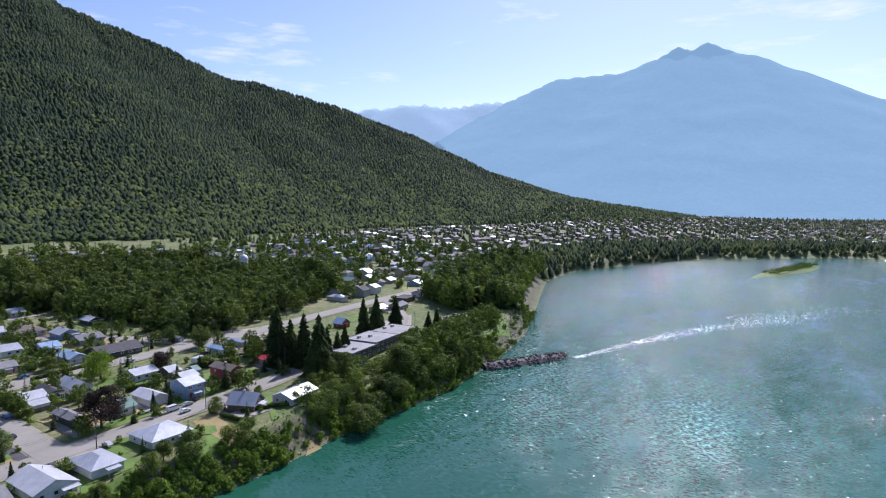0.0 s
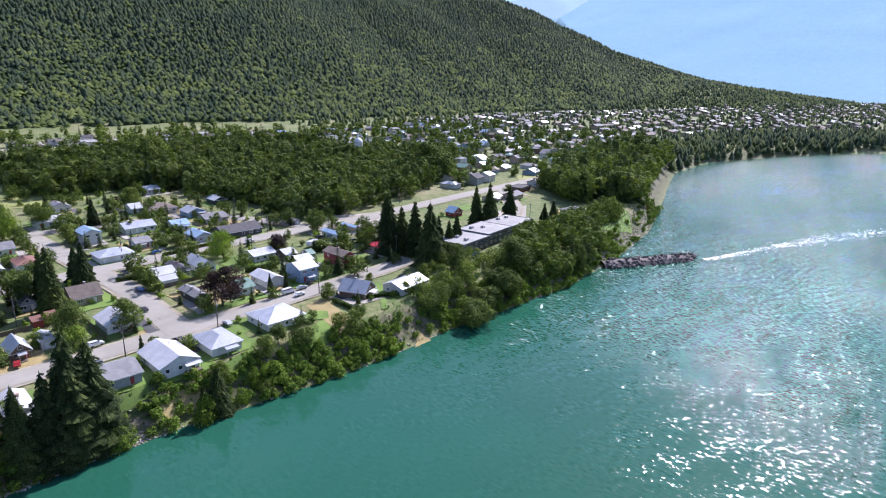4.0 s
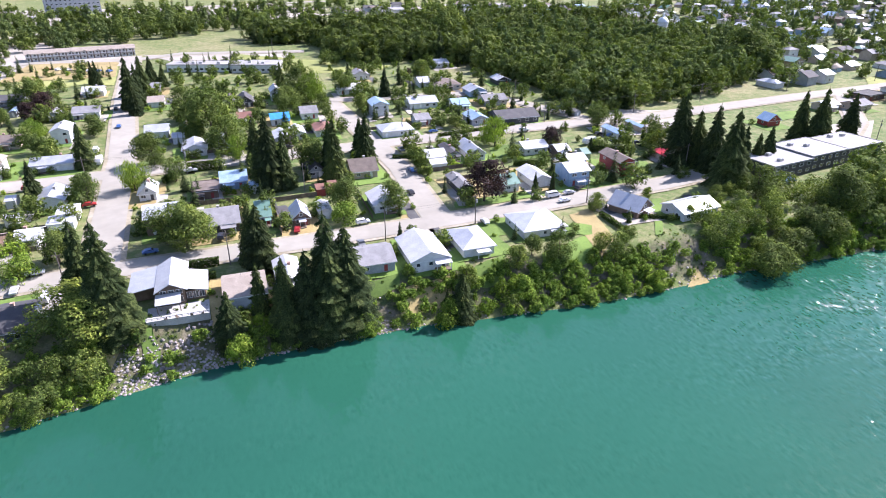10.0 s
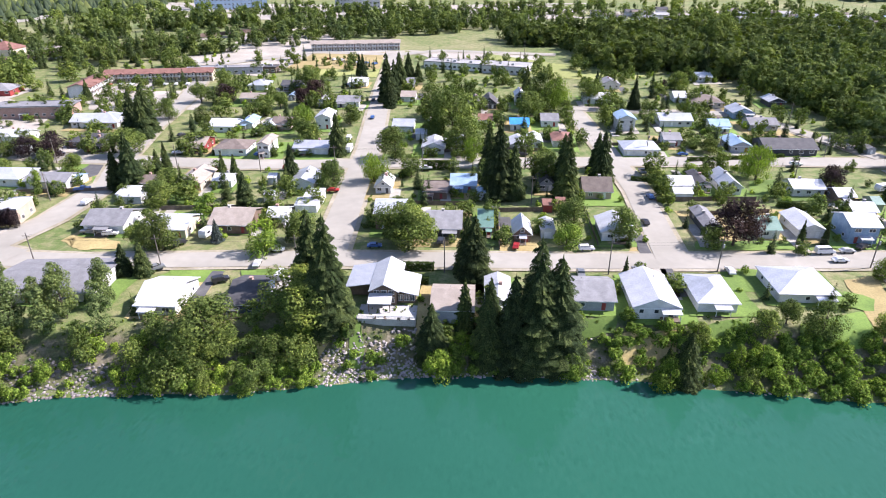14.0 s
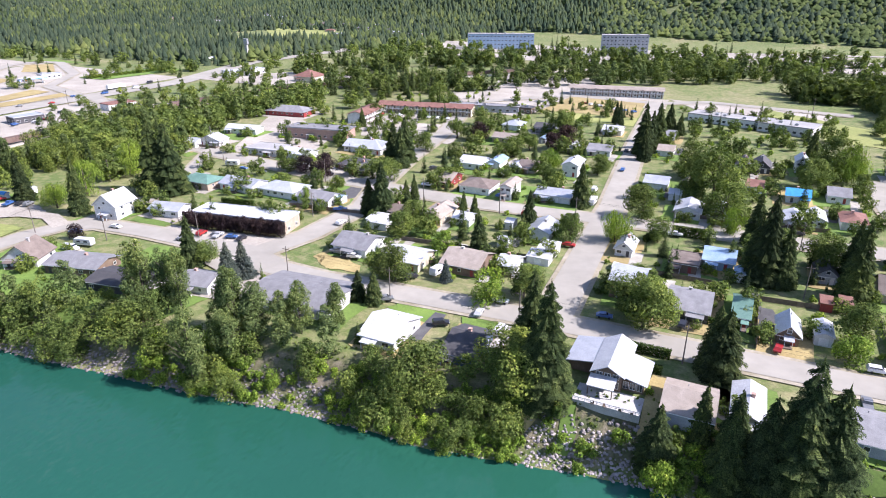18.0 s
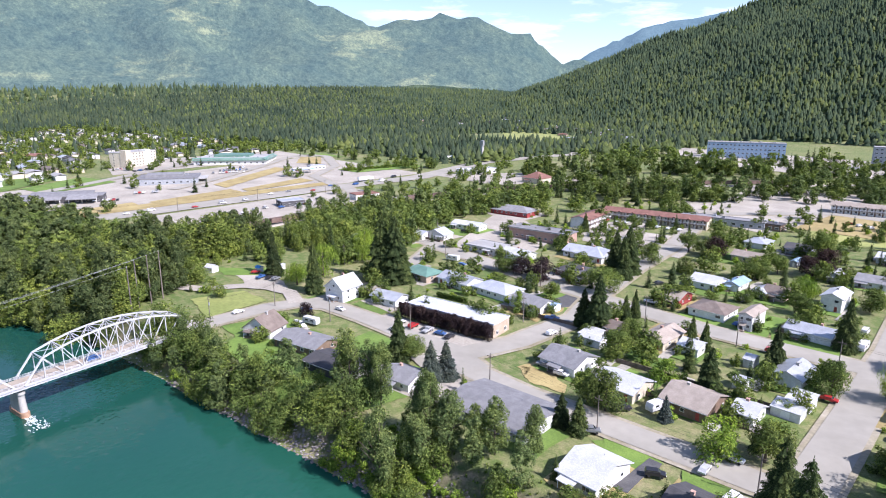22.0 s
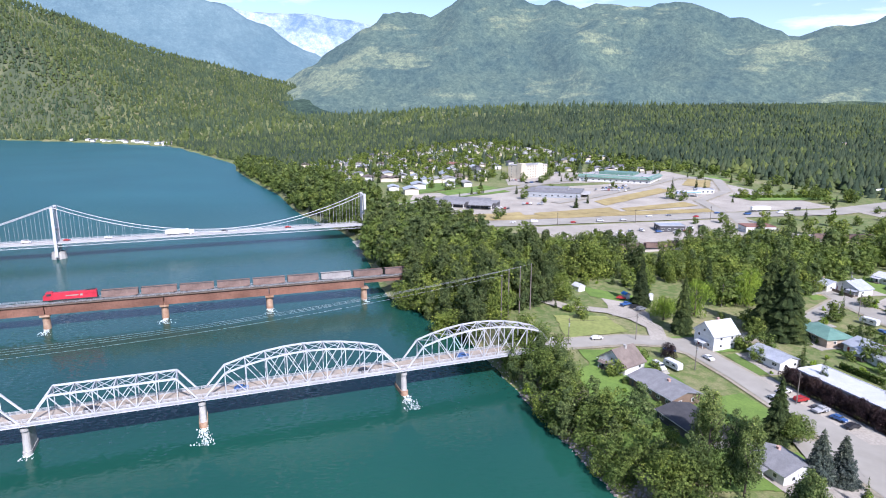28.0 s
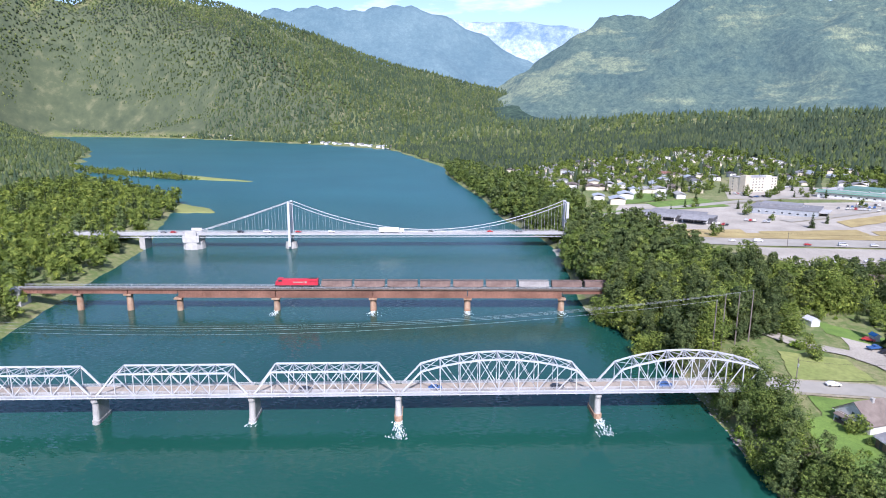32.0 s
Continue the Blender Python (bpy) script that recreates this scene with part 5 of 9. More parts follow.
house(23.6, 349.4, 5, 11, "y", "silver", "white", 2, pitch=0.9)
house(35.8, 356.6, 5.2, 11, "y", "blue", "grey", pitch=0.7)
house(71.5, 304.3, 8.3, 12.1, "y", "blue", "white", 2)
house(70.4, 267.1, 14.6, 12.1, "hip", "silver", "white")
house(97.3, 312.5, 15.3, 12.1, "x", "silver", "white")
house(87.2, 280.3, 7.1, 9.9, "x", "grey", "white")
house(135.3, 328.8, 10.2, 12.1, "y", "silver", "blue")
house(136.9, 306.3, 12.9, 11, "x", "grey", "grey")
house(115.5, 303.1, 8.6, 11, "x", "blue", "white")
house(114.1, 274, 8.5, 13.2, "y", "blue", "grey")
house(123.9, 350.4, 16.3, 15.4, "hip", "brown", "cream")
house(112.9, 359.7, 6.6, 12.1, "x", "white", "white")
house(161.8, 352, 8.4, 11, "y", "white", "dark")
house(133.6, 271.3, 21.4, 14.3, "x", "dark", "dark")
house(168.3, 270.8, 3.3, 7.7, "y", "grey", "grey")
house(80.2, 391.4, 11, 12.1, "y", "grey", "white")
house(66.4, 355.5, 14.3, 11, "x", "white", "white")
house(142.7, 413.5, 9.2, 11, "x", "silver", "white")
# west end
house(-212.0, 127.0, 11.5, 10.1, "y", "brown", "white", 1, rot=25, pitch=0.75)
house(-190.5, 131.0, 19, 11.2, "x", "grey", "brown", rot=14, pitch=0.26)
house(-168.6, 127.8, 15.7, 11.2, "x", "dark", "dark", rot=10, pitch=0.2)
house(-145.3, 138.1, 10.1, 10.1, "x", "grey", "white", rot=10)
house(-111.8, 144.4, 26.9, 19, "x", "grey", "white", rot=5, pitch=0.18)
house(-224.7, 170.6, 10.1, 11.2, "y", "white", "white", 2, rot=10, pitch=0.8)
house(-206.1, 181.1, 13.4, 9, "x", "silver", "white", rot=10)
house(-201.7, 218.4, 17.9, 11.2, "x", "silver", "white")
house(-181.3, 221.1, 19, 12.3, "hip", "silver", "white")
house(-160.4, 218.5, 15.7, 10.1, "x", "grey", "white")
house(-222.8, 214.2, 17.9, 11.2, "hip", "green", "tan")
house(-282.5, 263.1, 14.6, 9, "x", "silver", "white", rot=10)
house(-272.1, 271.5, 13.4, 9, "y", "silver", "white", rot=10)
house(-276.3, 301.4, 20.2, 9, "x", "white", "white", rot=10)
house(-232.7, 271.0, 19, 13.4, "flat", "flat", "white", rot=5)
house(-284.9, 355.9, 29.1, 15.7, "hip", "grey", "red", rot=8)
house(-227.5, 312.1, 38.1, 12.3, "flat", "grey", "pink", rot=8, eave=5.5, name="building")
house(-211.6, 271.3, 15.7, 10.1, "x", "white", "white")
house(-187.1, 299.0, 22.4, 13.4, "x", "silver", "white", rot=5)
house(-171.4, 267.6, 17.9, 12.3, "hip", "dark", "brown")
house(-153.4, 221.3, 6.7, 4.5, "x", "blue", "white")
house(-121.8, 203.7, 7.8, 4.5, "x", "white", "white")
# east end and far east
house(314.5, 180.3, 12.3, 10.1, "hip", "grey", "white")
house(351.4, 251.3, 15.7, 10.1, "flat", "dark", "brown", rot=10)
house(381, 257.1, 14.6, 10.1, "x", "grey", "white", rot=10)
house(417.2, 261.1, 15.7, 10.1, "x", "silver", "white", rot=10)
house(323.6, 235.9, 13.4, 10.1, "x", "grey", "tan", rot=10)
house(306.8, 240.5, 11.2, 9, "x", "silver", "tan", rot=10)
house(450.7, 384.5, 11.2, 9, "x", "blue", "white", rot=10)
house(378.4, 334, 11.2, 10.1, "y", "green", "tan", 2, rot=10)
house(515.3, 390.6, 33.6, 11.2, "flat", "flat", "grey", rot=15, eave=4, name="building")
# larger ones further back


# ---- single trees ----
tree("conifer", -35, 131.5, 29, 1.15)
tree("conifer", -133.5, 214.9, 15.7, 1.1)
tree("conifer", -126.3, 232.4, 10.5, 1)
tree("conifer", -161.0, 282.3, 22, 1.1)
tree("conifer", -154.4, 277.7, 21.2, 1.1)
tree("conifer", -70.5, 226.3, 15.6, 1)
tree("conifer", -97.8, 227.4, 11.1, 1)
tree("conifer", -92.1, 224.9, 11.4, 1)
tree("conifer", -79.2, 199, 14.1, 1.15)
tree("conifer", 0.5, 154.5, 19, 1.15)
tree("conifer", 8.7, 213.3, 29.1, 1)
tree("conifer", 13.9, 213, 21.1, 1)
tree("conifer", 5.7, 216.2, 22.3, 1)
tree("conifer", 32.5, 212.3, 25.5, 1)
tree("conifer", 48.7, 232.5, 19.7, 1)
tree("conifer", 13.1, 128.3, 21.6, 1)
tree("conifer", 15.5, 128.5, 32, 1.25)
tree("conifer", 20.5, 129, 27, 1.2)
tree("conifer", 10, 127, 24, 1.2)
tree("conifer", 4.6, 132.6, 15.5, 1.1)
tree("conifer", -9.5, 126.5, 16, 1.25)
tree("conifer", -1.7, 132.9, 14.3, 0.9)
tree("conifer", -74.7, 415.7, 15.5, 1)
tree("conifer", -47.7, 363.6, 21.7, 0.9)
tree("conifer", -47.2, 337.9, 16.4, 0.9)
tree("conifer", -43.4, 404.4, 18.6, 1)
tree("conifer", -37.3, 404.1, 13.2, 1)
tree("conifer", 28.2, 360.8, 19.3, 0.95)
tree("conifer", 68.4, 366.4, 15.5, 0.9)
tree("conifer", 50, 122.5, 14.5, 1.1)
tree("conifer", 47.3, 126.7, 5.6, 0.9)
tree("conifer", -59.1, 257.8, 19.2, 0.9)
tree("conifer", -97.6, 151.3, 10.1, 1.1)
tree("conifer", 147.2, 426.1, 22.7, 0.9)
tree("conifer", 188.4, 379.9, 13.5, 0.9)
tree("conifer", 41.5, 153.7, 8, 0.7)
tree("willow", 41.7, 338.2, 18.1, 0.9)
tree("willow", 108.1, 235.4, 13.5, 1.1)
tree("broadleaf", 190, 131, 15.5, 1.15)
tree("broadleaf", 177, 124, 13, 1.25)
tree("broadleaf", 161, 119.5, 12, 1.3)
tree("broadleaf", 150, 116, 11, 1.35)
tree("poplar", 236, 123, 15, 0.8)
tree("poplar", 243, 125, 14, 0.8)
tree("plum", 79.2, 177.9, 15.3, 1.05)
tree("broadleaf", -19.6, 170.2, 14.7, 1.1)
tree("broadleaf", -40.9, 130.3, 12.2, 1.2)
tree("broadleaf", -63.2, 122.2, 13.8, 1.2)
tree("broadleaf", -53.9, 172.4, 11.5, 1.1)
tree("shrub", -62.7, 166.9, 9.8, 1)
tree("broadleaf", -99.9, 167.0, 8.8, 1.1)
tree("broadleaf", -157.2, 310.2, 10.8, 1.1)
tree("broadleaf", -33.6, 253.1, 13.7, 1.1)
tree("broadleaf", -10.8, 284.5, 24.6, 0.9)
tree("broadleaf", -21.9, 319.7, 17.2, 0.9)
tree("broadleaf", -18.6, 284.8, 11.9, 1)
tree("broadleaf", -4.8, 263.2, 16.1, 1)
tree("willow", -0.9, 251.7, 10.4, 0.9)
tree("broadleaf", -24.8, 232.4, 9.8, 1)
tree("broadleaf", 45.3, 179.3, 11.2, 1)
tree("broadleaf", 31.3, 182.9, 12.3, 1)
tree("shrub", 28.3, 174.7, 7.6, 1)
tree("plum", -139.5, 343, 11.5, 1.0)
tree("plum", -89.1, 346, 13.5, 0.95)
tree("plum", -95.0, 338, 10.5, 1.0)
tree("broadleaf", -100.6, 372.6, 16.1, 1)
tree("broadleaf", -110.2, 317.7, 11.4, 1.2)
tree("broadleaf", -106.3, 334.2, 9.5, 1)
tree("willow", -86.3, 306.4, 10.3, 1.1)
tree("broadleaf", -81, 284.6, 8.7, 1)
tree("broadleaf", -137.1, 305.4, 8.3, 1.1)
tree("broadleaf", -52.7, 218.6, 11.3, 0.9)
tree("broadleaf", -154.9, 381.8, 12.1, 1)
tree("broadleaf", -154.8, 345.6, 11.2, 1.1)
tree("broadleaf", -62.7, 305.5, 9.7, 1.2)
tree("broadleaf", 26.6, 323.4, 13.2, 1.2)
tree("broadleaf", 12.9, 234, 11.5, 1)
tree("broadleaf", 25.7, 227.2, 14.6, 1)
tree("broadleaf", 45.9, 322.6, 8.8, 0.9)
tree("broadleaf", 62.8, 352.8, 14.1, 1)
tree("broadleaf", 64.6, 310.9, 9.5, 1)
tree("conifer", 84.1, 339.1, 15.8, 1.2)
tree("broadleaf", 121.5, 387, 10.3, 1.1)
tree("plum", 129.9, 224.1, 10, 1)
tree("broadleaf", 168.7, 248.5, 11.1, 1.1)
tree("broadleaf", 68.7, 226.6, 6.4, 1.1)
tree("broadleaf", 94.8, 271.5, 5.2, 1.4)
tree("broadleaf", 101.2, 267.1, 6.5, 1.4)
tree("plum", 114.9, 395.4, 4.2, 1)
tree("broadleaf", 112.3, 158.3, 6.6, 1)
tree("broadleaf", 136.5, 162.2, 4.3, 1)
tree("broadleaf", 83.1, 130.4, 10, 0.9)
tree("broadleaf", 76.6, 134.8, 7.1, 0.9)
tree("shrub", 67.8, 124.5, 7.1, 1)
tree("conifer", 100.2, 180, 8.5, 0.7)
tree("conifer", 107.2, 179.7, 7.9, 0.7)
tree("plum", 38.1, 253.8, 6.2, 1)
tree("blue_spruce", -79.8, 173.5, 7.8, 0.9)
tree("conifer", 45.5, 168.1, 1, 1)
tree("broadleaf", -110.0, 198.3, 10.1, 1.1)
tree("broadleaf", -112.5, 213.1, 9.5, 1.1)
tree("shrub", -90.8, 194.8, 7, 1)
tree("broadleaf", -101.2, 283.6, 5.8, 1)
tree("broadleaf", 66.7, 210.8, 3.3, 1)
tree("conifer", 145.3, 216.1, 6.7, 0.9)
tree("blue_spruce", -141.0, 144.6, 13.8, 1)
tree("blue_spruce", -138.9, 149.0, 13, 1)
tree("conifer", -158.2, 146.0, 19.4, 0.9)
tree("conifer", -239.5, 165.4, 24.1, 0.9)
tree("conifer", -233.0, 198.0, 33.6, 1.1)
tree("conifer", -226.9, 201.1, 31.9, 1.1)
tree("conifer", -127.6, 215.3, 22.7, 1.1)
tree("conifer", -157.2, 287.5, 23.8, 1.1)
tree("conifer", -125.0, 237.1, 11.9, 1)
tree("conifer", -92.3, 151.4, 10.9, 1.1)
tree("willow", -265.0, 212.0, 17.5, 0.95)
tree("willow", -256.5, 181.0, 16.0, 1.1)
tree("willow", -254.0, 165.5, 11.5, 1.1)
tree("poplar", -118.2, 106.7, 26, 0.72)
tree("poplar", -145.6, 118.0, 24.5, 0.72)
tree("poplar", -142.0, 122.0, 20.4, 0.72)
tree("poplar", -137.1, 122.2, 22.3, 0.72)
tree("poplar", -118.0, 121.3, 21, 0.72)
tree("poplar", -114.0, 119.6, 21.2, 0.72)
tree("cottonwood", -104.3, 125.5, 13.8, 0.75)
tree("cottonwood", -100.6, 128.4, 16.3, 0.75)
tree("cottonwood", -93.9, 135.1, 14.1, 0.75)
tree("poplar", -157.2, 123.7, 19, 0.9)
tree("broadleaf", -148.1, 109.8, 9.9, 1.4)
tree("broadleaf", -161.0, 231.8, 7.8, 1.1)
tree("plum", -216.0, 147.0, 6.0, 1)
tree("broadleaf", -94.0, 167.0, 11.9, 1)
tree("broadleaf", -150.4, 254.6, 12.3, 1.3)
tree("plum", -191.7, 250.1, 8.8, 1.3)
tree("plum", -179.4, 250.2, 10.9, 1.3)
tree("broadleaf", -201.0, 248.9, 10.3, 1.1)
tree("conifer", -274.5, 165.2, 22.4, 1)
tree("broadleaf", -156.6, 149.1, 9.4, 1.2)
tree("willow", -163.4, 212.3, 8.7, 0.6)
tree("conifer", -220.6, 345.9, 12.4, 0.9)
tree("conifer", 170.8, 189.9, 30.8, 1)
tree("conifer", 175.9, 186.5, 23.9, 1)
tree("conifer", 177.2, 178.3, 27.8, 0.9)
tree("conifer", 171.7, 162.3, 30.2, 1)
tree("conifer", 187.8, 173.2, 19.9, 0.9)
tree("conifer", 205.2, 177.6, 17.1, 1)
tree("conifer", 198.5, 176.6, 15.1, 1)
tree("conifer", 246.3, 201, 23.6, 1)
tree("conifer", 250.2, 194.2, 26, 1)
tree("conifer", 273.3, 197.9, 21.3, 1.1)
tree("conifer", 255.5, 194.9, 15.5, 1)
tree("conifer", 48.7, 244, 15.9, 1)
tree("conifer", 5.7, 244.9, 19.8, 1.1)
tree("conifer", 32.4, 222.7, 21.7, 1)
tree("conifer", 181.6, 205.2, 25.1, 1)
tree("conifer", 296.7, 182.4, 11.3, 1.1)
tree("conifer", 270.8, 170.7, 15.1, 1.1)
tree("broadleaf", 334.5, 336.9, 29.6, 1.3)
tree("broadleaf", 37.8, 340.1, 19.7, 1)
tree("broadleaf", 181.9, 510.6, 29.6, 1)
tree("broadleaf", 175.6, 151.6, 12, 1.1)
tree("broadleaf", 173.1, 144.1, 8.6, 1)
tree("broadleaf", 116.7, 164.3, 3.5, 0.8)
tree("broadleaf", 177.6, 213.9, 10.1, 1)
tree("conifer", -41.5, 141.2, 25.8, 1.15)
tree("conifer", 4, 127, 19, 1.15)
tree("conifer", -37.7, 131.6, 19.5, 1.1)
tree("broadleaf", -44.9, 134.9, 12.3, 1.4)
tree("conifer", -1.5, 157, 18.2, 1)
tree("broadleaf", -23.8, 176.6, 12.9, 1.2)
tree("conifer", -49.8, 350.1, 27.9, 1)
tree("conifer", -46.3, 379.6, 23.2, 1)
tree("willow", -38.5, 226.0, 12.5, 0.9)
tree("conifer", 49.2, 121.4, 12, 0.9)
tree("conifer", -77.9, 421, 14.5, 1)
for x, y, h in ((-110, 122, 17), (-114, 115, 16), (-118, 121, 18)):
    tree("cottonwood", x, y, h, 0.9)


# ---- woods ----
def inside(poly, x, y):
    ok = np.zeros(x.shape, bool)
    for (ax, ay), (bx, by) in zip(poly, poly[1:] + poly[:1]):
        if ay != by:
            ok ^= ((ay > y) != (by > y)) & (x < (bx - ax) * (y - ay) / (by - ay) + ax)
    return ok


def crown_arrays(me):
    n = len(me.vertices)
    co = np.empty(n * 3)
    me.vertices.foreach_get("co", co)
    return co.reshape(-1, 3), np.array([p.vertices[:] for p in me.polygons])


LIGHT = {
    "leaf": [[crown_arrays(leaf_crown(k, n, c, z, dome, LEAF)) for k in (71, 72, 73)] for n, c, z in ((11, 170, 0.12), (16, 520, 0.068), (22, 1700, 0.034))],
    "poplar": [[crown_arrays(leaf_crown(k, n, c, z, column, POPLAR)) for k in (74, 75, 76)] for n, c, z in ((13, 150, 0.085), (20, 380, 0.052), (28, 1300, 0.026))],
    "shrub": [[crown_arrays(leaf_crown(k, n, c, z, cluster, SHRUB)) for k in (77, 78)] for n, c, z in ((8, 100, 0.16), (9, 220, 0.12), (13, 650, 0.075))],
    "needle": [[crown_arrays(conifer_crown(k, w, NEEDLE, 0.35, t, b, p)) for k, w in ((81, 0.2), (82, 0.17), (83, 0.22))] for t, b, p in ((12, 10, 0), (16, 13, 0), (22, 14, 2))],
}
LEAFY = {"leaf": LEAF, "poplar": POPLAR, "shrub": SHRUB, "needle": NEEDLE}


def thicket(name, spots, mixture, low, high, label, seed=0, sink=0.0, fine=1):
    """A stand of leafy or needled trees, joined because nobody could count them."""
    rng = np.random.default_rng(seed)
    kinds = list(mixture)
    pick = rng.choice(len(kinds), len(spots), p=np.array([mixture[k] for k in kinds]) / sum(mixture.values()))
    Z = height(spots[:, 0], spots[:, 1])
    for ki, kind in enumerate(kinds):
        S, z = spots[pick == ki], Z[pick == ki]
        crowns, mat = LIGHT[kind][fine], LEAFY[kind]
        V, Fc, o = [], [], 0
        for i in range(len(S)):
            co, fa = crowns[rng.integers(len(crowns))]
            h = rng.uniform(low, high) * {"leaf": 1.0, "poplar": 1.2, "shrub": 0.4, "needle": 1.25}[kind]
            a, g = rng.uniform(0, 6.28), rng.uniform(0.85, 1.2)
            c, s = math.cos(a), math.sin(a)
            P = np.stack([(co[:, 0] * c - co[:, 1] * s) * h * g + S[i, 0], (co[:, 0] * s + co[:, 1] * c) * h * g + S[i, 1], co[:, 2] * h + z[i] - sink * h], 1)
            V.append(P)
            Fc.append(fa + o)
            o += len(P)
        if V:
            tagged(new(name, mesh_from(name, np.concatenate(V).tolist(), np.concatenate(Fc).tolist(), mat)), label, "wood", kind="stuff")


# gully woods between the two parts of the town
RAVINE = [(158, 400), (180, 300), (172, 268), (215, 272), (262, 285), (345, 318), (440, 400), (370, 480), (270, 505), (195, 470)]
thicket("gully_wood", scatter(150, 260, 450, 510, 7.6, 1, lambda x, y, r: inside(RAVINE, x, y)), {"leaf": 0.4, "poplar": 0.5, "needle": 0.1}, 9, 19, "dense leafy wood filling the gully", 1)
BEHIND = [(85, 435), (175, 410), (200, 480), (300, 520), (400, 575), (300, 610), (120, 600), (20, 585), (15, 545), (70, 520)]
thicket("gully_wood", scatter(10, 400, 440, 780, 8.5, 2, lambda x, y, r: inside(BEHIND, x, y) & (r < 0.86)), {"leaf": 0.72, "needle": 0.28}, 12, 20, "mixed wood behind the school field", 2, fine=0)
# riverside trees downstream
EAST1 = [(198, 122), (205, 150), (262, 165), (330, 168), (345, 160), (300, 148), (262, 128), (230, 118)]
thicket("bank_wood", scatter(190, 110, 350, 170, 6.0, 3, lambda x, y, r: inside(EAST1, x, y) & (r < np.where(x > 285, 0.35, 0.62))), {"leaf": 0.8, "needle": 0.2}, 9, 15, "leafy wood on the river bank", 3)
EAST2 = [(330, 165), (400, 175), (430, 195), (560, 240), (600, 252), (620, 290), (560, 300), (470, 275), (380, 250), (350, 215)]
thicket("bank_wood", scatter(320, 150, 640, 310, 7.5, 4, lambda x, y, r: inside(EAST2, x, y) & ~((x < 372) & (y < 195))), {"leaf": 0.55, "poplar": 0.35, "needle": 0.1}, 14, 23, "tall leafy wood on the river bank", 4)
# between the bridges
WEST = [(-261.8, 84.0), (-273.3, 104.2), (-286.4, 140.6), (-336.2, 189.8), (-351.4, 183.2), (-350.0, 118.1), (-344.2, 68.0), (-318.4, 57.3), (-304.1, 69.0)]
thicket("bank_wood", scatter(-360, 40, -250, 190, 6.5, 5, lambda x, y, r: inside(WEST, x, y) & ~((y > 132) & (x > -318))), {"poplar": 0.6, "leaf": 0.3, "needle": 0.1}, 13, 21, "dense poplar wood between the bridges", 5, fine=2)
WEST2 = [(-351.4, 60.1), (-391.5, 54.1), (-476.7, 49.2), (-491.3, 66.6), (-475.5, 96.2), (-445.2, 110.4), (-384.8, 124.0), (-356.7, 128.3)]
thicket("bank_wood", scatter(-490, 30, -340, 125, 7.0, 6, lambda x, y, r: inside(WEST2, x, y)), {"poplar": 0.6, "leaf": 0.4}, 14, 21, "tall poplar wood by the suspension bridge", 6)
WEST3 = [(-153.3, 101.3), (-175.1, 107.8), (-205.2, 104.6), (-227.1, 111.1), (-249.2, 105.7), (-241.6, 91.5), (-210.6, 91.7), (-185.5, 95.1)]
thicket("bank_wood", scatter(-250, 84, -140, 110, 5.2, 7, lambda x, y, r: inside(WEST3, x, y)), {"poplar": 0.45, "leaf": 0.35, "shrub": 0.2}, 7, 12.5, "leafy trees beside the truss bridge", 7, fine=2)
BANKTREES = lambda x, y, r: (river_distance(x, y) > 5.5) & (river_distance(x, y) < 17) & (r < np.where((x > -150) & (x < -86), 0.42, 0.2)) & (r < 0.78 - 0.7 * ((x > -122) & (x < -104)))
thicket("bank_wood", scatter(-232, 88, -80, 136, 4.6, 14, BANKTREES), {"poplar": 0.5, "leaf": 0.25, "shrub": 0.25}, 7, 13, "tall poplars and leafy trees shading the stony bank", 14, fine=2)
WEST4 = [(-265.0, 196.1), (-302.6, 212.0), (-337.0, 237.8), (-344.6, 338.1), (-317.8, 426.2), (-283.6, 404.5), (-300.3, 307.0), (-263.9, 241.1)]
thicket("track_wood", scatter(-350, 180, -255, 430, 8.5, 8, lambda x, y, r: inside(WEST4, x, y)), {"leaf": 0.5, "poplar": 0.3, "needle": 0.2}, 9, 17, "trees along the railway", 8)
TRACKSIDE = [(-337.3, 446.9), (-289.0, 481.6), (-225, 570), (-130, 640), (20, 690), (60, 660), (-20, 610), (-110, 560), (-200, 490), (-278.7, 413.7)]
thicket("track_wood", scatter(-350, 400, 80, 700, 9.5, 9, lambda x, y, r: inside(TRACKSIDE, x, y) & (r < 0.5)), {"leaf": 0.5, "poplar": 0.35, "needle": 0.15}, 10, 18, "trees along the railway", 9)
TRACKFAR = [(-366.5, 477.8), (-299.8, 560.2), (-180, 680), (0, 740), (120, 780), (90, 800), (-120, 740), (-320, 640), (-415.2, 529.2)]
thicket("track_wood", scatter(-430, 440, 130, 800, 12, 10, lambda x, y, r: inside(TRACKFAR, x, y) & (r < 0.55)), {"leaf": 0.5, "poplar": 0.4, "needle": 0.1}, 11, 19, "trees beyond the railway", 10, fine=0)
GROVE = [(-343.4, 180.0), (-303.3, 185.0), (-284.6, 211.6), (-264.1, 234.1), (-269.7, 252.2), (-322.5, 299.5), (-385.0, 321.0), (-367.2, 270.6), (-374.1, 233.7)]
thicket("track_wood", scatter(-400, 165, -255, 320, 7.5, 40, lambda x, y, r: inside(GROVE, x, y) & (r < 0.9 - 0.6 * ((x < -330) & (y < 235)))), {"leaf": 0.45, "poplar": 0.25, "needle": 0.3}, 8, 15, "mixed tall trees between the street and the railway", 40, fine=2)
GROVE2 = [(-378.2, 68.8), (-356.8, 126.3), (-348.4, 180.1), (-367.4, 223.6), (-402.6, 214.4), (-414.7, 129.7), (-401.2, 69.4)]
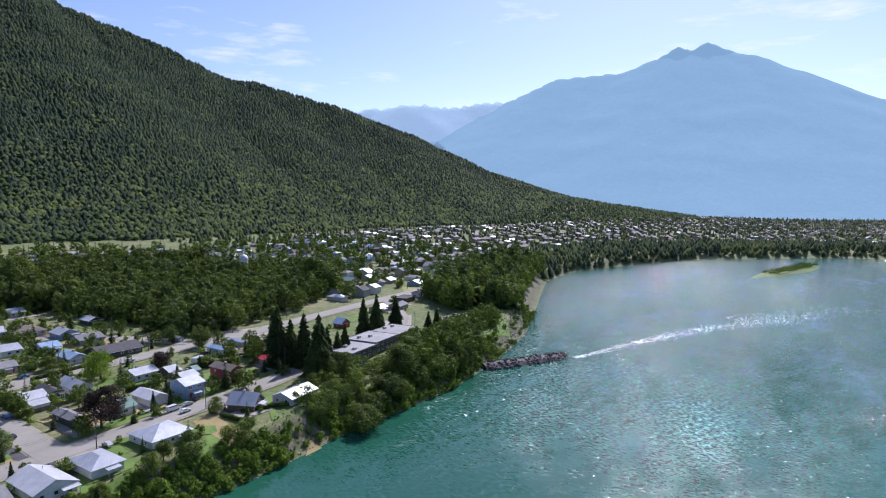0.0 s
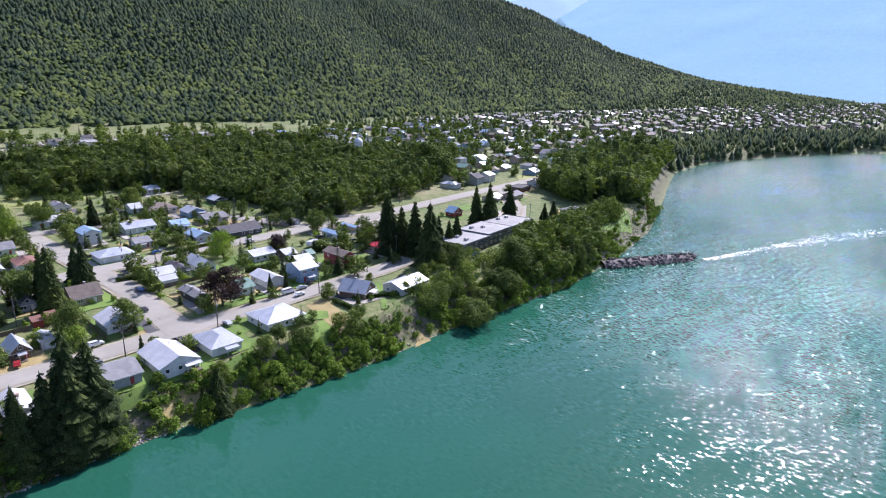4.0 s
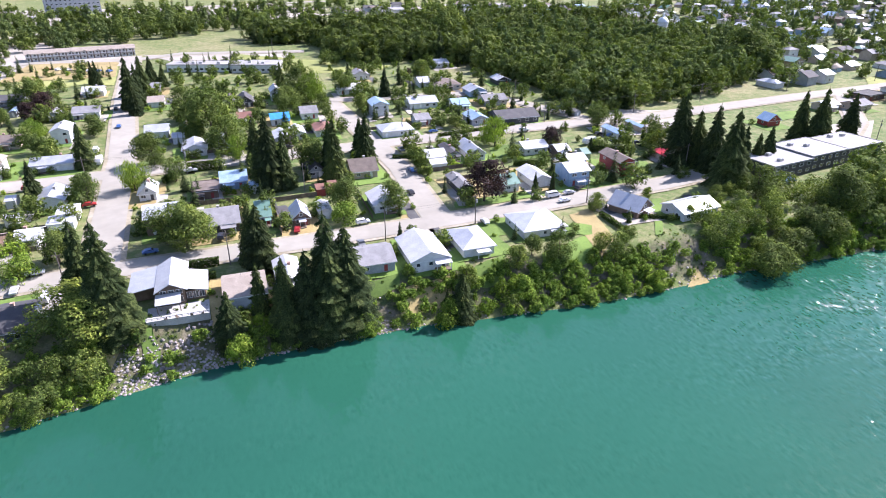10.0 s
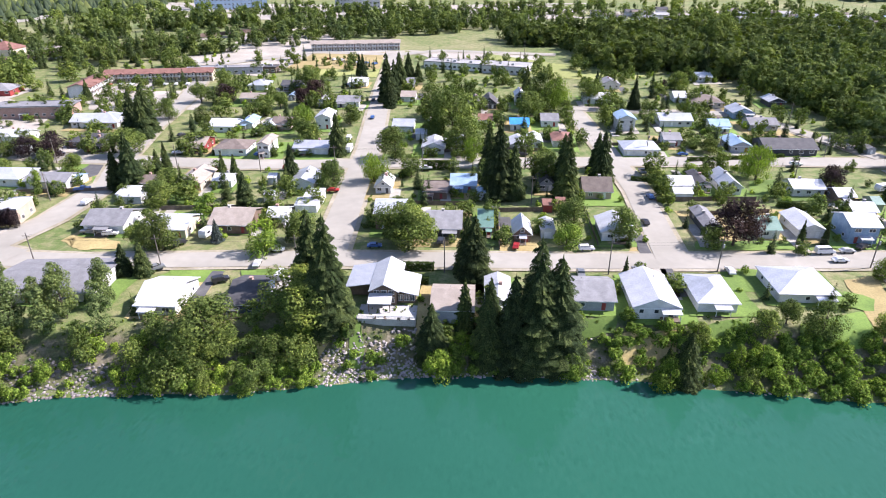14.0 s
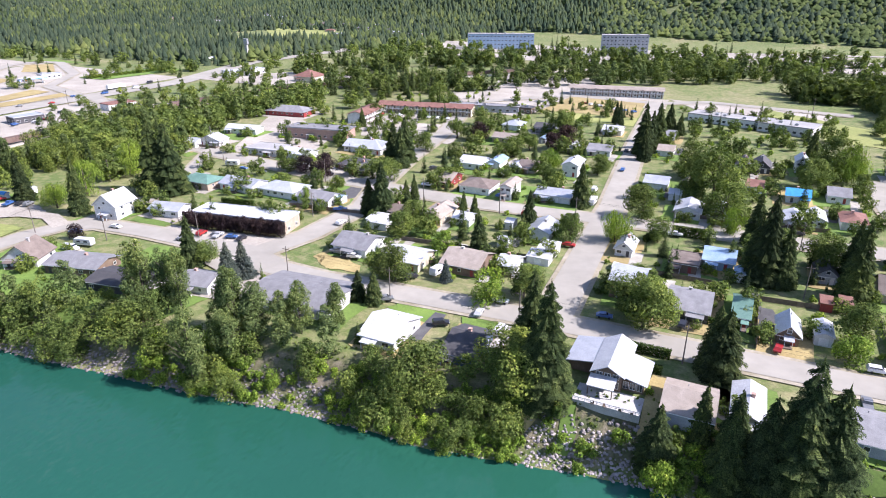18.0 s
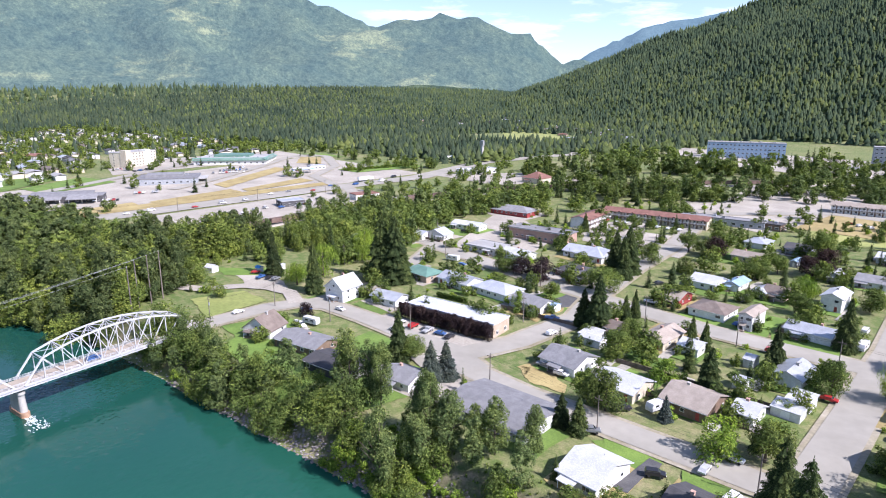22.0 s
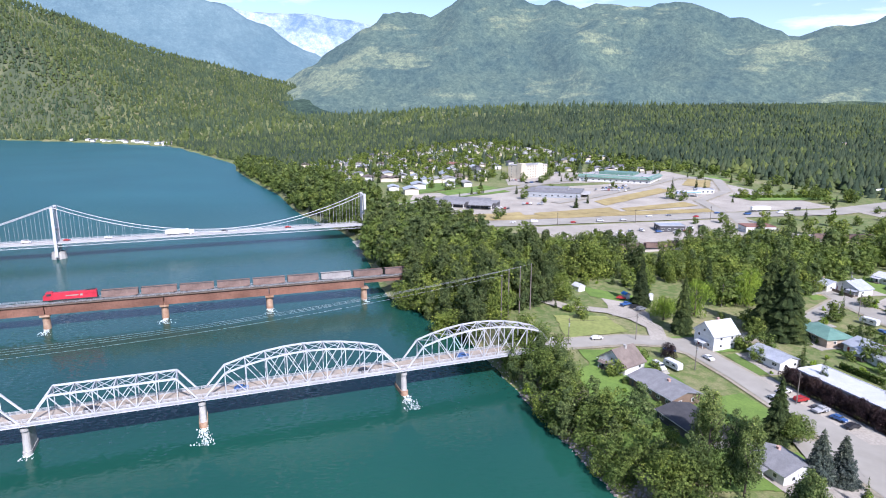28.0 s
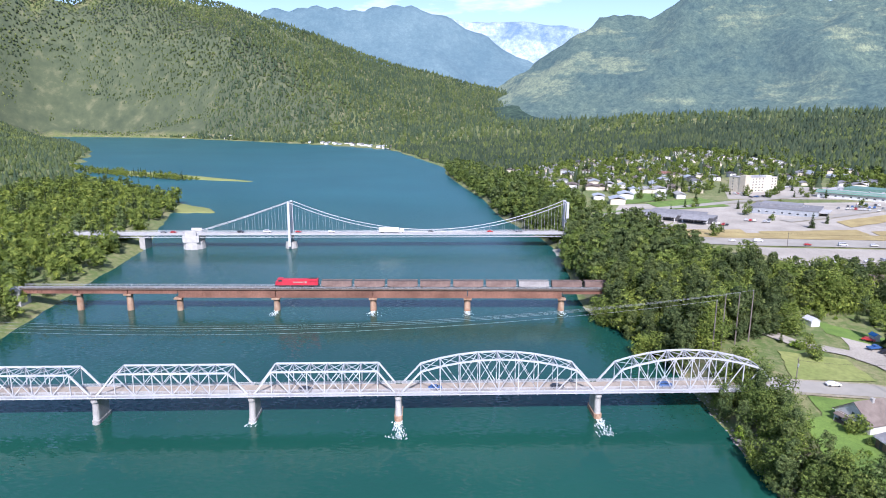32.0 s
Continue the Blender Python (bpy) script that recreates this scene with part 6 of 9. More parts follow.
thicket("track_wood", scatter(-415, 55, -340, 220, 8.0, 41, lambda x, y, r: inside(GROVE2, x, y) & (r < np.where((x > -374) & (y > 128), 0.12, 0.7))), {"leaf": 0.5, "poplar": 0.2, "needle": 0.1, "shrub": 0.2}, 6, 11, "leafy trees beside the railway", 41)
# upstream shore strip and the opposite bank
UP = lambda x, y, r: (river_distance(x, y) > 3) & (river_distance(x, y) < 55) & (x < -500) & (y > -260)
thicket("bank_wood", scatter(-1150, -260, -495, 60, 8.5, 11, UP), {"leaf": 0.5, "poplar": 0.2, "needle": 0.3}, 11, 20, "wooded shore upstream", 11, fine=0)
OPP = lambda x, y, r: (river_distance(x, y) > 5) & (y < -180) & (x + y * 0.6 > -1250) & (y > -900) & ((x < -235) | (y < -215)) & ~((x > -520) & (x < -425) & (y > -330) & (river_distance(x, y) < 14))
thicket("opposite_wood", scatter(-900, -620, -150, -190, 12.5, 12, OPP), {"leaf": 0.6, "needle": 0.3, "poplar": 0.1}, 9, 17, "mixed green wood on the opposite bank", 12, fine=0)
wood("opposite_wood", scatter(-2300, -2300, -300, -600, 17, 13, lambda x, y, r: (river_distance(x, y) > 8) & (x > -2400) & (y < -600) & (x - y * 1.1 > -600) & (x < -300)), "distant wood on the opposite bank", 0.4, 13, 11, 18)

# hillside forest
def on_hill(x, y, r):
    h = ridge(x, y, HILL, 1230)
    return (h > 3) & (r < 0.93) & (y < 60 + 1.1 * np.interp(x, [p[0] for p in HILL], [p[1] for p in HILL]) + 20) & ~((np.hypot((x + 105) / 70, (y - 1290) / 130) < 1) & (r < 0.45))


wood("hill_forest", scatter(-1800, 780, -250, 2350, 7.8, 20, on_hill), "dark conifer forest covering the near shoulder of the hill", lambda s: 0.55 + 0.38 * smooth(60, 250, height(s[:, 0], s[:, 1])), 20, 11, 21)
wood("hill_forest", scatter(-250, 780, 2250, 2350, 7.8, 24, on_hill), "even dark forest covering the long hillside", lambda s: 0.4 + 0.5 * smooth(60, 250, height(s[:, 0], s[:, 1])), 24, 9, 14, 2.0)

wood("hill_forest", scatter(1300, 300, 3000, 2200, 12, 25, lambda x, y, r: (ridge(x, y, HILL, 1230) > 3) & ((x > 2245) | (y < 785) | ~on_hill(x, y, r * 0))), "forest at the foot of the long hillside", 0.5, 25, 9, 15, 1.6)


SUBURB = [(-560, 20), (-540, 480), (-760, 510), (-950, 500), (-1230, 430), (-1420, 380), (-1430, 290), (-1230, 60), (-1080, -60), (-800, -60)]


def valley(x, y, r):
    d = river_distance(x, y)
    open_land = ((x > -760) & (y < 505)) | ((x > -480) & (y < 700)) | (np.hypot((x + 700) / 120, (y - 860) / 125) < 1)
    houses_patch = inside(SUBURB, x, y) & (r < 0.955)
    street = (x > -1050) & (x < -450) & (y > 900) & (r < 0.35)
    return (d > 6) & ~open_land & ~houses_patch & ~street & (y > -3000) & (x - 0.55 * y > -3900) & (y > 0.62 * (x + 420) - 30)


wood("valley_forest", scatter(-1900, -600, -420, 1700, 9.8, 21, lambda x, y, r: valley(x, y, r) & (ridge(x, y, HILL, 1230) < 3)), "conifer forest across the valley floor", lambda s: 0.42 + 0.42 * smooth(0.38, 0.58, fbm(s[:, 0] / 160, s[:, 1] / 160, 3)), 21, 8, 20, 1.1)


def wooded(x, y):
    """Distance from the water, with the housing on the upstream shore kept open."""
    return river_distance(x, y) - 70 * (np.hypot(x + 2000, y + 660) < 230)


wood("valley_forest", scatter(-3700, -1500, -1900, 2600, 21, 22, lambda x, y, r: (wooded(x, y) > 10) & (np.hypot(x, y) < 3800)), "far conifer forest across the valley floor", lambda s: 0.4 + 0.45 * smooth(0.38, 0.58, fbm(s[:, 0] / 260, s[:, 1] / 260, 4)), 22, 14, 30)
wood("west_hill_forest", scatter(-3900, -3600, -1500, 400, 15.5, 23, lambda x, y, r: (wooded(x, y) > 10) & (ridge(x, y, WEST_HILL, 1750) > 10) & (np.hypot(x, y) < 4700) & (r < 1.2 - 0.5 * smooth(0.5, 0.64, fbm(x / 330, y / 330, 8)) * smooth(120, 420, ridge(x, y, WEST_HILL, 1750)))), "mixed forest on the western slope", lambda s: 0.12 + 0.45 * smooth(0.42, 0.6, fbm(s[:, 0] / 300, s[:, 1] / 300, 6)), 23, 8, 17, 1.35)
wood("west_hill_forest", scatter(-3900, -3600, -1500, -1480, 16, 26, lambda x, y, r: (wooded(x, y) > 10) & (ridge(x, y, WEST_HILL, 1750) > 10) & (np.hypot(x, y) < 4700)), "young mixed forest on the western slope", 0.35, 26, 8, 17, 1.35)
# trees among the far houses
TOWN2 = lambda x, y, r: (river_distance(x, y) > 12) & (ridge(x, y, HILL, 1230) < 20) & ~inside(RAVINE, x, y) & ~inside(BEHIND, x, y)
thicket("town_trees", scatter(270, 300, 760, 760, 21, 30, lambda x, y, r: TOWN2(x, y, r) & (r < 0.8)), {"leaf": 0.6, "needle": 0.4}, 8, 16, "garden trees among the far houses", 30, fine=0)
wood("town_trees", scatter(560, -900, 3600, 1900, 17, 31, lambda x, y, r: TOWN2(x, y, r) & (x + y * 0.3 > 560) & (r < 0.7)), "trees among the distant houses", 0.5, 31, 7, 14, 1.15)
wood("far_shore_trees", scatter(600, -500, 1700, 330, 9, 32, lambda x, y, r: (river_distance(x, y) > 3) & (river_distance(x, y) < 150)), "dark trees along the far shore", 0.4, 32, 9, 17, 1.15)
SHOPS = [(-600, 90), (-690, 190), (-800, 230), (-800, 320), (-760, 470), (-480, 470), (-480, 90)]
thicket("town_trees", scatter(-1420, -80, -560, 500, 14.5, 33, lambda x, y, r: (river_distance(x, y) > 30) & (r < 0.62) & ((x < -720) | (y < 70)) & ~inside(SHOPS, x, y)), {"leaf": 0.55, "needle": 0.45}, 7, 14, "trees among the houses upstream", 33, fine=0)

# bushes on the bank below the houses
BANK_RNG = random.Random(3)
SX, SY = [p[0] for p in TOWN_SHORE[::-1]], [p[1] for p in TOWN_SHORE[::-1]]


def bank_cover(x):
    """How densely the bank is grown over, along the shore."""
    return float(np.interp(x, [-140, -112, -104, -82, -76, -36, -32, -10, -6, 0, 20, 26, 34, 52, 56, 70, 78, 112, 120, 132, 140, 240, 285, 294, 360, 415], [0.5, 0.8, 0.35, 0.4, 1, 1, 0.1, 0.12, 0.9, 0.6, 0.75, 0.5, 0.7, 0.75, 0.6, 0.75, 1, 1, 0.12, 0.15, 0.9, 0.75, 0.6, 0.1, 0.15, 0.5]))


def bank_spots(step, low, high, cover=1.0):
    spots, x = [], -138.0
    while x < 415:
        for off in np.arange(low, high, step):
            if BANK_RNG.random() < bank_cover(x) * cover:
                xx = x + BANK_RNG.uniform(-0.5, 0.5) * step
                spots.append((xx, float(np.interp(xx, SX, SY)) + off + BANK_RNG.uniform(-0.4, 0.4) * step))
        x += step
    return np.array(spots)


BANK = bank_spots(2.5, 1.0, 13.5)
thicket("bank_thicket", BANK[BANK[:, 0] < -34], {"shrub": 0.9, "leaf": 0.1}, 4.5, 9.5, "dense bright green bushes below the houses", 92, 0.05, fine=2)
thicket("bank_thicket", BANK[BANK[:, 0] >= -34], {"shrub": 0.97, "leaf": 0.03}, 4.8, 10.0, "dense bright green bushes covering the river bank", 90, 0.05, fine=2)
for bx, by in bank_spots(8.0, 2.5, 13.0, 0.65):
    if bx > 262:
        continue
    tree("shrub", bx, by, BANK_RNG.uniform(2.8, 4.6) * (1.25 if bx < -34 else 1), BANK_RNG.uniform(0.75, 1.0), label="tall bright green bush on the river bank")
for bx, by, h in ((-8, 121.5, 8), (24, 123, 6), (46, 120.5, 7.5), (57, 122.5, 4.5), (63, 126, 5), (2, 126, 5), (86, 121, 5.5), (100, 120, 6), (111, 119, 5.5)):
    tree("shrub", bx, by, h, 0.8, label="large rounded bright green bush at the waterside")
# rough grass on the open parts of the slope
thicket("bank_weeds", np.array([p for p in bank_spots(2.0, 1.0, 18.0, 9.0) if BANK_RNG.random() > 0.72 * bank_cover(p[0])]), {"shrub": 1}, 0.8, 2.2, "low weeds and tufts on the bank", 91, 0.05, fine=0)
EDGE = [(136, 129), (142, 140), (158, 146), (186, 150), (200, 146), (204, 122), (170, 124)]
thicket("bank_wood", scatter(130, 118, 210, 152, 6.0, 42, lambda x, y, r: inside(EDGE, x, y) & (r < 0.85)), {"leaf": 0.75, "shrub": 0.25}, 6.5, 11, "rounded leafy trees above the bank", 42, fine=2)
for x, y, h in ((144, 147, 5.5), (138, 142, 5.0), (157, 151, 6.5), (166, 155, 5.5), (108, 133, 6.0), (98, 131, 6.5), (70, 131, 7.5), (54, 130, 6.5)):
    tree("broadleaf", x, y, h)


# ---- bridges ----
def truss_span(parent, s0, s1, z, top, panels, half, curved):
    """Two truss planes with portals and top bracing between s0 and s1 along the bridge."""
    xs = [s0 + (s1 - s0) * k / panels for k in range(panels + 1)]

    def crown(k):
        if not curved:
            return top
        u = (k - panels / 2) / (panels / 2 - 1)
        return z + (top - z) * (1 - 0.36 * u * u)
    span = part("truss_span", Build().box(s0, -half + 0.3, z - 1.1, s1, -half + 0.7, z - 0.35).box(s0, half - 0.7, z - 1.1, s1, half - 0.3, z - 0.35).mesh("stringer", STEELWHITE), parent,
                "white painted steel truss span with " + ("an arched" if curved else "a level") + " top chord")
    for side in (-half, half):
        b = Build()
        b.beam((s0, side, z), (s1, side, z), 0.4, 0.5)
        pts = [(xs[0], side, z)] + [(xs[k], side, crown(k)) for k in range(1, panels)] + [(xs[-1], side, z)]
        for p, q in zip(pts, pts[1:]):
            b.beam(p, q, 0.5, 0.5)
        part("chord", b.mesh("chord", STEELWHITE), span)
        for k in range(1, panels):
            part("vertical", Build().beam((xs[k], side, z + 0.25), (xs[k], side, crown(k) - 0.25), 0.28).mesh("vertical", STEELWHITE), span)
        def brace(a, c, w):
            part("diagonal", Build().beam(a, c, w).mesh("diagonal", STEELWHITE), span)
        for k in range(1, panels - 1):
            mid = panels / 2
            down = ((xs[k], side, crown(k)), (xs[k + 1], side, z))
            rise = ((xs[k], side, z), (xs[k + 1], side, crown(k + 1)))
            brace(*(down if k + 0.5 < mid else rise), 0.24)
            if abs(k + 0.5 - mid) < 2.1:
                brace(*(rise if k + 0.5 < mid else down), 0.18)
    t = Build()
    for k in range(1, panels):
        t.beam((xs[k], -half, crown(k)), (xs[k], half, crown(k)), 0.28)
        t.beam((xs[k], -half, crown(k) - 1.1), (xs[k], half, crown(k) - 1.1), 0.16)
        if k < panels - 1:
            t.beam((xs[k], -half, crown(k)), (xs[k + 1], half, crown(k + 1)), 0.16).beam((xs[k], half, crown(k)), (xs[k + 1], -half, crown(k + 1)), 0.16)
    part("top_bracing", t.mesh("top_bracing", STEELWHITE), span)
    f = Build()
    for x in xs:
        f.box(x - 0.2, -half - 0.5, z - 1.2, x + 0.2, half + 0.5, z - 0.4)
    part("floor_beams", f.mesh("floor_beams", STEELWHITE), span)
    return span


def railing(b, s0, s1, y, z, h=1.1, step=2.5):
    for zz in (0.45, 0.8, h):
        b.box(s0, y - 0.05, z + zz - 0.06, s1, y + 0.05, z + zz + 0.04)
    s = s0
    while s <= s1:
        b.box(s - 0.06, y - 0.06, z, s + 0.06, y + 0.06, z + h)
        s += step


def river_pier(parent, s, half, z, mat, foot=None, length=4.0, thick=2.2):
    """A round-nosed pier standing in the river."""
    b = Build()
    n = 8
    ring = [(thick / 2 * math.cos(math.pi * k / (n - 1)) + s, half + length * 0 + thick / 2 * math.sin(math.pi * k / (n - 1))) for k in range(n)]
    ring += [(s - thick / 2 * math.cos(math.pi * k / (n - 1)), -half - thick / 2 * math.sin(math.pi * k / (n - 1))) for k in range(n)]
    m = len(ring)
    levels = [(-5, 1.12), (1.2, 1.1), (1.25, 1.0), (z - 1.0, 0.86), (z - 0.95, 1.02), (z, 1.02)]
    V = [(s + (x - s) * g, y * g, zz) for zz, g in levels for x, y in ring]
    F2 = [(i * m + k, i * m + (k + 1) % m, (i + 1) * m + (k + 1) % m, (i + 1) * m + k) for i in range(len(levels) - 1) for k in range(m)]
    F2 += [tuple(range((len(levels) - 1) * m, len(levels) * m))]
    p = part("pier", b.add(V, F2).mesh("pier", mat), parent)
    if foot:
        V = [(s + (x - s) * 1.2, y * 1.16, zz) for zz in (-4, 1.6) for x, y in ring]
        F2 = [(k, (k + 1) % m, m + (k + 1) % m, m + k) for k in range(m)] + [tuple(range(m, 2 * m))]
        part("pier_footing", mesh_from("pier_footing", V, F2, foot), p, "rust stained footing")
    return p


truss = thing("truss_bridge", -212.9, -12.3, 0, 101.25, "white steel through truss bridge on concrete piers over the river", "bridge")
DECK = 9.6
for s0, s1, top, n, curved in ((-194, -147, 16.6, 8, False), (-145, -97.5, 16.6, 8, False), (-95.5, -48, 16.8, 8, False), (-46, -1, 17.0, 8, False), (1, 64, 20.6, 10, True), (66.5, 124, 20.6, 10, True)):
    truss_span(truss, s0, s1, DECK, top, n, 3.6, curved)
part("deck", Build().box(-230, -3.3, DECK - 0.4, 128, 3.3, DECK).mesh("deck", DECKPINK), truss, "reddish plank roadway")
for side in (-1, 1):
    b = Build()
    railing(b, -230, 128, side * 3.1, DECK)
    part("railing", b.mesh("railing", STEELWHITE), truss)
walkway = Build().box(-230, -5.2, DECK - 0.35, 128, -4.0, DECK - 0.1)
railing(walkway, -230, 128, -5.1, DECK - 0.1)
part("walkway", walkway.mesh("walkway", STEELWHITE), truss)
for s in (-146, -96.5, -47, 0, 65.2):
    river_pier(truss, s, 3.2, DECK - 1.3, CONCRETE, RUSTPIER if s >= 0 else None)
part("abutment", Build().box(122, -5.5, 0, 132, 5.5, DECK - 0.45).mesh("abutment", CONCRETE), truss)
part("abutment", Build().box(-240, -5.5, 0, -226, 5.5, DECK - 0.45).mesh("abutment", CONCRETE), truss)

rail = thing("railway_bridge", -305.4, -148.3, 0, 99.65, "rusty steel plate girder railway bridge on round piers", "bridge")
RAILZ = 12.2
for s0, s1, depth in ((-79, -50.5, 2.2), (-50.5, -25.2, 2.2), (-25.2, 0, 2.2), (0, 49.2, 4.2), (49.2, 98.2, 4.2), (98.2, 146.1, 4.2), (146.1, 193.9, 4.2), (193.9, 214, 2.0)):
    for y in (-1.6, 1.6):
        g = Build().box(s0 + 0.2, y - 0.12, RAILZ - 0.9 - depth, s1 - 0.2, y + 0.12, RAILZ - 0.9)
        g.box(s0 + 0.2, y - 0.4, RAILZ - 1.0 - depth, s1 - 0.2, y + 0.4, RAILZ - 0.9 - depth)
        k = s0 + 1
        while k < s1:
            g.box(k - 0.06, y - 0.3, RAILZ - 0.95 - depth, k + 0.06, y + 0.3, RAILZ - 0.9)
            k += 1.9
        part("girder", g.mesh("girder", STEELRUST), rail)
part("deck", Build().box(-79, -2.6, RAILZ - 0.88, 214, 2.6, RAILZ - 0.45).mesh("deck", WOOD), rail, "dark timber track deck")
ties = Build()
for k in range(0, 586, 2):
    ties.box(-79 + k * 0.5, -1.4, RAILZ - 0.446, -78.7 + k * 0.5, 1.4, RAILZ - 0.28)
part("sleeper_deck", ties.mesh("sleeper_deck", WOOD), rail)
for y in (-0.75, 0.75):
    part("rail", Build().box(-79, y - 0.06, RAILZ - 0.27, 214, y + 0.06, RAILZ - 0.1).mesh("rail", METALGREY), rail)
for y in (-2.5, 2.5):
    b = Build()
    railing(b, -79, 214, y, RAILZ - 0.45, 1.1, 3.0)
    part("railing", b.mesh("railing", METALGREY), rail)
for s in (-50.5, -25.2, 0, 49.2, 98.2, 146.1, 193.9):
    zt = RAILZ - 1.1 - (2.2 if s < 0 else 4.2)
    pr = Build().tube([(s, 0, -5), (s, 0, zt - 0.8)], [1.75, 1.55], 14)
    p = part("pier", pr.mesh("pier", RUSTPIER), rail, "rust streaked round pier")
    part("pier_cap", Build().box(s - 2.0, -2.6, zt - 0.8, s + 2.0, 2.6, zt).mesh("pier_cap", RUSTPIER), p)
part("abutment", Build().box(-90, -4, 0, -78, 4, RAILZ - 1).mesh("abutment", CONCRETE), rail)

susp = thing("suspension_bridge", -461.6, -154.2, 0, 101.3, "white suspension bridge with a pale concrete deck", "bridge")
SD, STOP, S2 = 11.0, 35.0, 207.0
part("deck", Build().box(-175, -5.5, SD - 0.6, S2 + 40, 5.5, SD).mesh("deck", CONCRETE), susp, "pale concrete roadway")
for y in (-5.6, 5.6):
    g = Build().box(-175, y - 0.15, SD - 2.2, S2 + 10, y + 0.15, SD - 1.9).box(-175, y - 0.15, SD - 0.35, S2 + 10, y + 0.15, SD + 0.15)
    k = -175
    while k < S2:
        g.beam((k, y, SD - 2.0), (k + 2.5, y, SD - 0.4), 0.14).beam((k + 2.5, y, SD - 0.4), (k + 5, y, SD - 2.0), 0.14)
        k += 5
    part("stiffening_truss", g.mesh("stiffening_truss", STEELWHITE), susp)
    b = Build()
    railing(b, -175, S2 + 30, y, SD, 1.2, 3.0)
    part("railing", b.mesh("railing", STEELWHITE), susp)
for s in (0, S2):
    for y in (-6, 6):
        part("tower_leg", Build().beam((s, y * 1.05, 2), (s, y * 0.92, STOP), 1.8, 1.5, (0, 1, 0)).mesh("tower_leg", STEELWHITE), susp)
    for half, low, high in ((5.6, STOP - 2.2, STOP - 0.6), (5.8, SD + 8, SD + 9.2), (6, SD - 3, SD - 1.7)):
        part("tower_crossbeam", Build().box(s - 0.6, -half, low, s + 0.6, half, high).mesh("tower_crossbeam", STEELWHITE), susp)
    part("pier", Build().tube([(s, 0, -5), (s, 0, 4.5)], [5.2, 4.2], 12).mesh("pier", CONCRETE), susp)
part("anchor_pier", Build().tube([(-72, 0, -5), (-72, 0, 5.5)], [8.6, 7.6], 12).box(-78, -7.5, 5.5, -66, 7.5, SD - 0.6).box(-76, -7.4, SD - 0.6, -68, -5.9, SD + 3).box(-76, 5.9, SD - 0.6, -68, 7.4, SD + 3).mesh("anchor_pier", CONCRETE), susp)
part("pier", Build().box(-110, -6, -3, -106, 6, SD - 2.2).mesh("pier", CONCRETE), susp)


def cable_z(s):
    if s < 0:
        u = -s / 70
        return STOP + (SD + 1 - STOP) * u + 2.5 * (u * u - u)
    u = s / S2
    return STOP - 4 * (STOP - SD - 1.6) * u * (1 - u)


for y in (-5.6, 5.6):
    pts = [(s, y, cable_z(s)) for s in np.linspace(-70, S2, 90)]
    part("main_cable", Build().tube(pts, 0.22, 6).mesh("main_cable", STEELWHITE), susp)
    for k in range(-13, 42):
        s = k * 5.0
        if s and abs(s - S2) > 1 and cable_z(s) > SD + 1.5:
            part("hanger", Build().tube([(s, y, SD), (s, y, cable_z(s))], 0.06, 5).mesh("hanger", STEELWHITE), susp)


# ---- railway and train ----
def rail_pose(path, dist):
    for a, b in zip(path, path[1:]):
        L = math.hypot(b[0] - a[0], b[1] - a[1])
        if dist <= L:
            t = dist / L
            return a[0] + (b[0] - a[0]) * t, a[1] + (b[1] - a[1]) * t, math.degrees(math.atan2(b[1] - a[1], b[0] - a[0]))
        dist -= L
    return None


ca, sa = math.cos(radians(99.65)), math.sin(radians(99.65))
TRACK = [(-305.4 + ca * 49, -148.3 + sa * 49), (-341.3, 62.8), (-356.9, 118.3), (-369.5, 178.6), (-373.8, 248.7), (-370.6, 338.7), (-347.6, 418.1), (-310.2, 473.5), (-245, 560), (-150, 655), (-40, 695), (80, 735), (250, 790)]
v, f = [], []
L = 0
while True:
    p = rail_pose(TRACK, 172 + L)
    if p is None:
        break
    a = radians(p[2] + 90)
    for off, dz in ((-9, -6), (-3, 0), (3, 0), (9, -6)):
        v.append((p[0] + math.cos(a) * off, p[1] + math.sin(a) * off, RAILZ - 0.5 + dz + max(0, ground_z(p[0], p[1]) - 11)))
    L += 8
n = len(v) // 4
f = [(i * 4 + k, i * 4 + 4 + k, i * 4 + 5 + k, i * 4 + 1 + k) for i in range(n - 1) for k in range(3)]
tagged(new("railway_embankment", mesh_from("railway_embankment", v, [q[::-1] for q in f], GRAVEL)), "gravel railway embankment behind the trees", "embankment", kind="structure")

HOPPER = [worn("hopper_steel_" + n, d, l, 0.3, 0.75, fine=3) for n, d, l in (("brown", (0.13, 0.085, 0.07), (0.23, 0.16, 0.135)), ("grey", (0.3, 0.28, 0.27), (0.42, 0.4, 0.38)))]
COAL = worn("coal", (0.03, 0.03, 0.03), (0.06, 0.06, 0.06), 1.0, 0.9)


def wheel_set(b, x):
    for y in (-0.75, 0.75):
        for dx in (-0.9, 0.9):
            b.tube([(x + dx, y - 0.07, 0.42), (x + dx, y + 0.07, 0.42)], 0.46, 10)
    return b.box(x - 1.5, -1.1, 0.35, x + 1.5, -0.95, 0.75).box(x - 1.5, 0.95, 0.35, x + 1.5, 1.1, 0.75)


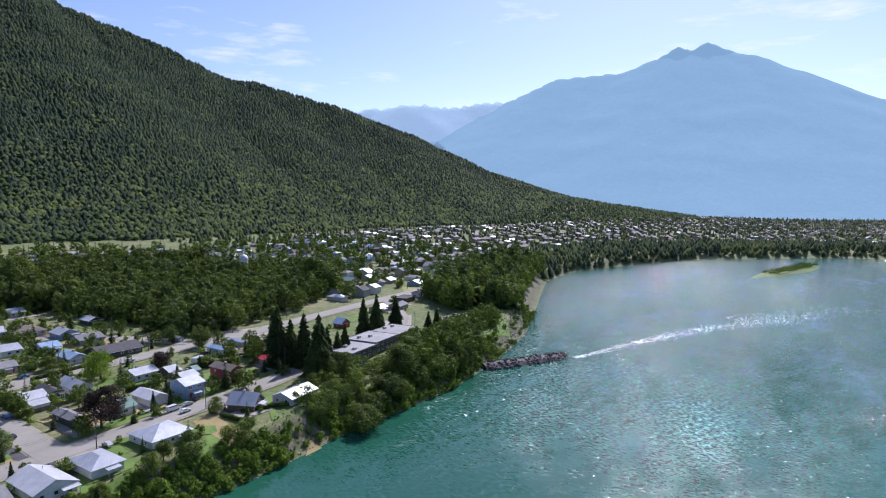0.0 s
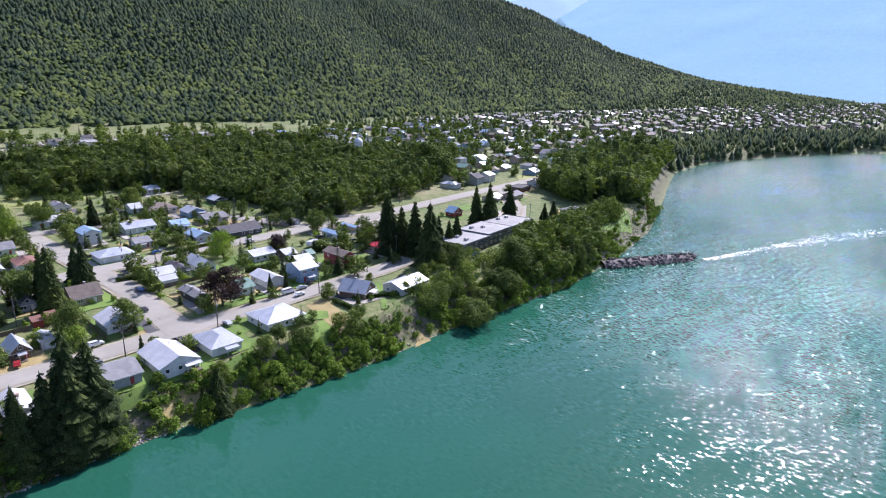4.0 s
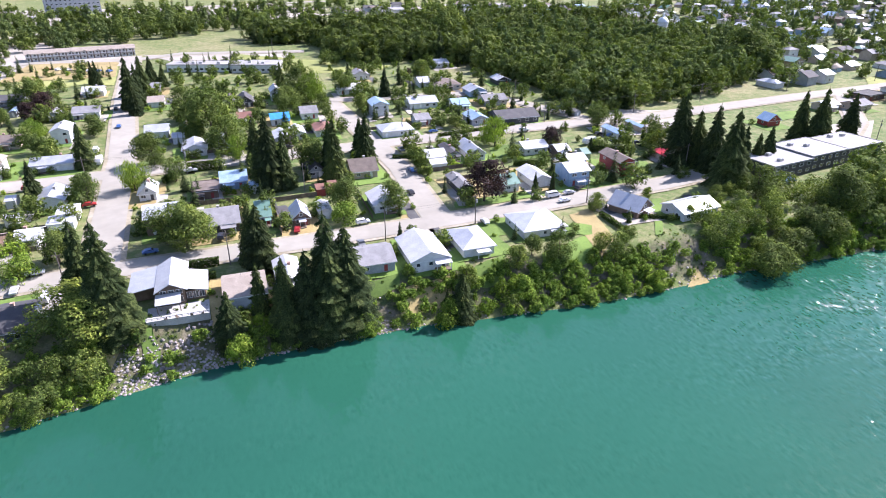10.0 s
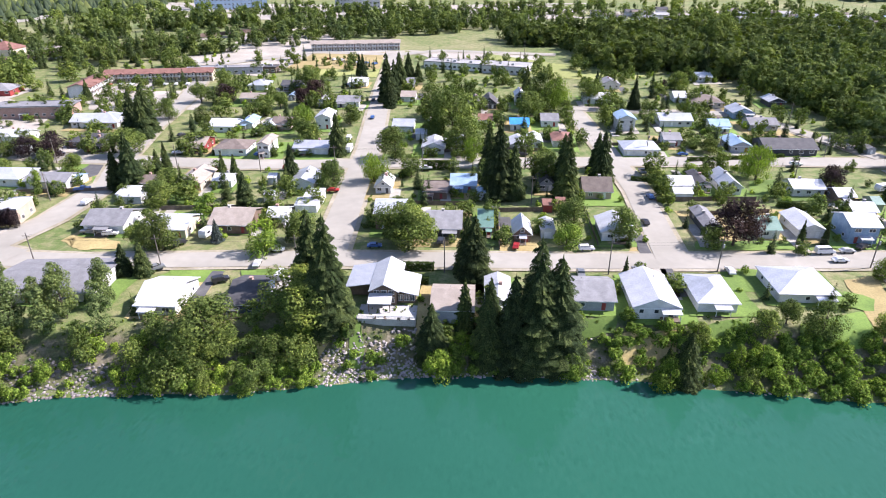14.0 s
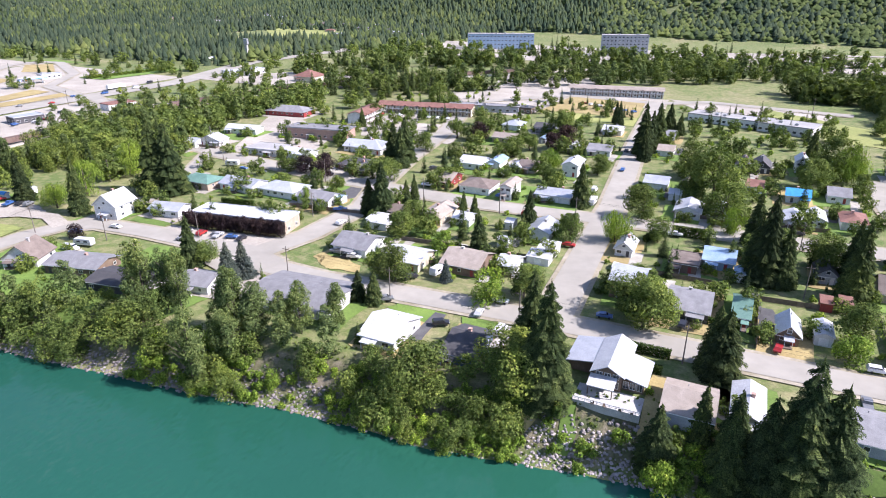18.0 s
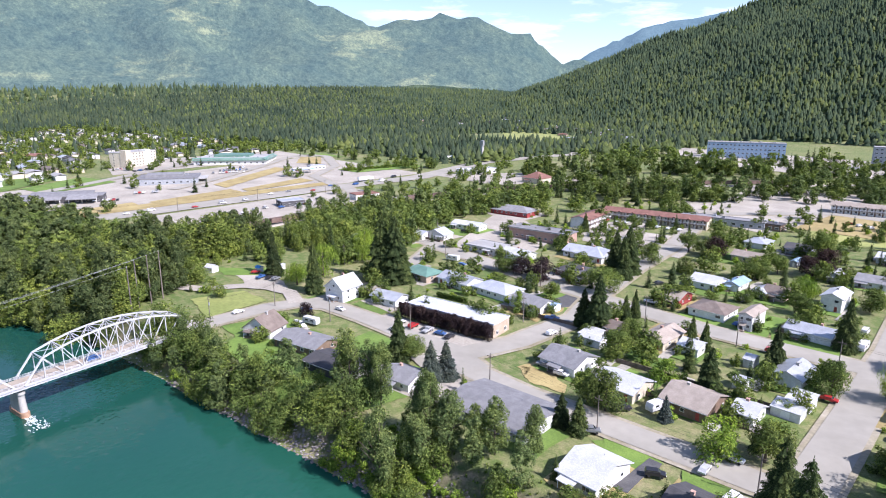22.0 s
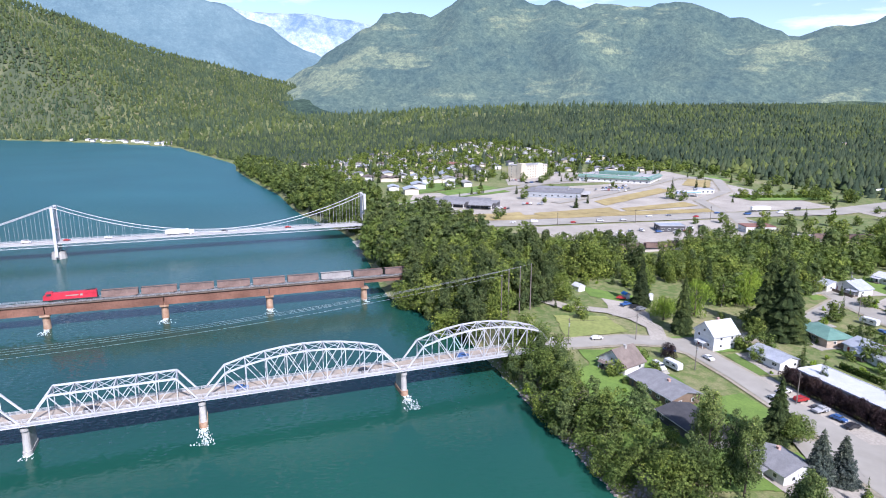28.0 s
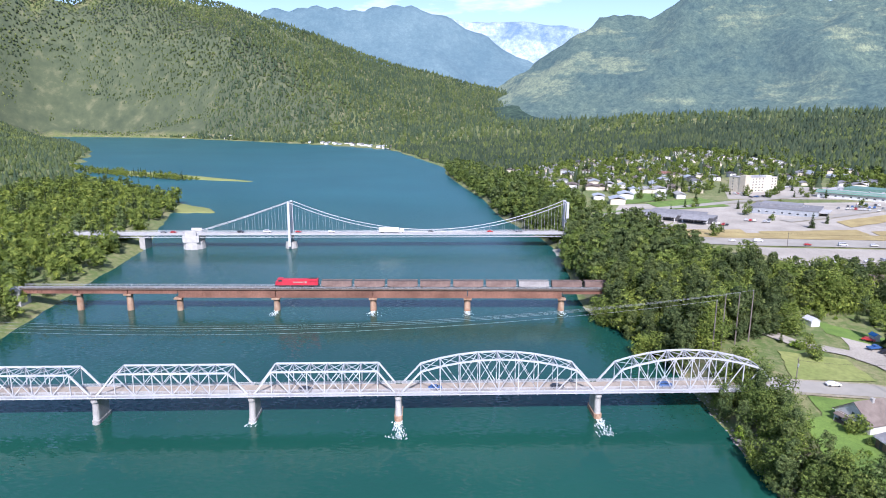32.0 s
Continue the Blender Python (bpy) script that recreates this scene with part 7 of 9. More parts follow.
def hopper_meshes(mat):
    b = Build()
    prof = [(-7.6, 1.0), (-5.6, 0.6), (5.6, 0.6), (7.6, 1.0)]
    V = [(x, s * 1.45, zz) for s in (-1, 1) for x, zz in prof] + [(x, s * 1.5, 3.6) for s in (-1, 1) for x in (-7.6, 7.6)]
    b.add(V, [(0, 1, 2, 3, 9, 8)[::1], (7, 6, 5, 4, 10, 11), (0, 4, 5, 1), (1, 5, 6, 2), (2, 6, 7, 3), (0, 8, 10, 4), (3, 7, 11, 9)])
    for k in range(9):
        x = -7.2 + k * 1.8
        b.box(x - 0.08, -1.62, 1.0, x + 0.08, -1.46, 3.55).box(x - 0.08, 1.46, 1.0, x + 0.08, 1.62, 3.55)
    b.box(-7.7, -1.6, 3.5, 7.7, -1.42, 3.7).box(-7.7, 1.42, 3.5, 7.7, 1.6, 3.7)
    load = Build().add([(-7.5, -1.42, 3.3), (7.5, -1.42, 3.3), (7.5, 1.42, 3.3), (-7.5, 1.42, 3.3), (-6.5, 0, 3.6), (6.5, 0, 3.6)], [(0, 1, 5, 4), (2, 3, 4, 5), (1, 2, 5), (3, 0, 4)])
    under = wheel_set(wheel_set(Build(), -5.7), 5.7)
    return b.mesh("tub", mat), load.mesh("load", COAL), under.mesh("bogie", RUBBER)


HOP = [hopper_meshes(m) for m in HOPPER]


def hopper(d, k):
    p = rail_pose(TRACK, d)
    if p is None:
        return
    lift = max(0, ground_z(p[0], p[1]) - 11) if d > 172 else 0
    tub, load, under = HOP[1 if k in (6, 15, 24) else 0]
    ob = thing("hopper_wagon", p[0], p[1], RAILZ - 0.1 + lift, p[2], ("pale grey" if k in (6, 15, 24) else "rusty brown") + " ribbed coal wagon on the railway", "wagon", "wagons of the train")
    part("tub", tub, ob)
    part("load", load, ob)
    part("bogie", under, ob)


for k in range(46):
    hopper(31 + k * 16.6, k)
LOCORED = worn("loco_red", (0.42, 0.02, 0.04), (0.55, 0.035, 0.055), 0.4, 0.45, fine=3)
px, py, pr = rail_pose(TRACK, 11)
loco = thing("locomotive", px, py, RAILZ - 0.1, pr, "red diesel locomotive heading a coal train", "locomotive")
part("body", Build().box(-7.0, -1.15, 1.3, 10.6, 1.15, 4.3).box(6.0, -1.35, 3.4, 10.4, 1.35, 4.6).mesh("body", LOCORED), loco)
part("cab", Build().box(-9.6, -1.5, 1.3, -6.99, 1.5, 4.7).add([(-10.9, -1.1, 1.3), (-10.9, 1.1, 1.3), (-9.61, -1.3, 1.3), (-9.61, 1.3, 1.3), (-10.7, -0.9, 3.2), (-10.7, 0.9, 3.2), (-9.61, -1.2, 3.6), (-9.61, 1.2, 3.6)], [(0, 4, 5, 1), (0, 2, 6, 4), (1, 5, 7, 3), (4, 6, 7, 5)]).mesh("cab", LOCORED), loco)
part("cab_window", Build().box(-9.2, -1.54, 3.2, -7.4, 1.54, 4.2).mesh("cab_window", GLASS), loco)
part("frame", Build().box(-11, -1.5, 0.9, 11, 1.5, 1.28).mesh("frame", RUBBER), loco)
part("fuel_tank", Build().box(-3, -1.4, 0.3, 3, 1.4, 0.9).mesh("fuel_tank", RUBBER), loco)
part("bogie", wheel_set(Build(), -7.3).mesh("bogie", RUBBER), loco)
part("bogie", wheel_set(Build(), 7.3).mesh("bogie", RUBBER), loco)
part("radiator", Build().box(6.2, -1.0, 4.6, 10.0, 1.0, 4.75).mesh("radiator", RUBBER), loco)
part("lettering", Build().box(-1.8, -1.17, 2.6, 3.4, -1.155, 3.1).box(3.9, -1.17, 2.4, 5.0, -1.155, 3.3).mesh("lettering", ROOF["tan"]), loco, "pale bars of lettering")

# power line over the river
pyl = [(-278.0, 114.4), (-274.2, 108.3), (-270.3, 102.2), (-266.4, 98.1)]
FARPOLE = [(-206.0 + 3 * k, -253.5 - 3 * k) for k in range(4)]
for i, (a, b) in enumerate(zip(pyl, FARPOLE)):
    for (x, y) in (a, b):
        z = ground_z(x, y)
        ob = thing("power_pole", x, y, z - 0.3, 0, "tall timber power pole carrying river crossing wires", "power pole", "river crossing poles")
        part("pole", Build().tube([(0, 0, 0), (0, 0, 24 - z * 0.3)], [0.28, 0.18], 8).mesh("pole", POLE), ob)
        part("insulator", Build().tube([(0, 0, 24 - z * 0.3), (0, 0, 24.6 - z * 0.3)], 0.12, 6).mesh("insulator", METALGREY), ob)
    za, zb = ground_z(*a) + 24 - ground_z(*a) * 0.3, ground_z(*b) + 24 - ground_z(*b) * 0.3
    pts = [(a[0] + (b[0] - a[0]) * t, a[1] + (b[1] - a[1]) * t, za + (zb - za) * t - 11 * 4 * t * (1 - t)) for t in np.linspace(0, 1, 40)]
    tagged(new("power_wire", Build().tube(pts, 0.03, 4).mesh("power_wire", WIRE)), "thin power wire sagging across the river", "wire", "river crossing wires")


# ---- larger buildings ----
def block(x, y, w, d, h, rot, wall, roof, label, rows=1, cols=8, name="building", units=True, sides=True):
    """A flat roofed building with rows of windows, a parapet and roof units."""
    z = ground_z(x, y) + 0.1
    ob = thing(name, x, y, z, rot, label, "building")
    part("wall", Build().box(-w / 2, -d / 2, -2, w / 2, d / 2, h).mesh("wall", WALL[wall]), ob)
    rb, top = roof_build(w, d, h, "flat", 0, 0.25)
    part("roof", rb.mesh("roof", ROOF[roof]), ob)
    for st in range(rows):
        zz = 0.9 + st * (h / rows)
        for k in range(cols):
            add_window(ob, -w / 2 + w * (k + 0.5) / cols, -d / 2 - 0.002, zz, 0, min(2.2, w / cols * 0.62), min(1.5, h / rows * 0.5))
        if sides:
            for sx, turn in ((-1, -90), (1, 90)):
                for q in (-d / 4, d / 4):
                    add_window(ob, sx * (w / 2 + 0.002), q, zz, turn, 1.6, min(1.4, h / rows * 0.5))
    if units:
        r = random.Random(int(abs(x) * 7 + abs(y)))
        for k in range(max(2, int(w / 14))):
            ux, uy = r.uniform(-w / 2.6, w / 2.6), r.uniform(-d / 3, d / 3)
            part("roof_unit", Build().box(ux - 1, uy - 0.8, h + 0.35, ux + 1, uy + 0.8, h + 1.4).box(ux - 0.6, uy - 0.5, h + 1.4, ux + 0.6, uy + 0.5, h + 1.55).mesh("roof_unit", METALGREY), ob)
    return ob


# long hall with a white roof and a dark plum hedge
block(-170.5, 185.0, 40, 11, 5.0, 9.5, "tan", "white", "long tan hall with a flat white roof behind plum trees", 1, 10, units=False)
for k in range(17):
    tree("plum", -190 + k * 2.5, 173.4 + k * 0.42, 6.6 + 0.6 * math.sin(k * 2.1), 0.72)
# stepped dark building above the river
for k, (bx, by, bw, bd) in enumerate(((203, 172, 23, 18), (226, 176.5, 23, 19), (250, 180, 24, 18))):
    block(bx, by, bw - 0.3, bd, 5.4 + 0.5 * (k == 1), 8, "dark", "flat", "charcoal flat roofed block with a pale membrane roof", 2, 5)
# motels and school
def motel(x, y, w, d, rot, roof, wall, label, kind="x"):
    z = ground_z(x, y) + 0.1
    ob = thing("motel", x, y, z, rot, label, "motel")
    part("wall", walls_build(w, d, 5.4, kind, 0.3).mesh("wall", WALL[wall]), ob)
    part("roof", roof_build(w, d, 5.4, kind, 0.3, 0.9)[0].mesh("roof", ROOF[roof]), ob)
    n = int(w / 4.2)
    part("balcony", Build().box(-w / 2, -d / 2 - 1.6, 2.55, w / 2, -d / 2, 2.75).mesh("balcony", WOOD), ob)
    b = Build()
    railing(b, -w / 2, w / 2, -d / 2 - 1.55, 2.75, 1.0, 2.1)
    part("balcony_rail", b.mesh("balcony_rail", TRIM), ob)
    for k in range(n):
        q = -w / 2 + w * (k + 0.5) / n
        for st in (0, 1):
            add_window(ob, q - 0.7, -d / 2 - 0.002, 0.9 + 2.75 * st, 0, 1.6, 1.3)
            add_door(ob, q + 1.0, -d / 2 - 0.002, 0.05 + 2.75 * st, 0, 0.9, 2.05, WALL["brown"])
        if k % 2 == 0:
            part("dormer", Build().add([(q - 1.3, -d / 2 - 1.0, 5.3), (q + 1.3, -d / 2 - 1.0, 5.3), (q, -d / 2 - 1.0, 6.2), (q, -d / 2 + 2.0, 6.2)], [(0, 1, 2), (0, 2, 3), (1, 3, 2)]).mesh("dormer", ROOF[roof]), ob)
        part("post", Build().box(q - 0.08, -d / 2 - 1.6, 0, q + 0.08, -d / 2 - 1.45, 5.2).mesh("post", TRIM), ob)
    return ob


motel(-203.0, 400.0, 66, 12, 10, "rust", "cream", "two storey motel with a red brown roof and balconies")
motel(-231.5, 368.0, 34, 12, 100, "rust", "white", "white motel wing with a red brown gabled roof")
motel(-98, 520, 70, 12, 9, "tan", "white", "two storey white motel with a tan roof")
block(-15, 449, 42, 15, 4.2, -17, "white", "flat", "long low white school building with a flat roof", 1, 12)
block(20.5, 437.5, 30, 19, 4.6, -17, "white", "flat", "low white school wing with a flat roof", 1, 8)
block(-170, 425, 50, 9, 4.0, 8, "grey", "grey", "long grey flat roofed lodging block", 1, 10)
block(-142, 430, 12, 9, 3.6, 0, "brown", "dark", "small brown flat roofed office", 1, 3)
# shops by the highway
cb = block(-563.0, 140.5, 62, 17, 4.6, 64, "dark", "grey", "modern dark building with grey sloping canopies", 1, 9, units=False)
part("canopy", Build().slab([(-31, -14, 3.6), (4, -14, 3.6), (4, -8.55, 5.6), (-31, -8.55, 5.6)], 0.4).mesh("canopy", ROOF["grey"]), cb)
part("canopy", Build().slab([(8, -18, 4.0), (29, -18, 4.0), (29, -8.55, 6.8), (8, -8.55, 6.8)], 0.4).mesh("canopy", ROOF["grey"]), cb)
for q in (-30, -18, -7, 3, 9, 18, 28):
    part("post", Build().box(q - 0.2, -13.6, 0, q + 0.2, -13.2, 3.7).mesh("post", TRIM), cb)
part("upper_roof", Build().slab([(-20, -6, 5.2), (24, -6, 5.2), (24, 6, 7.4), (-20, 6, 7.4)], 0.5).mesh("upper_roof", ROOF["grey"]), cb)
gb = block(-609.0, 241.5, 53, 40, 4.6, 63, "grey", "grey", "grey flat roofed shop building", 1, 9)
part("upper_roof", Build().box(-20, -4, 4.8, 12, 16, 7.0).mesh("upper_roof", ROOF["grey"]), gb)
part("entrance_canopy", Build().box(26.6, -14, 3.0, 34, 10, 3.7).mesh("entrance_canopy", ROOF["flat"]), gb)
sm = block(-706.0, 355.0, 80, 58, 5.6, 50, "white", "flat", "large supermarket with a pale roof and green roof bands", 1, 12)
part("roof_band", Build().slab([(-41.5, -30.6, 4.6), (41.5, -30.6, 4.6), (41.5, -26, 7.2), (-41.5, -26, 7.2)], 0.3).mesh("roof_band", ROOF["green"]), sm, "pale green roof band")
part("roof_band", Build().slab([(41.6, -30.6, 4.6), (41.6, 29.5, 4.6), (37, 29.5, 7.2), (37, -30.6, 7.2)], 0.3).mesh("roof_band", ROOF["green"]), sm, "pale green roof band")
part("upper_roof", Build().box(-24, -6, 5.9, 16, 20, 8.6).mesh("upper_roof", ROOF["green"]), sm, "pale green raised roof")
ht = block(-762.0, 259.5, 46, 22, 15.5, 120, "cream", "flat", "five storey cream hotel", 5, 10)
part("stair_tower", Build().box(-23.6, -11.8, -2, -16, -4, 18.5).mesh("stair_tower", WALL["cream"]), ht)
part("stair_tower", Build().box(6, -11.9, -2, 13, -5, 17.5).mesh("stair_tower", WALL["white"]), ht)
for k, (x, y, w, d, rot) in enumerate(((-1000, 186, 44, 16, 20), (-955, 205, 36, 16, 40))):
    house(x, y, w, d, "hip", "rust", "white", 1, rot, simple=True, yard=False)
block(-584.5, 385.9, 17, 10, 3.6, 80, "white", "silver", "small filling station shop", 1, 4)
block(-425, 262, 18, 12, 4.0, 80, "dark", "silver", "low dark restaurant by the highway", 1, 4, units=False)
block(-408, 318, 20, 12, 4.0, 80, "white", "rust", "low white drive-in with a red brown roof", 1, 4, units=False)
block(-439.1, 480.4, 38, 14, 4.5, 75, "white", "white", "low white restaurant building", 1, 8)
house(-361.6, 479.4, 20, 20, "hip", "rust", "cream", 1, 0, 0.5, "restaurant", False, 4.0, "restaurant with a steep red brown hipped roof")
block(-150, 820, 54, 17, 23.5, 16, "grey", "flat", "six storey blue and cream apartment block", 6, 12)
block(-310, 822, 86, 17, 19, 20, "blue", "flat", "four storey blue grey apartment block", 4, 18)
block(-556.1, 908.5, 150, 12, 4.5, 20, "pink", "white", "long low building with a white roof", 1, 16)
for k, (x, y) in enumerate(((-620, 985), (-560, 1010), (-505, 1030), (-680, 960))):
    house(x, y, 16, 11, "hip", "rust", "tan", 1, 20, simple=True, yard=False)
# filling station canopy and sign tower
can = thing("fuel_canopy", -565.1, 358.5, ground_z(-566, 345), 80, "white and blue fuel canopy on steel posts", "canopy")
part("roof", Build().box(-10, -5, 4.6, 10, 5, 5.6).mesh("roof", TRIM), can)
part("fascia", Build().box(-10.1, -5.1, 4.8, 10.1, -5.002, 5.3).box(-10.1, 5.002, 4.8, 10.1, 5.1, 5.3).mesh("fascia", ROOF["tarp"]), can, "blue fascia band")
for sx in (-7, 0, 7):
    part("post", Build().box(sx - 0.25, -0.25, 0, sx + 0.25, 0.25, 4.6).mesh("post", METALGREY), can)
    part("pump", Build().box(sx + 0.8, -0.4, 0, sx + 1.6, 0.4, 1.7).mesh("pump", TRIM), can)
sign = thing("sign_tower", -521.8, 577.5, ground_z(-528, 565), 0, "tall concrete sign tower beside the highway", "sign")
part("column", Build().box(-1.6, -1.2, 0, 1.6, 1.2, 19).mesh("column", CONCRETE), sign)
part("sign_board", Build().box(-2.6, -1.4, 15, 2.6, 1.4, 21).mesh("sign_board", METALGREY), sign)
# domed courthouse
ct = thing("courthouse", 366, 466, ground_z(366, 466), -15, "pale stone courthouse with a white columned dome", "courthouse")
part("wall", Build().box(-15, -10, -2, 15, 10, 9).box(-15.3, -10.3, 8.6, 15.3, 10.3, 9.3).mesh("wall", WALL["cream"]), ct)
part("roof", roof_build(29, 19, 9.3, "hip", 0.3, 0.2)[0].mesh("roof", ROOF["silver"]), ct)
part("drum", Build().tube([(0, 0, 9), (0, 0, 15)], 4.6, 16).mesh("drum", TRIM), ct)
dm = [(0, 0, 15 + 5.2 * math.sin(a)) for a in np.linspace(0, 1.5, 7)]
part("dome", Build().tube(dm, [4.9 * math.cos(a) for a in np.linspace(0, 1.5, 7)], 18).mesh("dome", TRIM, True), ct, "white dome")
part("lantern", Build().tube([(0, 0, 20), (0, 0, 22.5), (0, 0, 23.5)], [0.9, 0.8, 0.1], 8).mesh("lantern", TRIM), ct)
for k in range(6):
    part("column", Build().tube([(-7.5 + 3 * k, -11.6, 0), (-7.5 + 3 * k, -11.6, 7.6)], [0.5, 0.42], 10).mesh("column", TRIM), ct)
    add_window(ct, -12.5 + 5 * k, -10.002, 1.2, 0, 1.6, 2.4)
    add_window(ct, -12.5 + 5 * k, -10.002, 5.2, 0, 1.6, 2.2)
part("portico", Build().box(-9, -12.6, 7.6, 9, -10.35, 8.5).add([(-9.4, -12.8, 8.5), (9.4, -12.8, 8.5), (0, -12.8, 10.6), (-9.4, -10.35, 8.5), (9.4, -10.35, 8.5), (0, -10.35, 10.6)], [(0, 1, 2), (0, 2, 5, 3), (1, 4, 5, 2)]).mesh("portico", TRIM), ct)

# lodge with three roofs above the bank
lz = ground_z(-22, 143) + 0.15
lodge = thing("lodge", -22.5, 146, lz, 0, "dark timber lodge with white metal roofs and a paved terrace", "house", "houses of the town")
part("wall", walls_build(7.4, 17, 5.0, "y", 0.55).mesh("wall", WALL["brown"]), lodge)
part("roof", roof_build(7.4, 17, 5.0, "y", 0.55, 0.9)[0].mesh("roof", ROOF["white"]), lodge, "white metal main roof")
wing = part("wing", Build().box(-11.5, -3, -1, -3.75, 9, 3.2).mesh("wing", WALL["brown"]), lodge)
part("roof", Build().slab([(-12.4, -4.4, 3.3), (-3.75, -4.4, 4.7), (-3.75, 9.8, 4.7), (-12.4, 9.8, 3.3)], 0.22).mesh("roof", ROOF["silver"]), wing, "blue grey metal wing roof")
wing2 = part("wing", Build().box(3.75, -7, -1, 9.2, 4, 3.0).mesh("wing", WALL["brown"]), lodge)
part("roof", Build().slab([(3.75, -8.2, 4.6), (10.2, -8.2, 3.1), (10.2, 5, 3.1), (3.75, 5, 4.6)], 0.22).mesh("roof", ROOF["white"]), wing2, "white metal wing roof")
part("porch_roof", Build().slab([(-4.4, -13.2, 2.9), (2.6, -13.2, 2.9), (2.6, -8.6, 3.9), (-4.4, -8.6, 3.9)], 0.2).mesh("porch_roof", ROOF["white"]), lodge)
for sx in (-4.0, 2.2):
    part("post", Build().box(sx - 0.12, -12.9, -0.3, sx + 0.12, -12.66, 2.8).mesh("post", WOOD), lodge)
part("terrace", Build().box(-7, -16.5, -2.4, 10, -8.55, -0.15).mesh("terrace", CONCRETE), lodge, "pale paved terrace")
rl = Build()
railing(rl, -7, 10, -16.4, -0.15, 1.0, 1.6)
part("terrace_rail", rl.mesh("terrace_rail", TRIM), lodge)
for q in (-2.2, 0, 2.2):
    add_window(lodge, q, -8.502, 0.6, 0, 1.7, 2.0)
    add_window(lodge, q, -8.502, 3.4, 0, 1.7, 1.4)
for q in (4.7, 6.5, 8.2):
    add_window(lodge, q, -7.002, 0.5, 0, 1.5, 2.1)
for q in (-1.5, 1.2, 4.5, 7.0):
    ch = thing("garden_chair", -22.5 + q, 146 - 14.5, lz - 0.15, q * 40, "dark garden chair on the lodge terrace", "chair", "terrace chairs")
    part("seat", Build().box(-0.3, -0.3, 0.38, 0.3, 0.3, 0.45).mesh("seat", WOOD), ch)
    part("backrest", Build().box(-0.3, 0.24, 0.45, 0.3, 0.3, 1.0).mesh("backrest", WOOD), ch)
    for a in (-0.26, 0.26):
        for c in (-0.26, 0.26):
            part("leg", Build().box(a - 0.03, c - 0.03, 0, a + 0.03, c + 0.03, 0.38).mesh("leg", WOOD), ch)

lodge.scale = (0.86, 0.86, 0.86)

# houses farther off
FAR_RNG = random.Random(21)
FROOF = ["grey", "silver", "grey", "dark", "brown", "tan", "blue", "green", "dark", "white"]
FWALL = ["white", "white", "cream", "grey", "blue", "tan", "brown"]


def far_house(x, y, rot):
    r = FAR_RNG
    w, d = r.uniform(9, 15), r.uniform(8, 12)
    kind, roof, wall = r.choice("xxyh"), r.choice(FROOF), r.choice(FWALL)
    kind = "hip" if kind == "h" else kind
    z = ground_z(x, y) + 0.2
    zt = r.choice([2.9, 2.9, 5.2])
    pitch = {"x": 0.4, "y": 0.5, "hip": 0.36}[kind]
    ob = thing("house", x, y, z, rot, f"{wall} house with a {SHAPE[kind]} {COLOUR[roof]} roof among garden trees", "house", "houses farther off")
    part("wall", walls_build(w, d, zt, kind, pitch).mesh("wall", WALL[wall]), ob)
    part("roof", roof_build(w, d, zt, kind, pitch, 0.6)[0].mesh("roof", ROOF[roof]), ob)
    if y < 420 and x > 0:
        add_window(ob, 0, -d / 2 - 0.002, 1.0, 0, 2.0, 1.3)


row = 0
for gy in range(292, 700, 27):
    for gx in range(268, 760, 25):
        x, y = gx + FAR_RNG.uniform(-5, 5), gy + FAR_RNG.uniform(-4, 4)
        a = np.array([x]), np.array([y])
        if river_distance(*a)[0] < 70 or ridge(*a, HILL, 1345)[0] > 8 or inside(RAVINE, *a)[0] or inside(BEHIND, *a)[0] or math.hypot(x - 366, y - 466) < 26 or FAR_RNG.random() < 0.22:
            continue
        far_house(x, y, FAR_RNG.choice([0, 0, 90]) + FAR_RNG.uniform(5, 12))


def distant_houses(spots, label, wall="tan", shares=(5, 5, 1.5, 4, 1)):
    """Houses too far to count, joined by colour."""
    r = random.Random(5)
    sets = {k: Build() for k in ("grey", "dark", "silver", "brown", "flat")}
    body = Build()
    for x, y in spots:
        z, w, d = ground_z(x, y), r.uniform(10, 22), r.uniform(9, 14)
        h, p = r.uniform(3, 5.5), r.uniform(1.5, 3)
        body.box(x - w / 2, y - d / 2, z - 2, x + w / 2, y + d / 2, z + h)
        b = sets[r.choices(list(sets), shares)[0]]
        b.slab([(x - w / 2 - 1, y - d / 2 - 1, z + h), (x + w / 2 + 1, y - d / 2 - 1, z + h), (x + w / 2 + 1, y, z + h + p), (x - w / 2 - 1, y, z + h + p)], 0.3)
        b.slab([(x + w / 2 + 1, y + d / 2 + 1, z + h), (x - w / 2 - 1, y + d / 2 + 1, z + h), (x - w / 2 - 1, y, z + h + p), (x + w / 2 + 1, y, z + h + p)], 0.3)
    tagged(new("distant_houses", body.mesh("distant_houses", WALL[wall])), label, "houses", kind="stuff")
    for k, b in sets.items():
        if b.v:
            tagged(new("distant_roofs", b.mesh("distant_roofs", ROOF[k])), k + " roofs of distant houses", "roofs", kind="stuff")


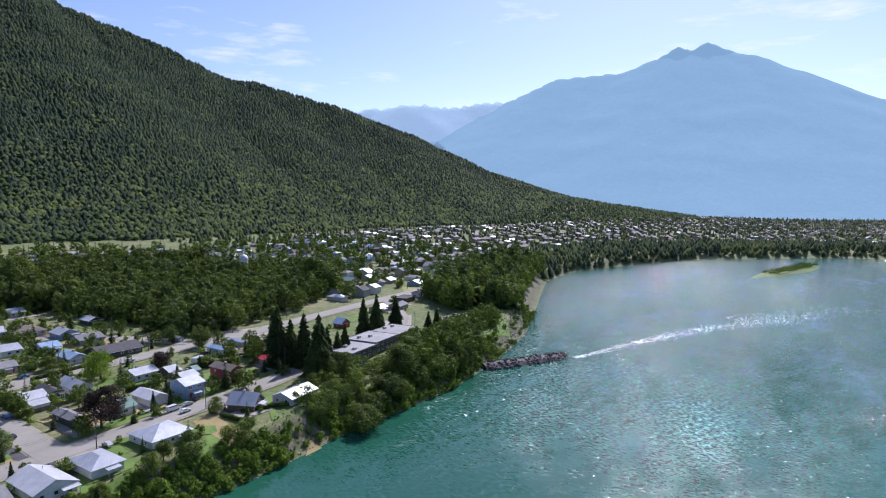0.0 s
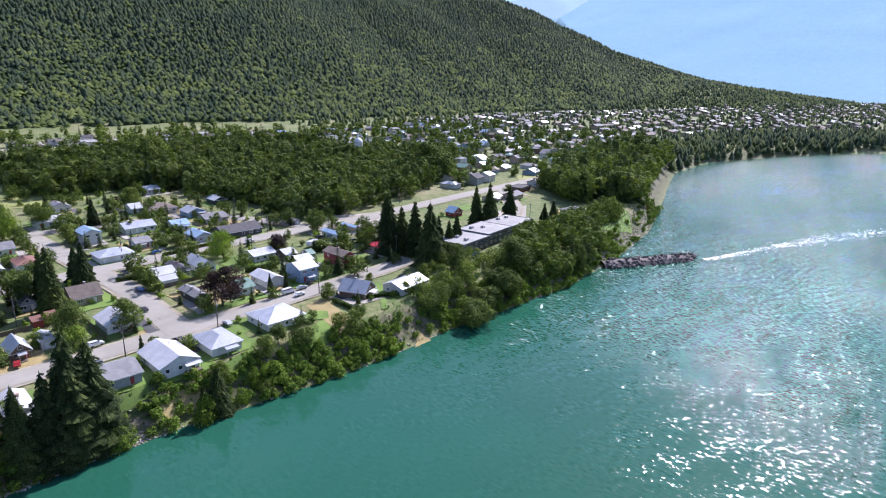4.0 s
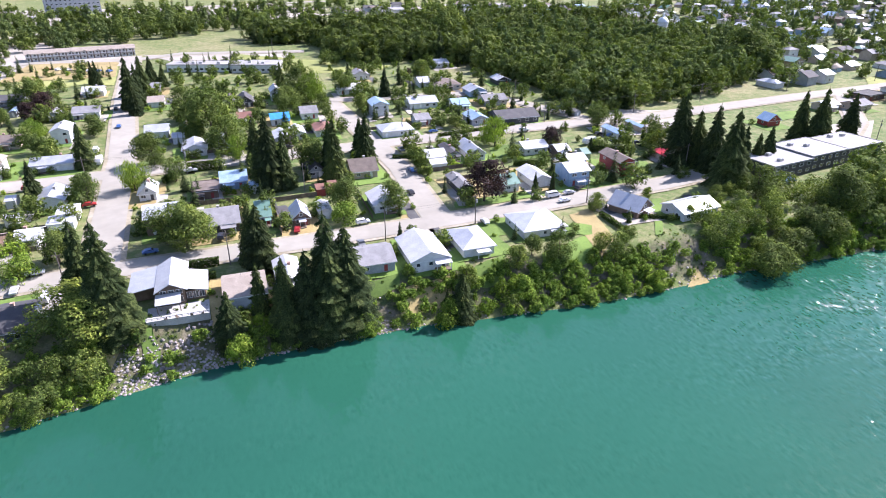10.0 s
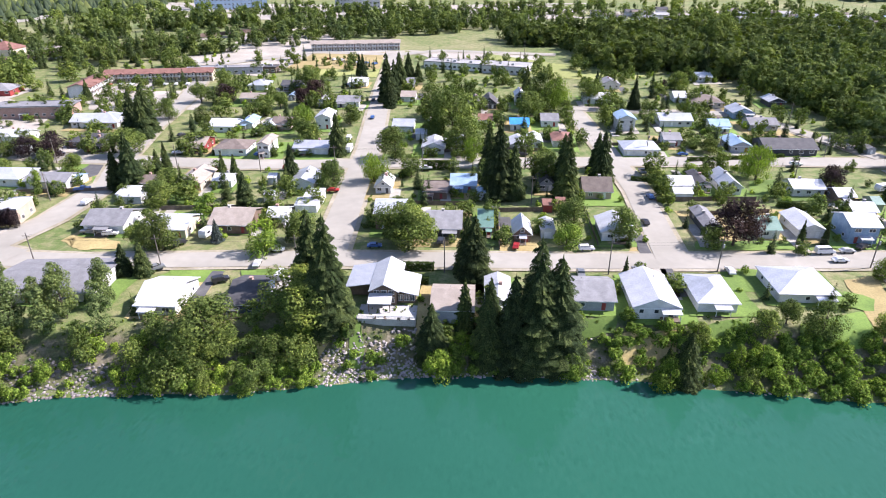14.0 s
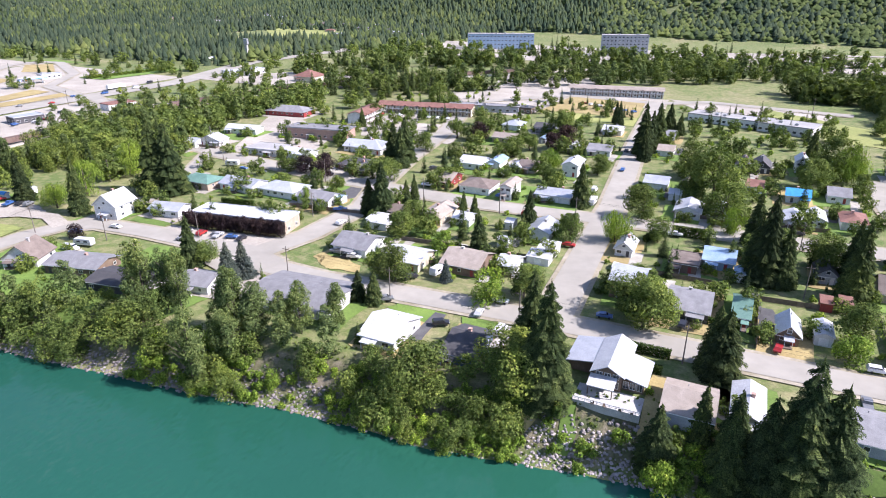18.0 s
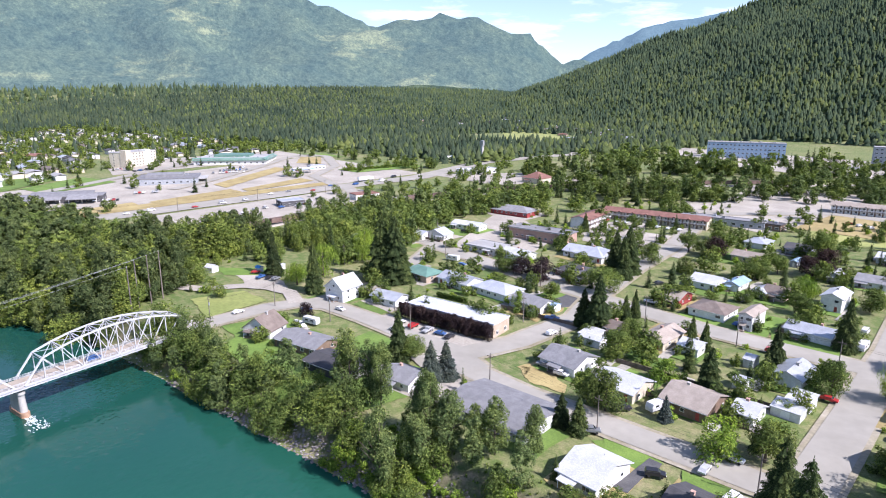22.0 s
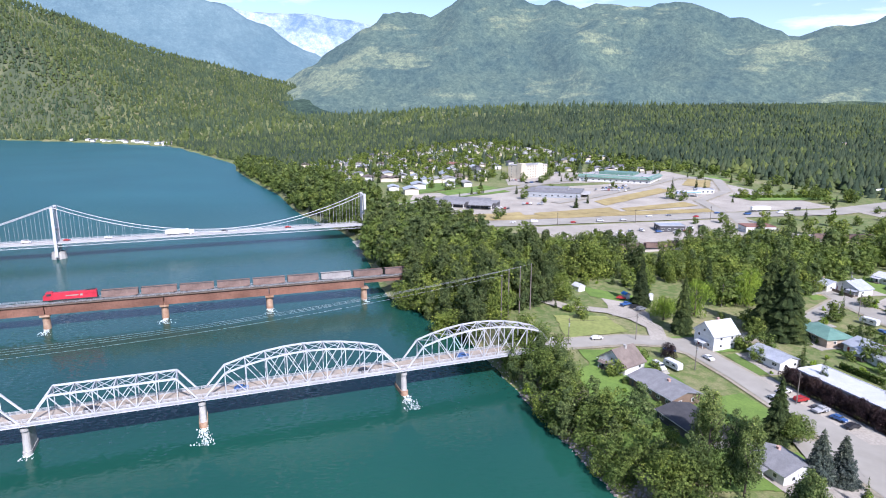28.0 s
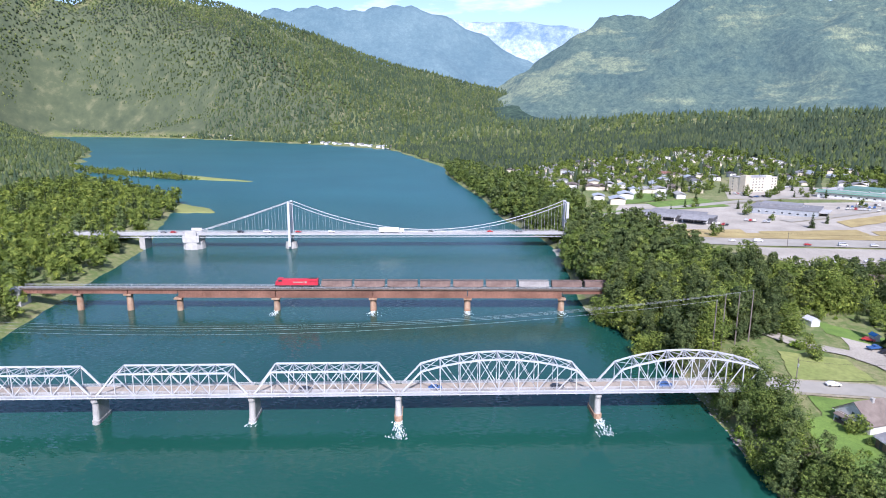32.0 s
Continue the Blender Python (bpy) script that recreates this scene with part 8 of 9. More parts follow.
sp = scatter(740, -600, 3000, 1250, 30, 40, lambda x, y, r: (river_distance(x, y) > 110) & (ridge(x, y, HILL, 1345) < 15) & (r < 0.62) & (x + 0.3 * y > 700))
distant_houses([tuple(p) for p in sp], "distant houses of the town across the bay")
sp = scatter(-1080, 900, -500, 1500, 42, 41, lambda x, y, r: (r < 0.6) & (ridge(x, y, HILL, 1345) < 10) & (np.hypot((x + 760) / 230, (y - 840) / 190) > 1))
distant_houses([tuple(p) for p in sp], "distant houses among the valley trees")
SUB2 = lambda x, y: (river_distance(x, y) > 40) & inside(SUBURB, x, y) & ~inside(SHOPS, x, y) & (np.hypot(x + 978, y - 195) > 40) & (np.hypot(x + 762, y - 259) > 40)
sp = scatter(-1430, -60, -600, 460, 27, 43, lambda x, y, r: SUB2(x, y) & (r < 0.62))
distant_houses([tuple(p) for p in sp[::2]], "pale houses and trailers of the upstream suburb", "white", (4, 2, 4, 3, 3))
distant_houses([tuple(p) for p in sp[1::2]], "cream houses of the upstream suburb", "cream", (5, 3, 3, 3, 2))
sp = scatter(150, 600, 420, 790, 31, 44, lambda x, y, r: (r < 0.55) & ~inside(BEHIND, x, y) & (ridge(x, y, HILL, 1345) < 8))
distant_houses([tuple(p) for p in sp], "pale houses beyond the gully wood", "white", (4, 3, 4, 3, 3))
sp = scatter(-2650, -1700, -1750, -400, 36, 42, lambda x, y, r: (river_distance(x, y) > 15) & (river_distance(x, y) < 70) & (r < 0.12 + 0.7 * (np.hypot(x + 2000, y + 660) < 230)))
distant_houses([tuple(p) for p in sp], "distant houses on the upstream shore", "white", (4, 3, 4, 4, 3))
patch("meadow", FIELD, (-629.5, 755.1), (-517.9, 724.9), (-732.9, 1032.3), (-941.6, 1082.9), 0.3, 12)
patch("parking_lot", GRAVEL, (-488.1, 71.5), (-479.1, 441.4), (-687.0, 446.5), (-645.4, 105.3), 0.16, 24)
patch("parking_lot", GRAVEL, (-458.9, 160.8), (-454.5, 340.7), (-389.6, 339.2), (-388.2, 189.1), 0.17, 12)
patch("parking_lot", GRAVEL, (-692.6, 216.5), (-687.0, 446.5), (-797.0, 449.1), (-802.1, 239.2), 0.2, 16)
patch("parking_lot", GRAVEL, (-467.1, 441.1), (-395.7, 527.9), (-328.2, 522.7), (-377.1, 438.9), 0.22, 10)
patch("gravel_yard", GRAVEL, (-400.0, 790.0), (-60, 760), (120, 900), (-420, 900), 0.22, 24)
patch("dry_verge", DRYGRASS, (-488.9, 121.5), (-483.5, 341.5), (-499.5, 341.8), (-509.9, 122.0), 0.42, 12)
patch("gravel_yard", GRAVEL, (-60, 690), (120, 740), (100, 790), (-80, 740), 0.25, 12)

# ---- jetty, islets and rip-rap ----
def rock_mesh(seed, mat):
    r = random.Random(seed)
    bm = bmesh.new()
    bmesh.ops.create_icosphere(bm, subdivisions=1, radius=1)
    for v in bm.verts:
        v.co *= r.uniform(0.7, 1.2)
        v.co.z *= 0.75
    me = bpy.data.meshes.new("rock")
    bm.to_mesh(me)
    bm.free()
    me.materials.append(mat)
    return me


ROCKS = [rock_mesh(s, ROCK) for s in range(6)]
JROCKS = [rock_mesh(s + 20, DARKROCK) for s in range(5)]
RR = random.Random(9)
rip = thing("riprap", -18, 122, 0, 0, "loose grey and pinkish boulders along the river bank", "riprap", kind="structure")
JA, JB = Vector((262, 119, 0)), Vector((303, 93, 0))
jet = thing("jetty", JA.x, JA.y, 0, math.degrees(math.atan2(JB.y - JA.y, JB.x - JA.x)), "dark rubble jetty reaching into the river", "jetty", kind="structure")
JL = (JB - JA).length
core = Build()
rows = []
for x in np.linspace(-8, JL, 9):
    u = (x + 8) / (JL + 8)
    e, top = 1.0 - 0.4 * max(0, u - 0.85) / 0.15, 3.6 - 0.9 * u - 1.0 * max(0, u - 0.85) / 0.15
    rows.append([(x, y * e + 5.0 * u * u, z) for y, z in ((-8.0, -3), (-3.2, top - 1.5), (0, top - 0.8), (3.2, top - 1.4), (8.0, -3))])
core.add([p for q in rows for p in q], [(5 * i + k, 5 * i + k + 1, 5 * i + k + 6, 5 * i + k + 5)[::-1] for i in range(8) for k in range(4)] + [(40, 41, 42, 43, 44)])
part("core", core.mesh("core", DARKROCK), jet)
for k in range(260):
    s = RR.uniform(-6, JL + 1)
    u = (s + 8) / (JL + 8)
    t = RR.random() ** 0.8
    top = 3.6 - 0.9 * u - 1.0 * max(0, u - 0.85) / 0.15
    y = RR.choice([-1, 1]) * (0.3 + 6.6 * t) * (1.0 - 0.4 * max(0, u - 0.85) / 0.15) + 5.0 * u * u
    sz = RR.uniform(0.6, 1.35)
    part("rock", RR.choice(JROCKS), jet, at=pose(s, y, top * (1 - t) - 0.2, RR.uniform(0, 360), RR.uniform(0, 360), 0) @ Matrix.Diagonal((sz, sz, sz, 1)))


def shore_y(x):
    return float(np.interp(x, [p[0] for p in TOWN_SHORE[::-1]], [p[1] for p in TOWN_SHORE[::-1]]))


for k in range(200):
    x = RR.uniform(-34, -8) if k < 150 else RR.choice([RR.uniform(117, 135), RR.uniform(22, 30)])
    off = RR.uniform(0, 11) if k < 230 else RR.uniform(0, 8)
    y = shore_y(x) + off
    sz = RR.uniform(0.3, 0.62)
    part("rock", RR.choice(ROCKS), rip, at=pose(x + 18, y - 122, ground_z(x, y) + 0.1, RR.uniform(0, 360), RR.uniform(0, 360), 0) @ Matrix.Diagonal((sz, sz, sz, 1)))


def stones(name, spots, material, low, high, label):
    rng = np.random.default_rng(4)
    co = np.array([v.co[:] for v in ROCKS[0].vertices])
    fa = np.array([p.vertices[:] for p in ROCKS[0].polygons])
    z = height(spots[:, 0], spots[:, 1])
    V, Fc = [], []
    for i, (x, y) in enumerate(spots):
        s = rng.uniform(low, high)
        a = rng.uniform(0, 6.28)
        P = co * rng.uniform(0.7, 1.3, co.shape) * s
        P = np.stack([P[:, 0] * math.cos(a) - P[:, 1] * math.sin(a) + x, P[:, 0] * math.sin(a) + P[:, 1] * math.cos(a) + y, P[:, 2] + z[i]], 1)
        V.append(P)
        Fc.append(fa + i * len(co))
    tagged(new(name, mesh_from(name, np.concatenate(V).tolist(), np.concatenate(Fc).tolist(), material)), label, "stones", kind="stuff")


stones("bank_stones", scatter(-345, 30, 250, 135, 1.2, 50, lambda x, y, r: (river_distance(x, y) > -0.4) & (river_distance(x, y) < 2.6) & (r < 0.7) & (y > 20)), ROCK, 0.18, 0.5, "grey boulders along the water's edge")
stones("bank_stones", scatter(-36, 112, 32, 136, 0.8, 52, lambda x, y, r: (river_distance(x, y) > -0.4) & (river_distance(x, y) < 9 - 5 * (x > -6)) & (r < 0.85 - 0.35 * ((x > -6) & (x < 20))) & ((x < -6) | (x > 18) | (r < 0.3))), ROCK, 0.18, 0.5, "loose grey and pinkish rubble on the bank")
stones("bank_stones", scatter(-215, 85, -74, 118, 0.95, 53, lambda x, y, r: (river_distance(x, y) > -0.4) & (river_distance(x, y) < 6.5 + 2.5 * (x > -112)) & (r < 0.92)), ROCK, 0.25, 0.62, "pale rubble along the water's edge")
stones("bank_stones", scatter(250, 110, 420, 190, 1.8, 51, lambda x, y, r: (river_distance(x, y) > -0.6) & (river_distance(x, y) < 6) & (r < 0.8)), ROCK, 0.3, 0.8, "grey boulders along the bend of the bank")


def islet(cx, cy, a, b, rot, h, label, mat):
    n, V, Fc = 40, [(0, 0, h)], []
    for ring, rr in enumerate((0.55, 0.85, 1.0, 1.12)):
        for k in range(n):
            t = 6.283 * k / n
            q = rr * (1 + 0.12 * math.sin(3 * t + cx) + 0.06 * math.sin(7 * t))
            V.append((a * q * math.cos(t), b * q * math.sin(t), h * (1 - rr * rr * 0.8) if ring < 3 else -1.5))
    for k in range(n):
        Fc.append((0, 1 + k, 1 + (k + 1) % n))
        for ring in range(3):
            o = 1 + ring * n
            Fc.append((o + k, o + n + k, o + n + (k + 1) % n, o + (k + 1) % n))
    ob = new("islet", mesh_from("islet", V, Fc, mat, True))
    ob.matrix_basis = pose(cx, cy, 0, 0, 0, rot)
    return tagged(ob, label, "island", kind="structure")


islet(873, 30, 100, 17, -13, 2.2, "low green islet in the river", LAWN)
islet(905, 190, 75, 8, -32, 1.2, "low sandy bar along the far shore", FIELD)
islet(-985.3, -626.6, 200, 26, 70, 1.6, "long sandy wooded bar upstream", FIELD)
islet(-634.6, -357.1, 55, 22, 60, 1.6, "marshy point of the opposite bank", FIELD)
thicket("islet_trees", np.array([(873 + t * 88 + o * 2, 30 - t * 21 + o * 7) for t in np.linspace(-0.8, 0.8, 40) for o in (-1, 0, 1)]), {"shrub": 1}, 6, 9, "low dark bushes on the islet", 45, -2.0, fine=0)
isl = np.array([(-962 + t * 68 + o * 10, -650 + t * 188 + o * -4) for t in np.linspace(-0.8, 0.75, 26) for o in (-1.2, 0, 1.2)])
thicket("islet_trees", isl, {"leaf": 0.7, "needle": 0.3}, 6, 11, "small trees on the sandy bar", 44, -0.5)

# shrubs and small trees in the gardens
GA = np.array(GARDENS)
thicket("garden_shrubs", GA, {"leaf": 0.4, "shrub": 0.4, "needle": 0.2}, 2.2, 6.5, "small trees and bushes in the gardens", 60)
GB = scatter(-250, 175, 200, 480, 8.2, 61, lambda x, y, r: (r < 0.6) & ~inside(RAVINE, x, y))
free = [p for p in GB if min(abs(p[1] - np.interp(p[0], [-386, -256, -183, -98, -40, 55, 116, 206], [281, 252, 246, 243, 247, 253, 257, 256])), abs(p[0] + 43 + (p[1] - 164) * 0.06), abs(p[0] - 57), abs(p[0] + 140 + (p[1] - 200) * 0.12), abs(p[1] - 165)) > 8]
thicket("garden_shrubs", np.array(free), {"leaf": 0.44, "shrub": 0.34, "needle": 0.22}, 3.0, 10.0, "garden trees between the houses", 62)
GC = scatter(-760, 60, -390, 500, 17, 63, lambda x, y, r: (r < 0.1 + 0.45 * ((x < -700) | (y > 440) | (y < 90))) & (abs(x + 470) > 18))
thicket("lot_trees", GC, {"leaf": 0.6, "needle": 0.4}, 5, 12, "trees planted round the parking lots", 63)
GD = scatter(-470, 330, -250, 700, 17, 64, lambda x, y, r: (r < 0.36) & (abs(x + 470) > 26))
thicket("verge_trees", GD, {"leaf": 0.6, "needle": 0.3, "poplar": 0.1}, 6, 14, "trees between the highway and the railway", 64)
for q in ((-497, 95, -499, 180), (-499, 190, -503, 262), (-503, 268, -514, 338)):
    patch("dry_verge", DRYGRASS, (q[0], q[1]), (q[0] - 15, q[1]), (q[2] - 22, q[3]), (q[2], q[3]), 0.5, 10)
patch("gravel_yard", GRAVEL, (-190, 430), (-215, 590), (-120, 600), (-135, 430), 0.26, 14)
patch("dry_grass", DRYGRASS, (-134, 440), (-128, 498), (-72, 505), (-68, 440), 0.5, 10)
patch("dry_verge", DRYGRASS, (-535, 262), (-560, 262), (-625, 360), (-605, 366), 0.5, 12)
patch("dry_verge", DRYGRASS, (-640, 395), (-690, 430), (-668, 446), (-615, 412), 0.5, 10)
patch("lawn", LAWN, (-722, 452), (-700, 470), (-640, 470), (-668, 458), 0.5, 8)
patch("lawn", LAWN, (-655, 130), (-700, 190), (-640, 205), (-612, 140), 0.5, 8)
patch("lawn", LAWN, (-690, 95), (-760, 150), (-705, 175), (-640, 110), 0.5, 8)
patch("lawn", LAWN, (-535.9, 82.7), (-581.1, 73.8), (-605.4, 104.4), (-550.1, 113.0), 0.45, 8)
patch("gravel_yard", GRAVEL, (-332.1, 232.7), (-396.8, 249.3), (-395.3, 309.3), (-330.6, 297.7), 0.4, 8)
thicket("yard_trees", scatter(-345, 128, -262, 215, 7.5, 66, lambda x, y, r: (r < 0.7) & ~inside([(-310, 140), (-306, 160), (-280, 176), (-245, 172), (-245, 135), (-285, 140)], x, y) & (x + 0.8 * (y - 150) < -268)), {"leaf": 0.5, "shrub": 0.3, "needle": 0.2}, 4, 9, "low trees and bushes round the yards by the railway", 66)
thicket("lot_trees", scatter(-440, 140, -376, 335, 11, 67, lambda x, y, r: (r < 0.34) & (abs(x + 417) > 22)), {"leaf": 0.5, "needle": 0.5}, 5, 9, "small trees along the car lots", 67)
thicket("roadside_hedge", np.array([(-550 + 1.0 * t + 3 * k, 400 + 4.4 * t - k) for t in range(18) for k in range(3)]), {"shrub": 0.8, "leaf": 0.2}, 6, 9, "long green hedge beside the highway junction", 68)
patch("lawn", LAWN, (-528, 398), (-512, 476), (-545, 482), (-562, 398), 0.55, 10)
# trees and yards between the railway and the hill
thicket("town_trees", scatter(-420, 640, 420, 900, 15, 65, lambda x, y, r: (r < 0.5 - 0.3 * (y > 790)) & (ridge(x, y, HILL, 1230) < 8)), {"leaf": 0.5, "needle": 0.4, "poplar": 0.1}, 8, 16, "trees among the yards below the hill", 65, fine=0)
for q in ((-60, 780, 130, 850), (150, 760, 330, 830), (-330, 700, -120, 770)):
    patch("gravel_yard", GRAVEL, (q[0], q[1]), (q[2], q[1] + 20), (q[2], q[3]), (q[0], q[3] - 15), 0.3, 14)
patch("gravel_yard", GRAVEL, (-197, 167.6), (-195, 172), (-147, 180), (-147, 169), 0.32, 12)
patch("gravel_yard", GRAVEL, (-147.6, 131.2), (-150.3, 144.2), (-135.1, 148.9), (-131.5, 133.8), 0.32, 8)


# ---- vehicles ----
def car_meshes(kind, paint):
    key = (kind, paint)
    if key in MESHES:
        return MESHES[key]
    L, W = {"car": (4.5, 1.8), "suv": (4.7, 1.9), "van": (5.6, 2.0), "pickup": (5.6, 2.0)}[kind]
    prof = {"car": [(-2.25, .45), (-2.25, .85), (-1.9, .95), (-1.3, 1.42), (0.4, 1.45), (1.1, .98), (2.1, .85), (2.25, .6), (2.25, .45)],
            "suv": [(-2.35, .5), (-2.35, 1.1), (-2.1, 1.7), (0.5, 1.75), (1.2, 1.1), (2.2, 1.0), (2.35, .7), (2.35, .5)],
            "van": [(-2.8, .5), (-2.8, 2.1), (-2.6, 2.25), (1.3, 2.25), (2.0, 1.3), (2.7, 1.1), (2.8, .7), (2.8, .5)],
            "pickup": [(-2.8, .55), (-2.8, 1.1), (-0.6, 1.1), (-0.5, 1.75), (0.8, 1.75), (1.3, 1.15), (2.6, 1.05), (2.8, .75), (2.8, .55)]}[kind]
    n = len(prof)
    b = Build()
    V = [(x, s * W / 2 * (0.86 if z > 1.2 else 1.0), z) for s in (-1, 1) for x, z in prof]
    b.add(V, [tuple(range(n)), tuple(range(2 * n - 1, n - 1, -1))] + [(k, k + n, (k + 1) % n + n, (k + 1) % n) for k in range(n)])
    zt = max(z for x, z in prof)
    g = Build()
    xs = [x for x, z in prof if z > zt - 0.08]
    x0, x1 = min(xs), max(xs)
    for s in (-1, 1):
        y = s * (W / 2 * 0.9)
        g.box(x0 + 0.1, min(y, y + s * 0.03), zt - 0.48, x1 + 0.15, max(y, y + s * 0.03), zt - 0.1)
    g.add([(x1 + 0.06, -W * 0.4, zt - 0.02), (x1 + 0.06, W * 0.4, zt - 0.02), (x1 + 0.62, W * 0.42, zt - 0.42), (x1 + 0.62, -W * 0.42, zt - 0.42)], [(0, 3, 2, 1)])
    wh = Build().tube([(0, -0.11, 0), (0, 0.11, 0)], 0.34, 12)
    lamp = Build().box(-0.05, -0.18, -0.08, 0.05, 0.18, 0.08)
    MESHES[key] = (b.mesh("body", CARPAINT[paint]), g.mesh("glazing", GLASS), MESHES.setdefault("wheel", wh.mesh("wheel", RUBBER)), MESHES.setdefault("headlight", lamp.mesh("headlight", TRIM)), L, W)
    return MESHES[key]


def vehicle(x, y, rot, kind="car", paint="silver", z=None):
    body, glass, wheel, lamp, L, W = car_meshes(kind, paint)
    ob = thing({"car": "car", "suv": "car", "van": "van", "pickup": "pickup_truck"}[kind], x, y, (ground_z(x, y) + 0.5) if z is None else z, rot,
               f"{paint} {'sport utility' if kind == 'suv' else kind} {'vehicle' if kind == 'suv' else ''} parked in the town".replace("  ", " "), "car" if kind != "van" else "van", "vehicles")
    part("body", body, ob)
    part("glazing", glass, ob)
    for sx in (-0.3, 0.3):
        for sy in (-1, 1):
            part("wheel", wheel, ob, at=pose(sx * L, sy * (W / 2 - 0.1), 0.34))
    for sy in (-1, 1) if x > -300 and y < 260 else ():
        part("headlight", lamp, ob, at=pose(L / 2 - 0.03, sy * W * 0.34, 0.72))


vehicle(-122.4, 176.8, 10, "pickup", "grey")
vehicle(-114.9, 175.3, 10, "suv", "white")
vehicle(-90.3, 170.1, 50, "suv", "black")
vehicle(-59, 167, 5, "suv", "white")
vehicle(-52, 215, 5, "car", "red")
vehicle(-10, 175, 85, "suv", "black")
vehicle(13, 173, 80, "car", "red")
vehicle(104, 173, 5, "van", "white")
vehicle(111, 174, 5, "car", "silver")
vehicle(117, 177, 30, "car", "black")
vehicle(-90.1, 153.5, 40, "pickup", "grey")
vehicle(-69, 148, 30, "suv", "black")
vehicle(-53, 151, 85, "van", "white")
vehicle(56, 192, 95, "car", "black")
vehicle(63, 214, 95, "car", "blue")
vehicle(161, 235, 15, "car", "black")
vehicle(165, 231, 15, "car", "blue")
vehicle(170, 218, 15, "car", "black")
vehicle(-138.0, 281.0, 60, "car", "black")
vehicle(-93, 255, 70, "car", "blue")
vehicle(-58, 351, 92, "car", "black")
vehicle(-53, 315, 92, "car", "blue")
vehicle(-58, 278, 92, "van", "white")
vehicle(-237.2, 128.7, 92, "car", "white")
vehicle(-212.0, 160.0, 8, "car", "white")
vehicle(-221.0, 150.0, 30, "car", "blue")
vehicle(-172.0, 171.0, 20, "car", "grey")
vehicle(-165.5, 171.6, 20, "car", "blue")
vehicle(-180.0, 162.0, 5, "car", "silver")
vehicle(-113.5, 180.1, 20, "pickup", "grey")
vehicle(-145.7, 212.1, 20, "pickup", "blue")
vehicle(-179.2, 251.0, 8, "pickup", "black")
vehicle(-209.9, 239.7, 20, "car", "black")
vehicle(-207.4, 138.6, 10, "van", "white")
vehicle(-271.7, 292.3, 40, "car", "black")
vehicle(-283.0, 160.0, 60, "car", "red")
vehicle(-274.0, 158.0, 110, "pickup", "blue")
vehicle(-270.5, 160.5, 110, "car", "black")
vehicle(-266.5, 161.5, 110, "suv", "grey")
vehicle(106, 168, 5, "car", "white")
vehicle(198, 158, 5, "pickup", "blue")
CR = random.Random(17)
PAINTS = ["white", "black", "grey", "red", "blue", "silver", "silver", "white"]
LOTS = [(-628, 292, 63, 9), (-640, 305, 63, 8), (-655, 316, 63, 7), (-560, 195, 64, 6), (-545, 160, 64, 6), (-590, 115, 64, 5), (-700, 240, 120, 6), (-728, 232, 120, 5), (-790, 300, 120, 5), (-585, 355, 80, 3)]
for x, y, a, n in LOTS:
    for k in range(n):
        u = k * 3.3 + CR.uniform(-0.3, 0.3) + 3.3 * CR.choice([0, 0, 1])
        vehicle(x + u * math.cos(radians(a)), y + u * math.sin(radians(a)), a + CR.choice([90, 270]), CR.choice(["car", "suv", "pickup"]), CR.choice(PAINTS))
for k in range(16):
    vehicle(-470 + CR.choice([-5, 5]), 70 + k * 22 + CR.uniform(-6, 6), CR.choice([90, 270]), CR.choice(["car", "suv", "van"]), CR.choice(PAINTS))
for k in range(9):
    vehicle(-233 + k * 6.6, 378 + k * 1.1, 95 + CR.uniform(-4, 4), CR.choice(["car", "suv"]), CR.choice(PAINTS))
for k in range(7):
    vehicle(-112 + k * 6.5, 474 - k * 3.0, 65, CR.choice(["car", "suv"]), CR.choice(PAINTS))
for k in range(14):
    vehicle(-395 - k * 2.6 + CR.choice([-9, 0, 9]), 165 + k * 9.5, CR.choice([10, 100]), CR.choice(["car", "suv", "pickup"]), CR.choice(PAINTS))
for x, y in ((-478, 372), (-540, 545)):
    lr = thing("lorry", x, y, ground_z(x, y) + 0.55, 92, "white box lorry beside the highway", "lorry")
    part("trailer", Build().box(-9, -1.25, 1.0, 5.0, 1.25, 3.9).mesh("trailer", TRIM), lr)
    part("cab", Build().box(5.5, -1.2, 0.6, 8.2, 1.2, 3.2).mesh("cab", TRIM), lr)
    for sx in (-7.5, -6.2, 3.6, 7.2):
        part("wheel", Build().tube([(sx, -1.2, 0.5), (sx, 1.2, 0.5)], 0.5, 10).mesh("wheel", RUBBER), lr)


def on_bridge(ob_pose, s, y, z, kind, paint, turn=0):
    x0, y0, a = ob_pose
    c, q = math.cos(radians(a)), math.sin(radians(a))
    vehicle(x0 + c * s - q * y, y0 + q * s + c * y, a + turn, kind, paint, z)


for s, kind, paint in ((12, "car", "blue"), (52, "car", "black"), (88, "suv", "blue"), (-30, "car", "black")):
    on_bridge((-212.9, -12.3, 101.25), s, -1.4, DECK + 0.01, kind, paint)
for s, kind, paint in ((-95, "car", "grey"), (-88, "car", "red"), (-38, "suv", "black"), (-18, "van", "white"), (5, "car", "red"), (30, "suv", "white"), (105, "car", "black"), (150, "car", "red"), (172, "pickup", "grey")):
    on_bridge((-461.6, -154.2, 101.3), s, 2.2, SD + 0.01, kind, paint)
cs, cq = math.cos(radians(101.3)), math.sin(radians(101.3))
lorry = thing("lorry", -461.6 + cs * 76, -154.2 + cq * 76, SD + 0.01, 101.3, "white articulated lorry crossing the suspension bridge", "lorry")
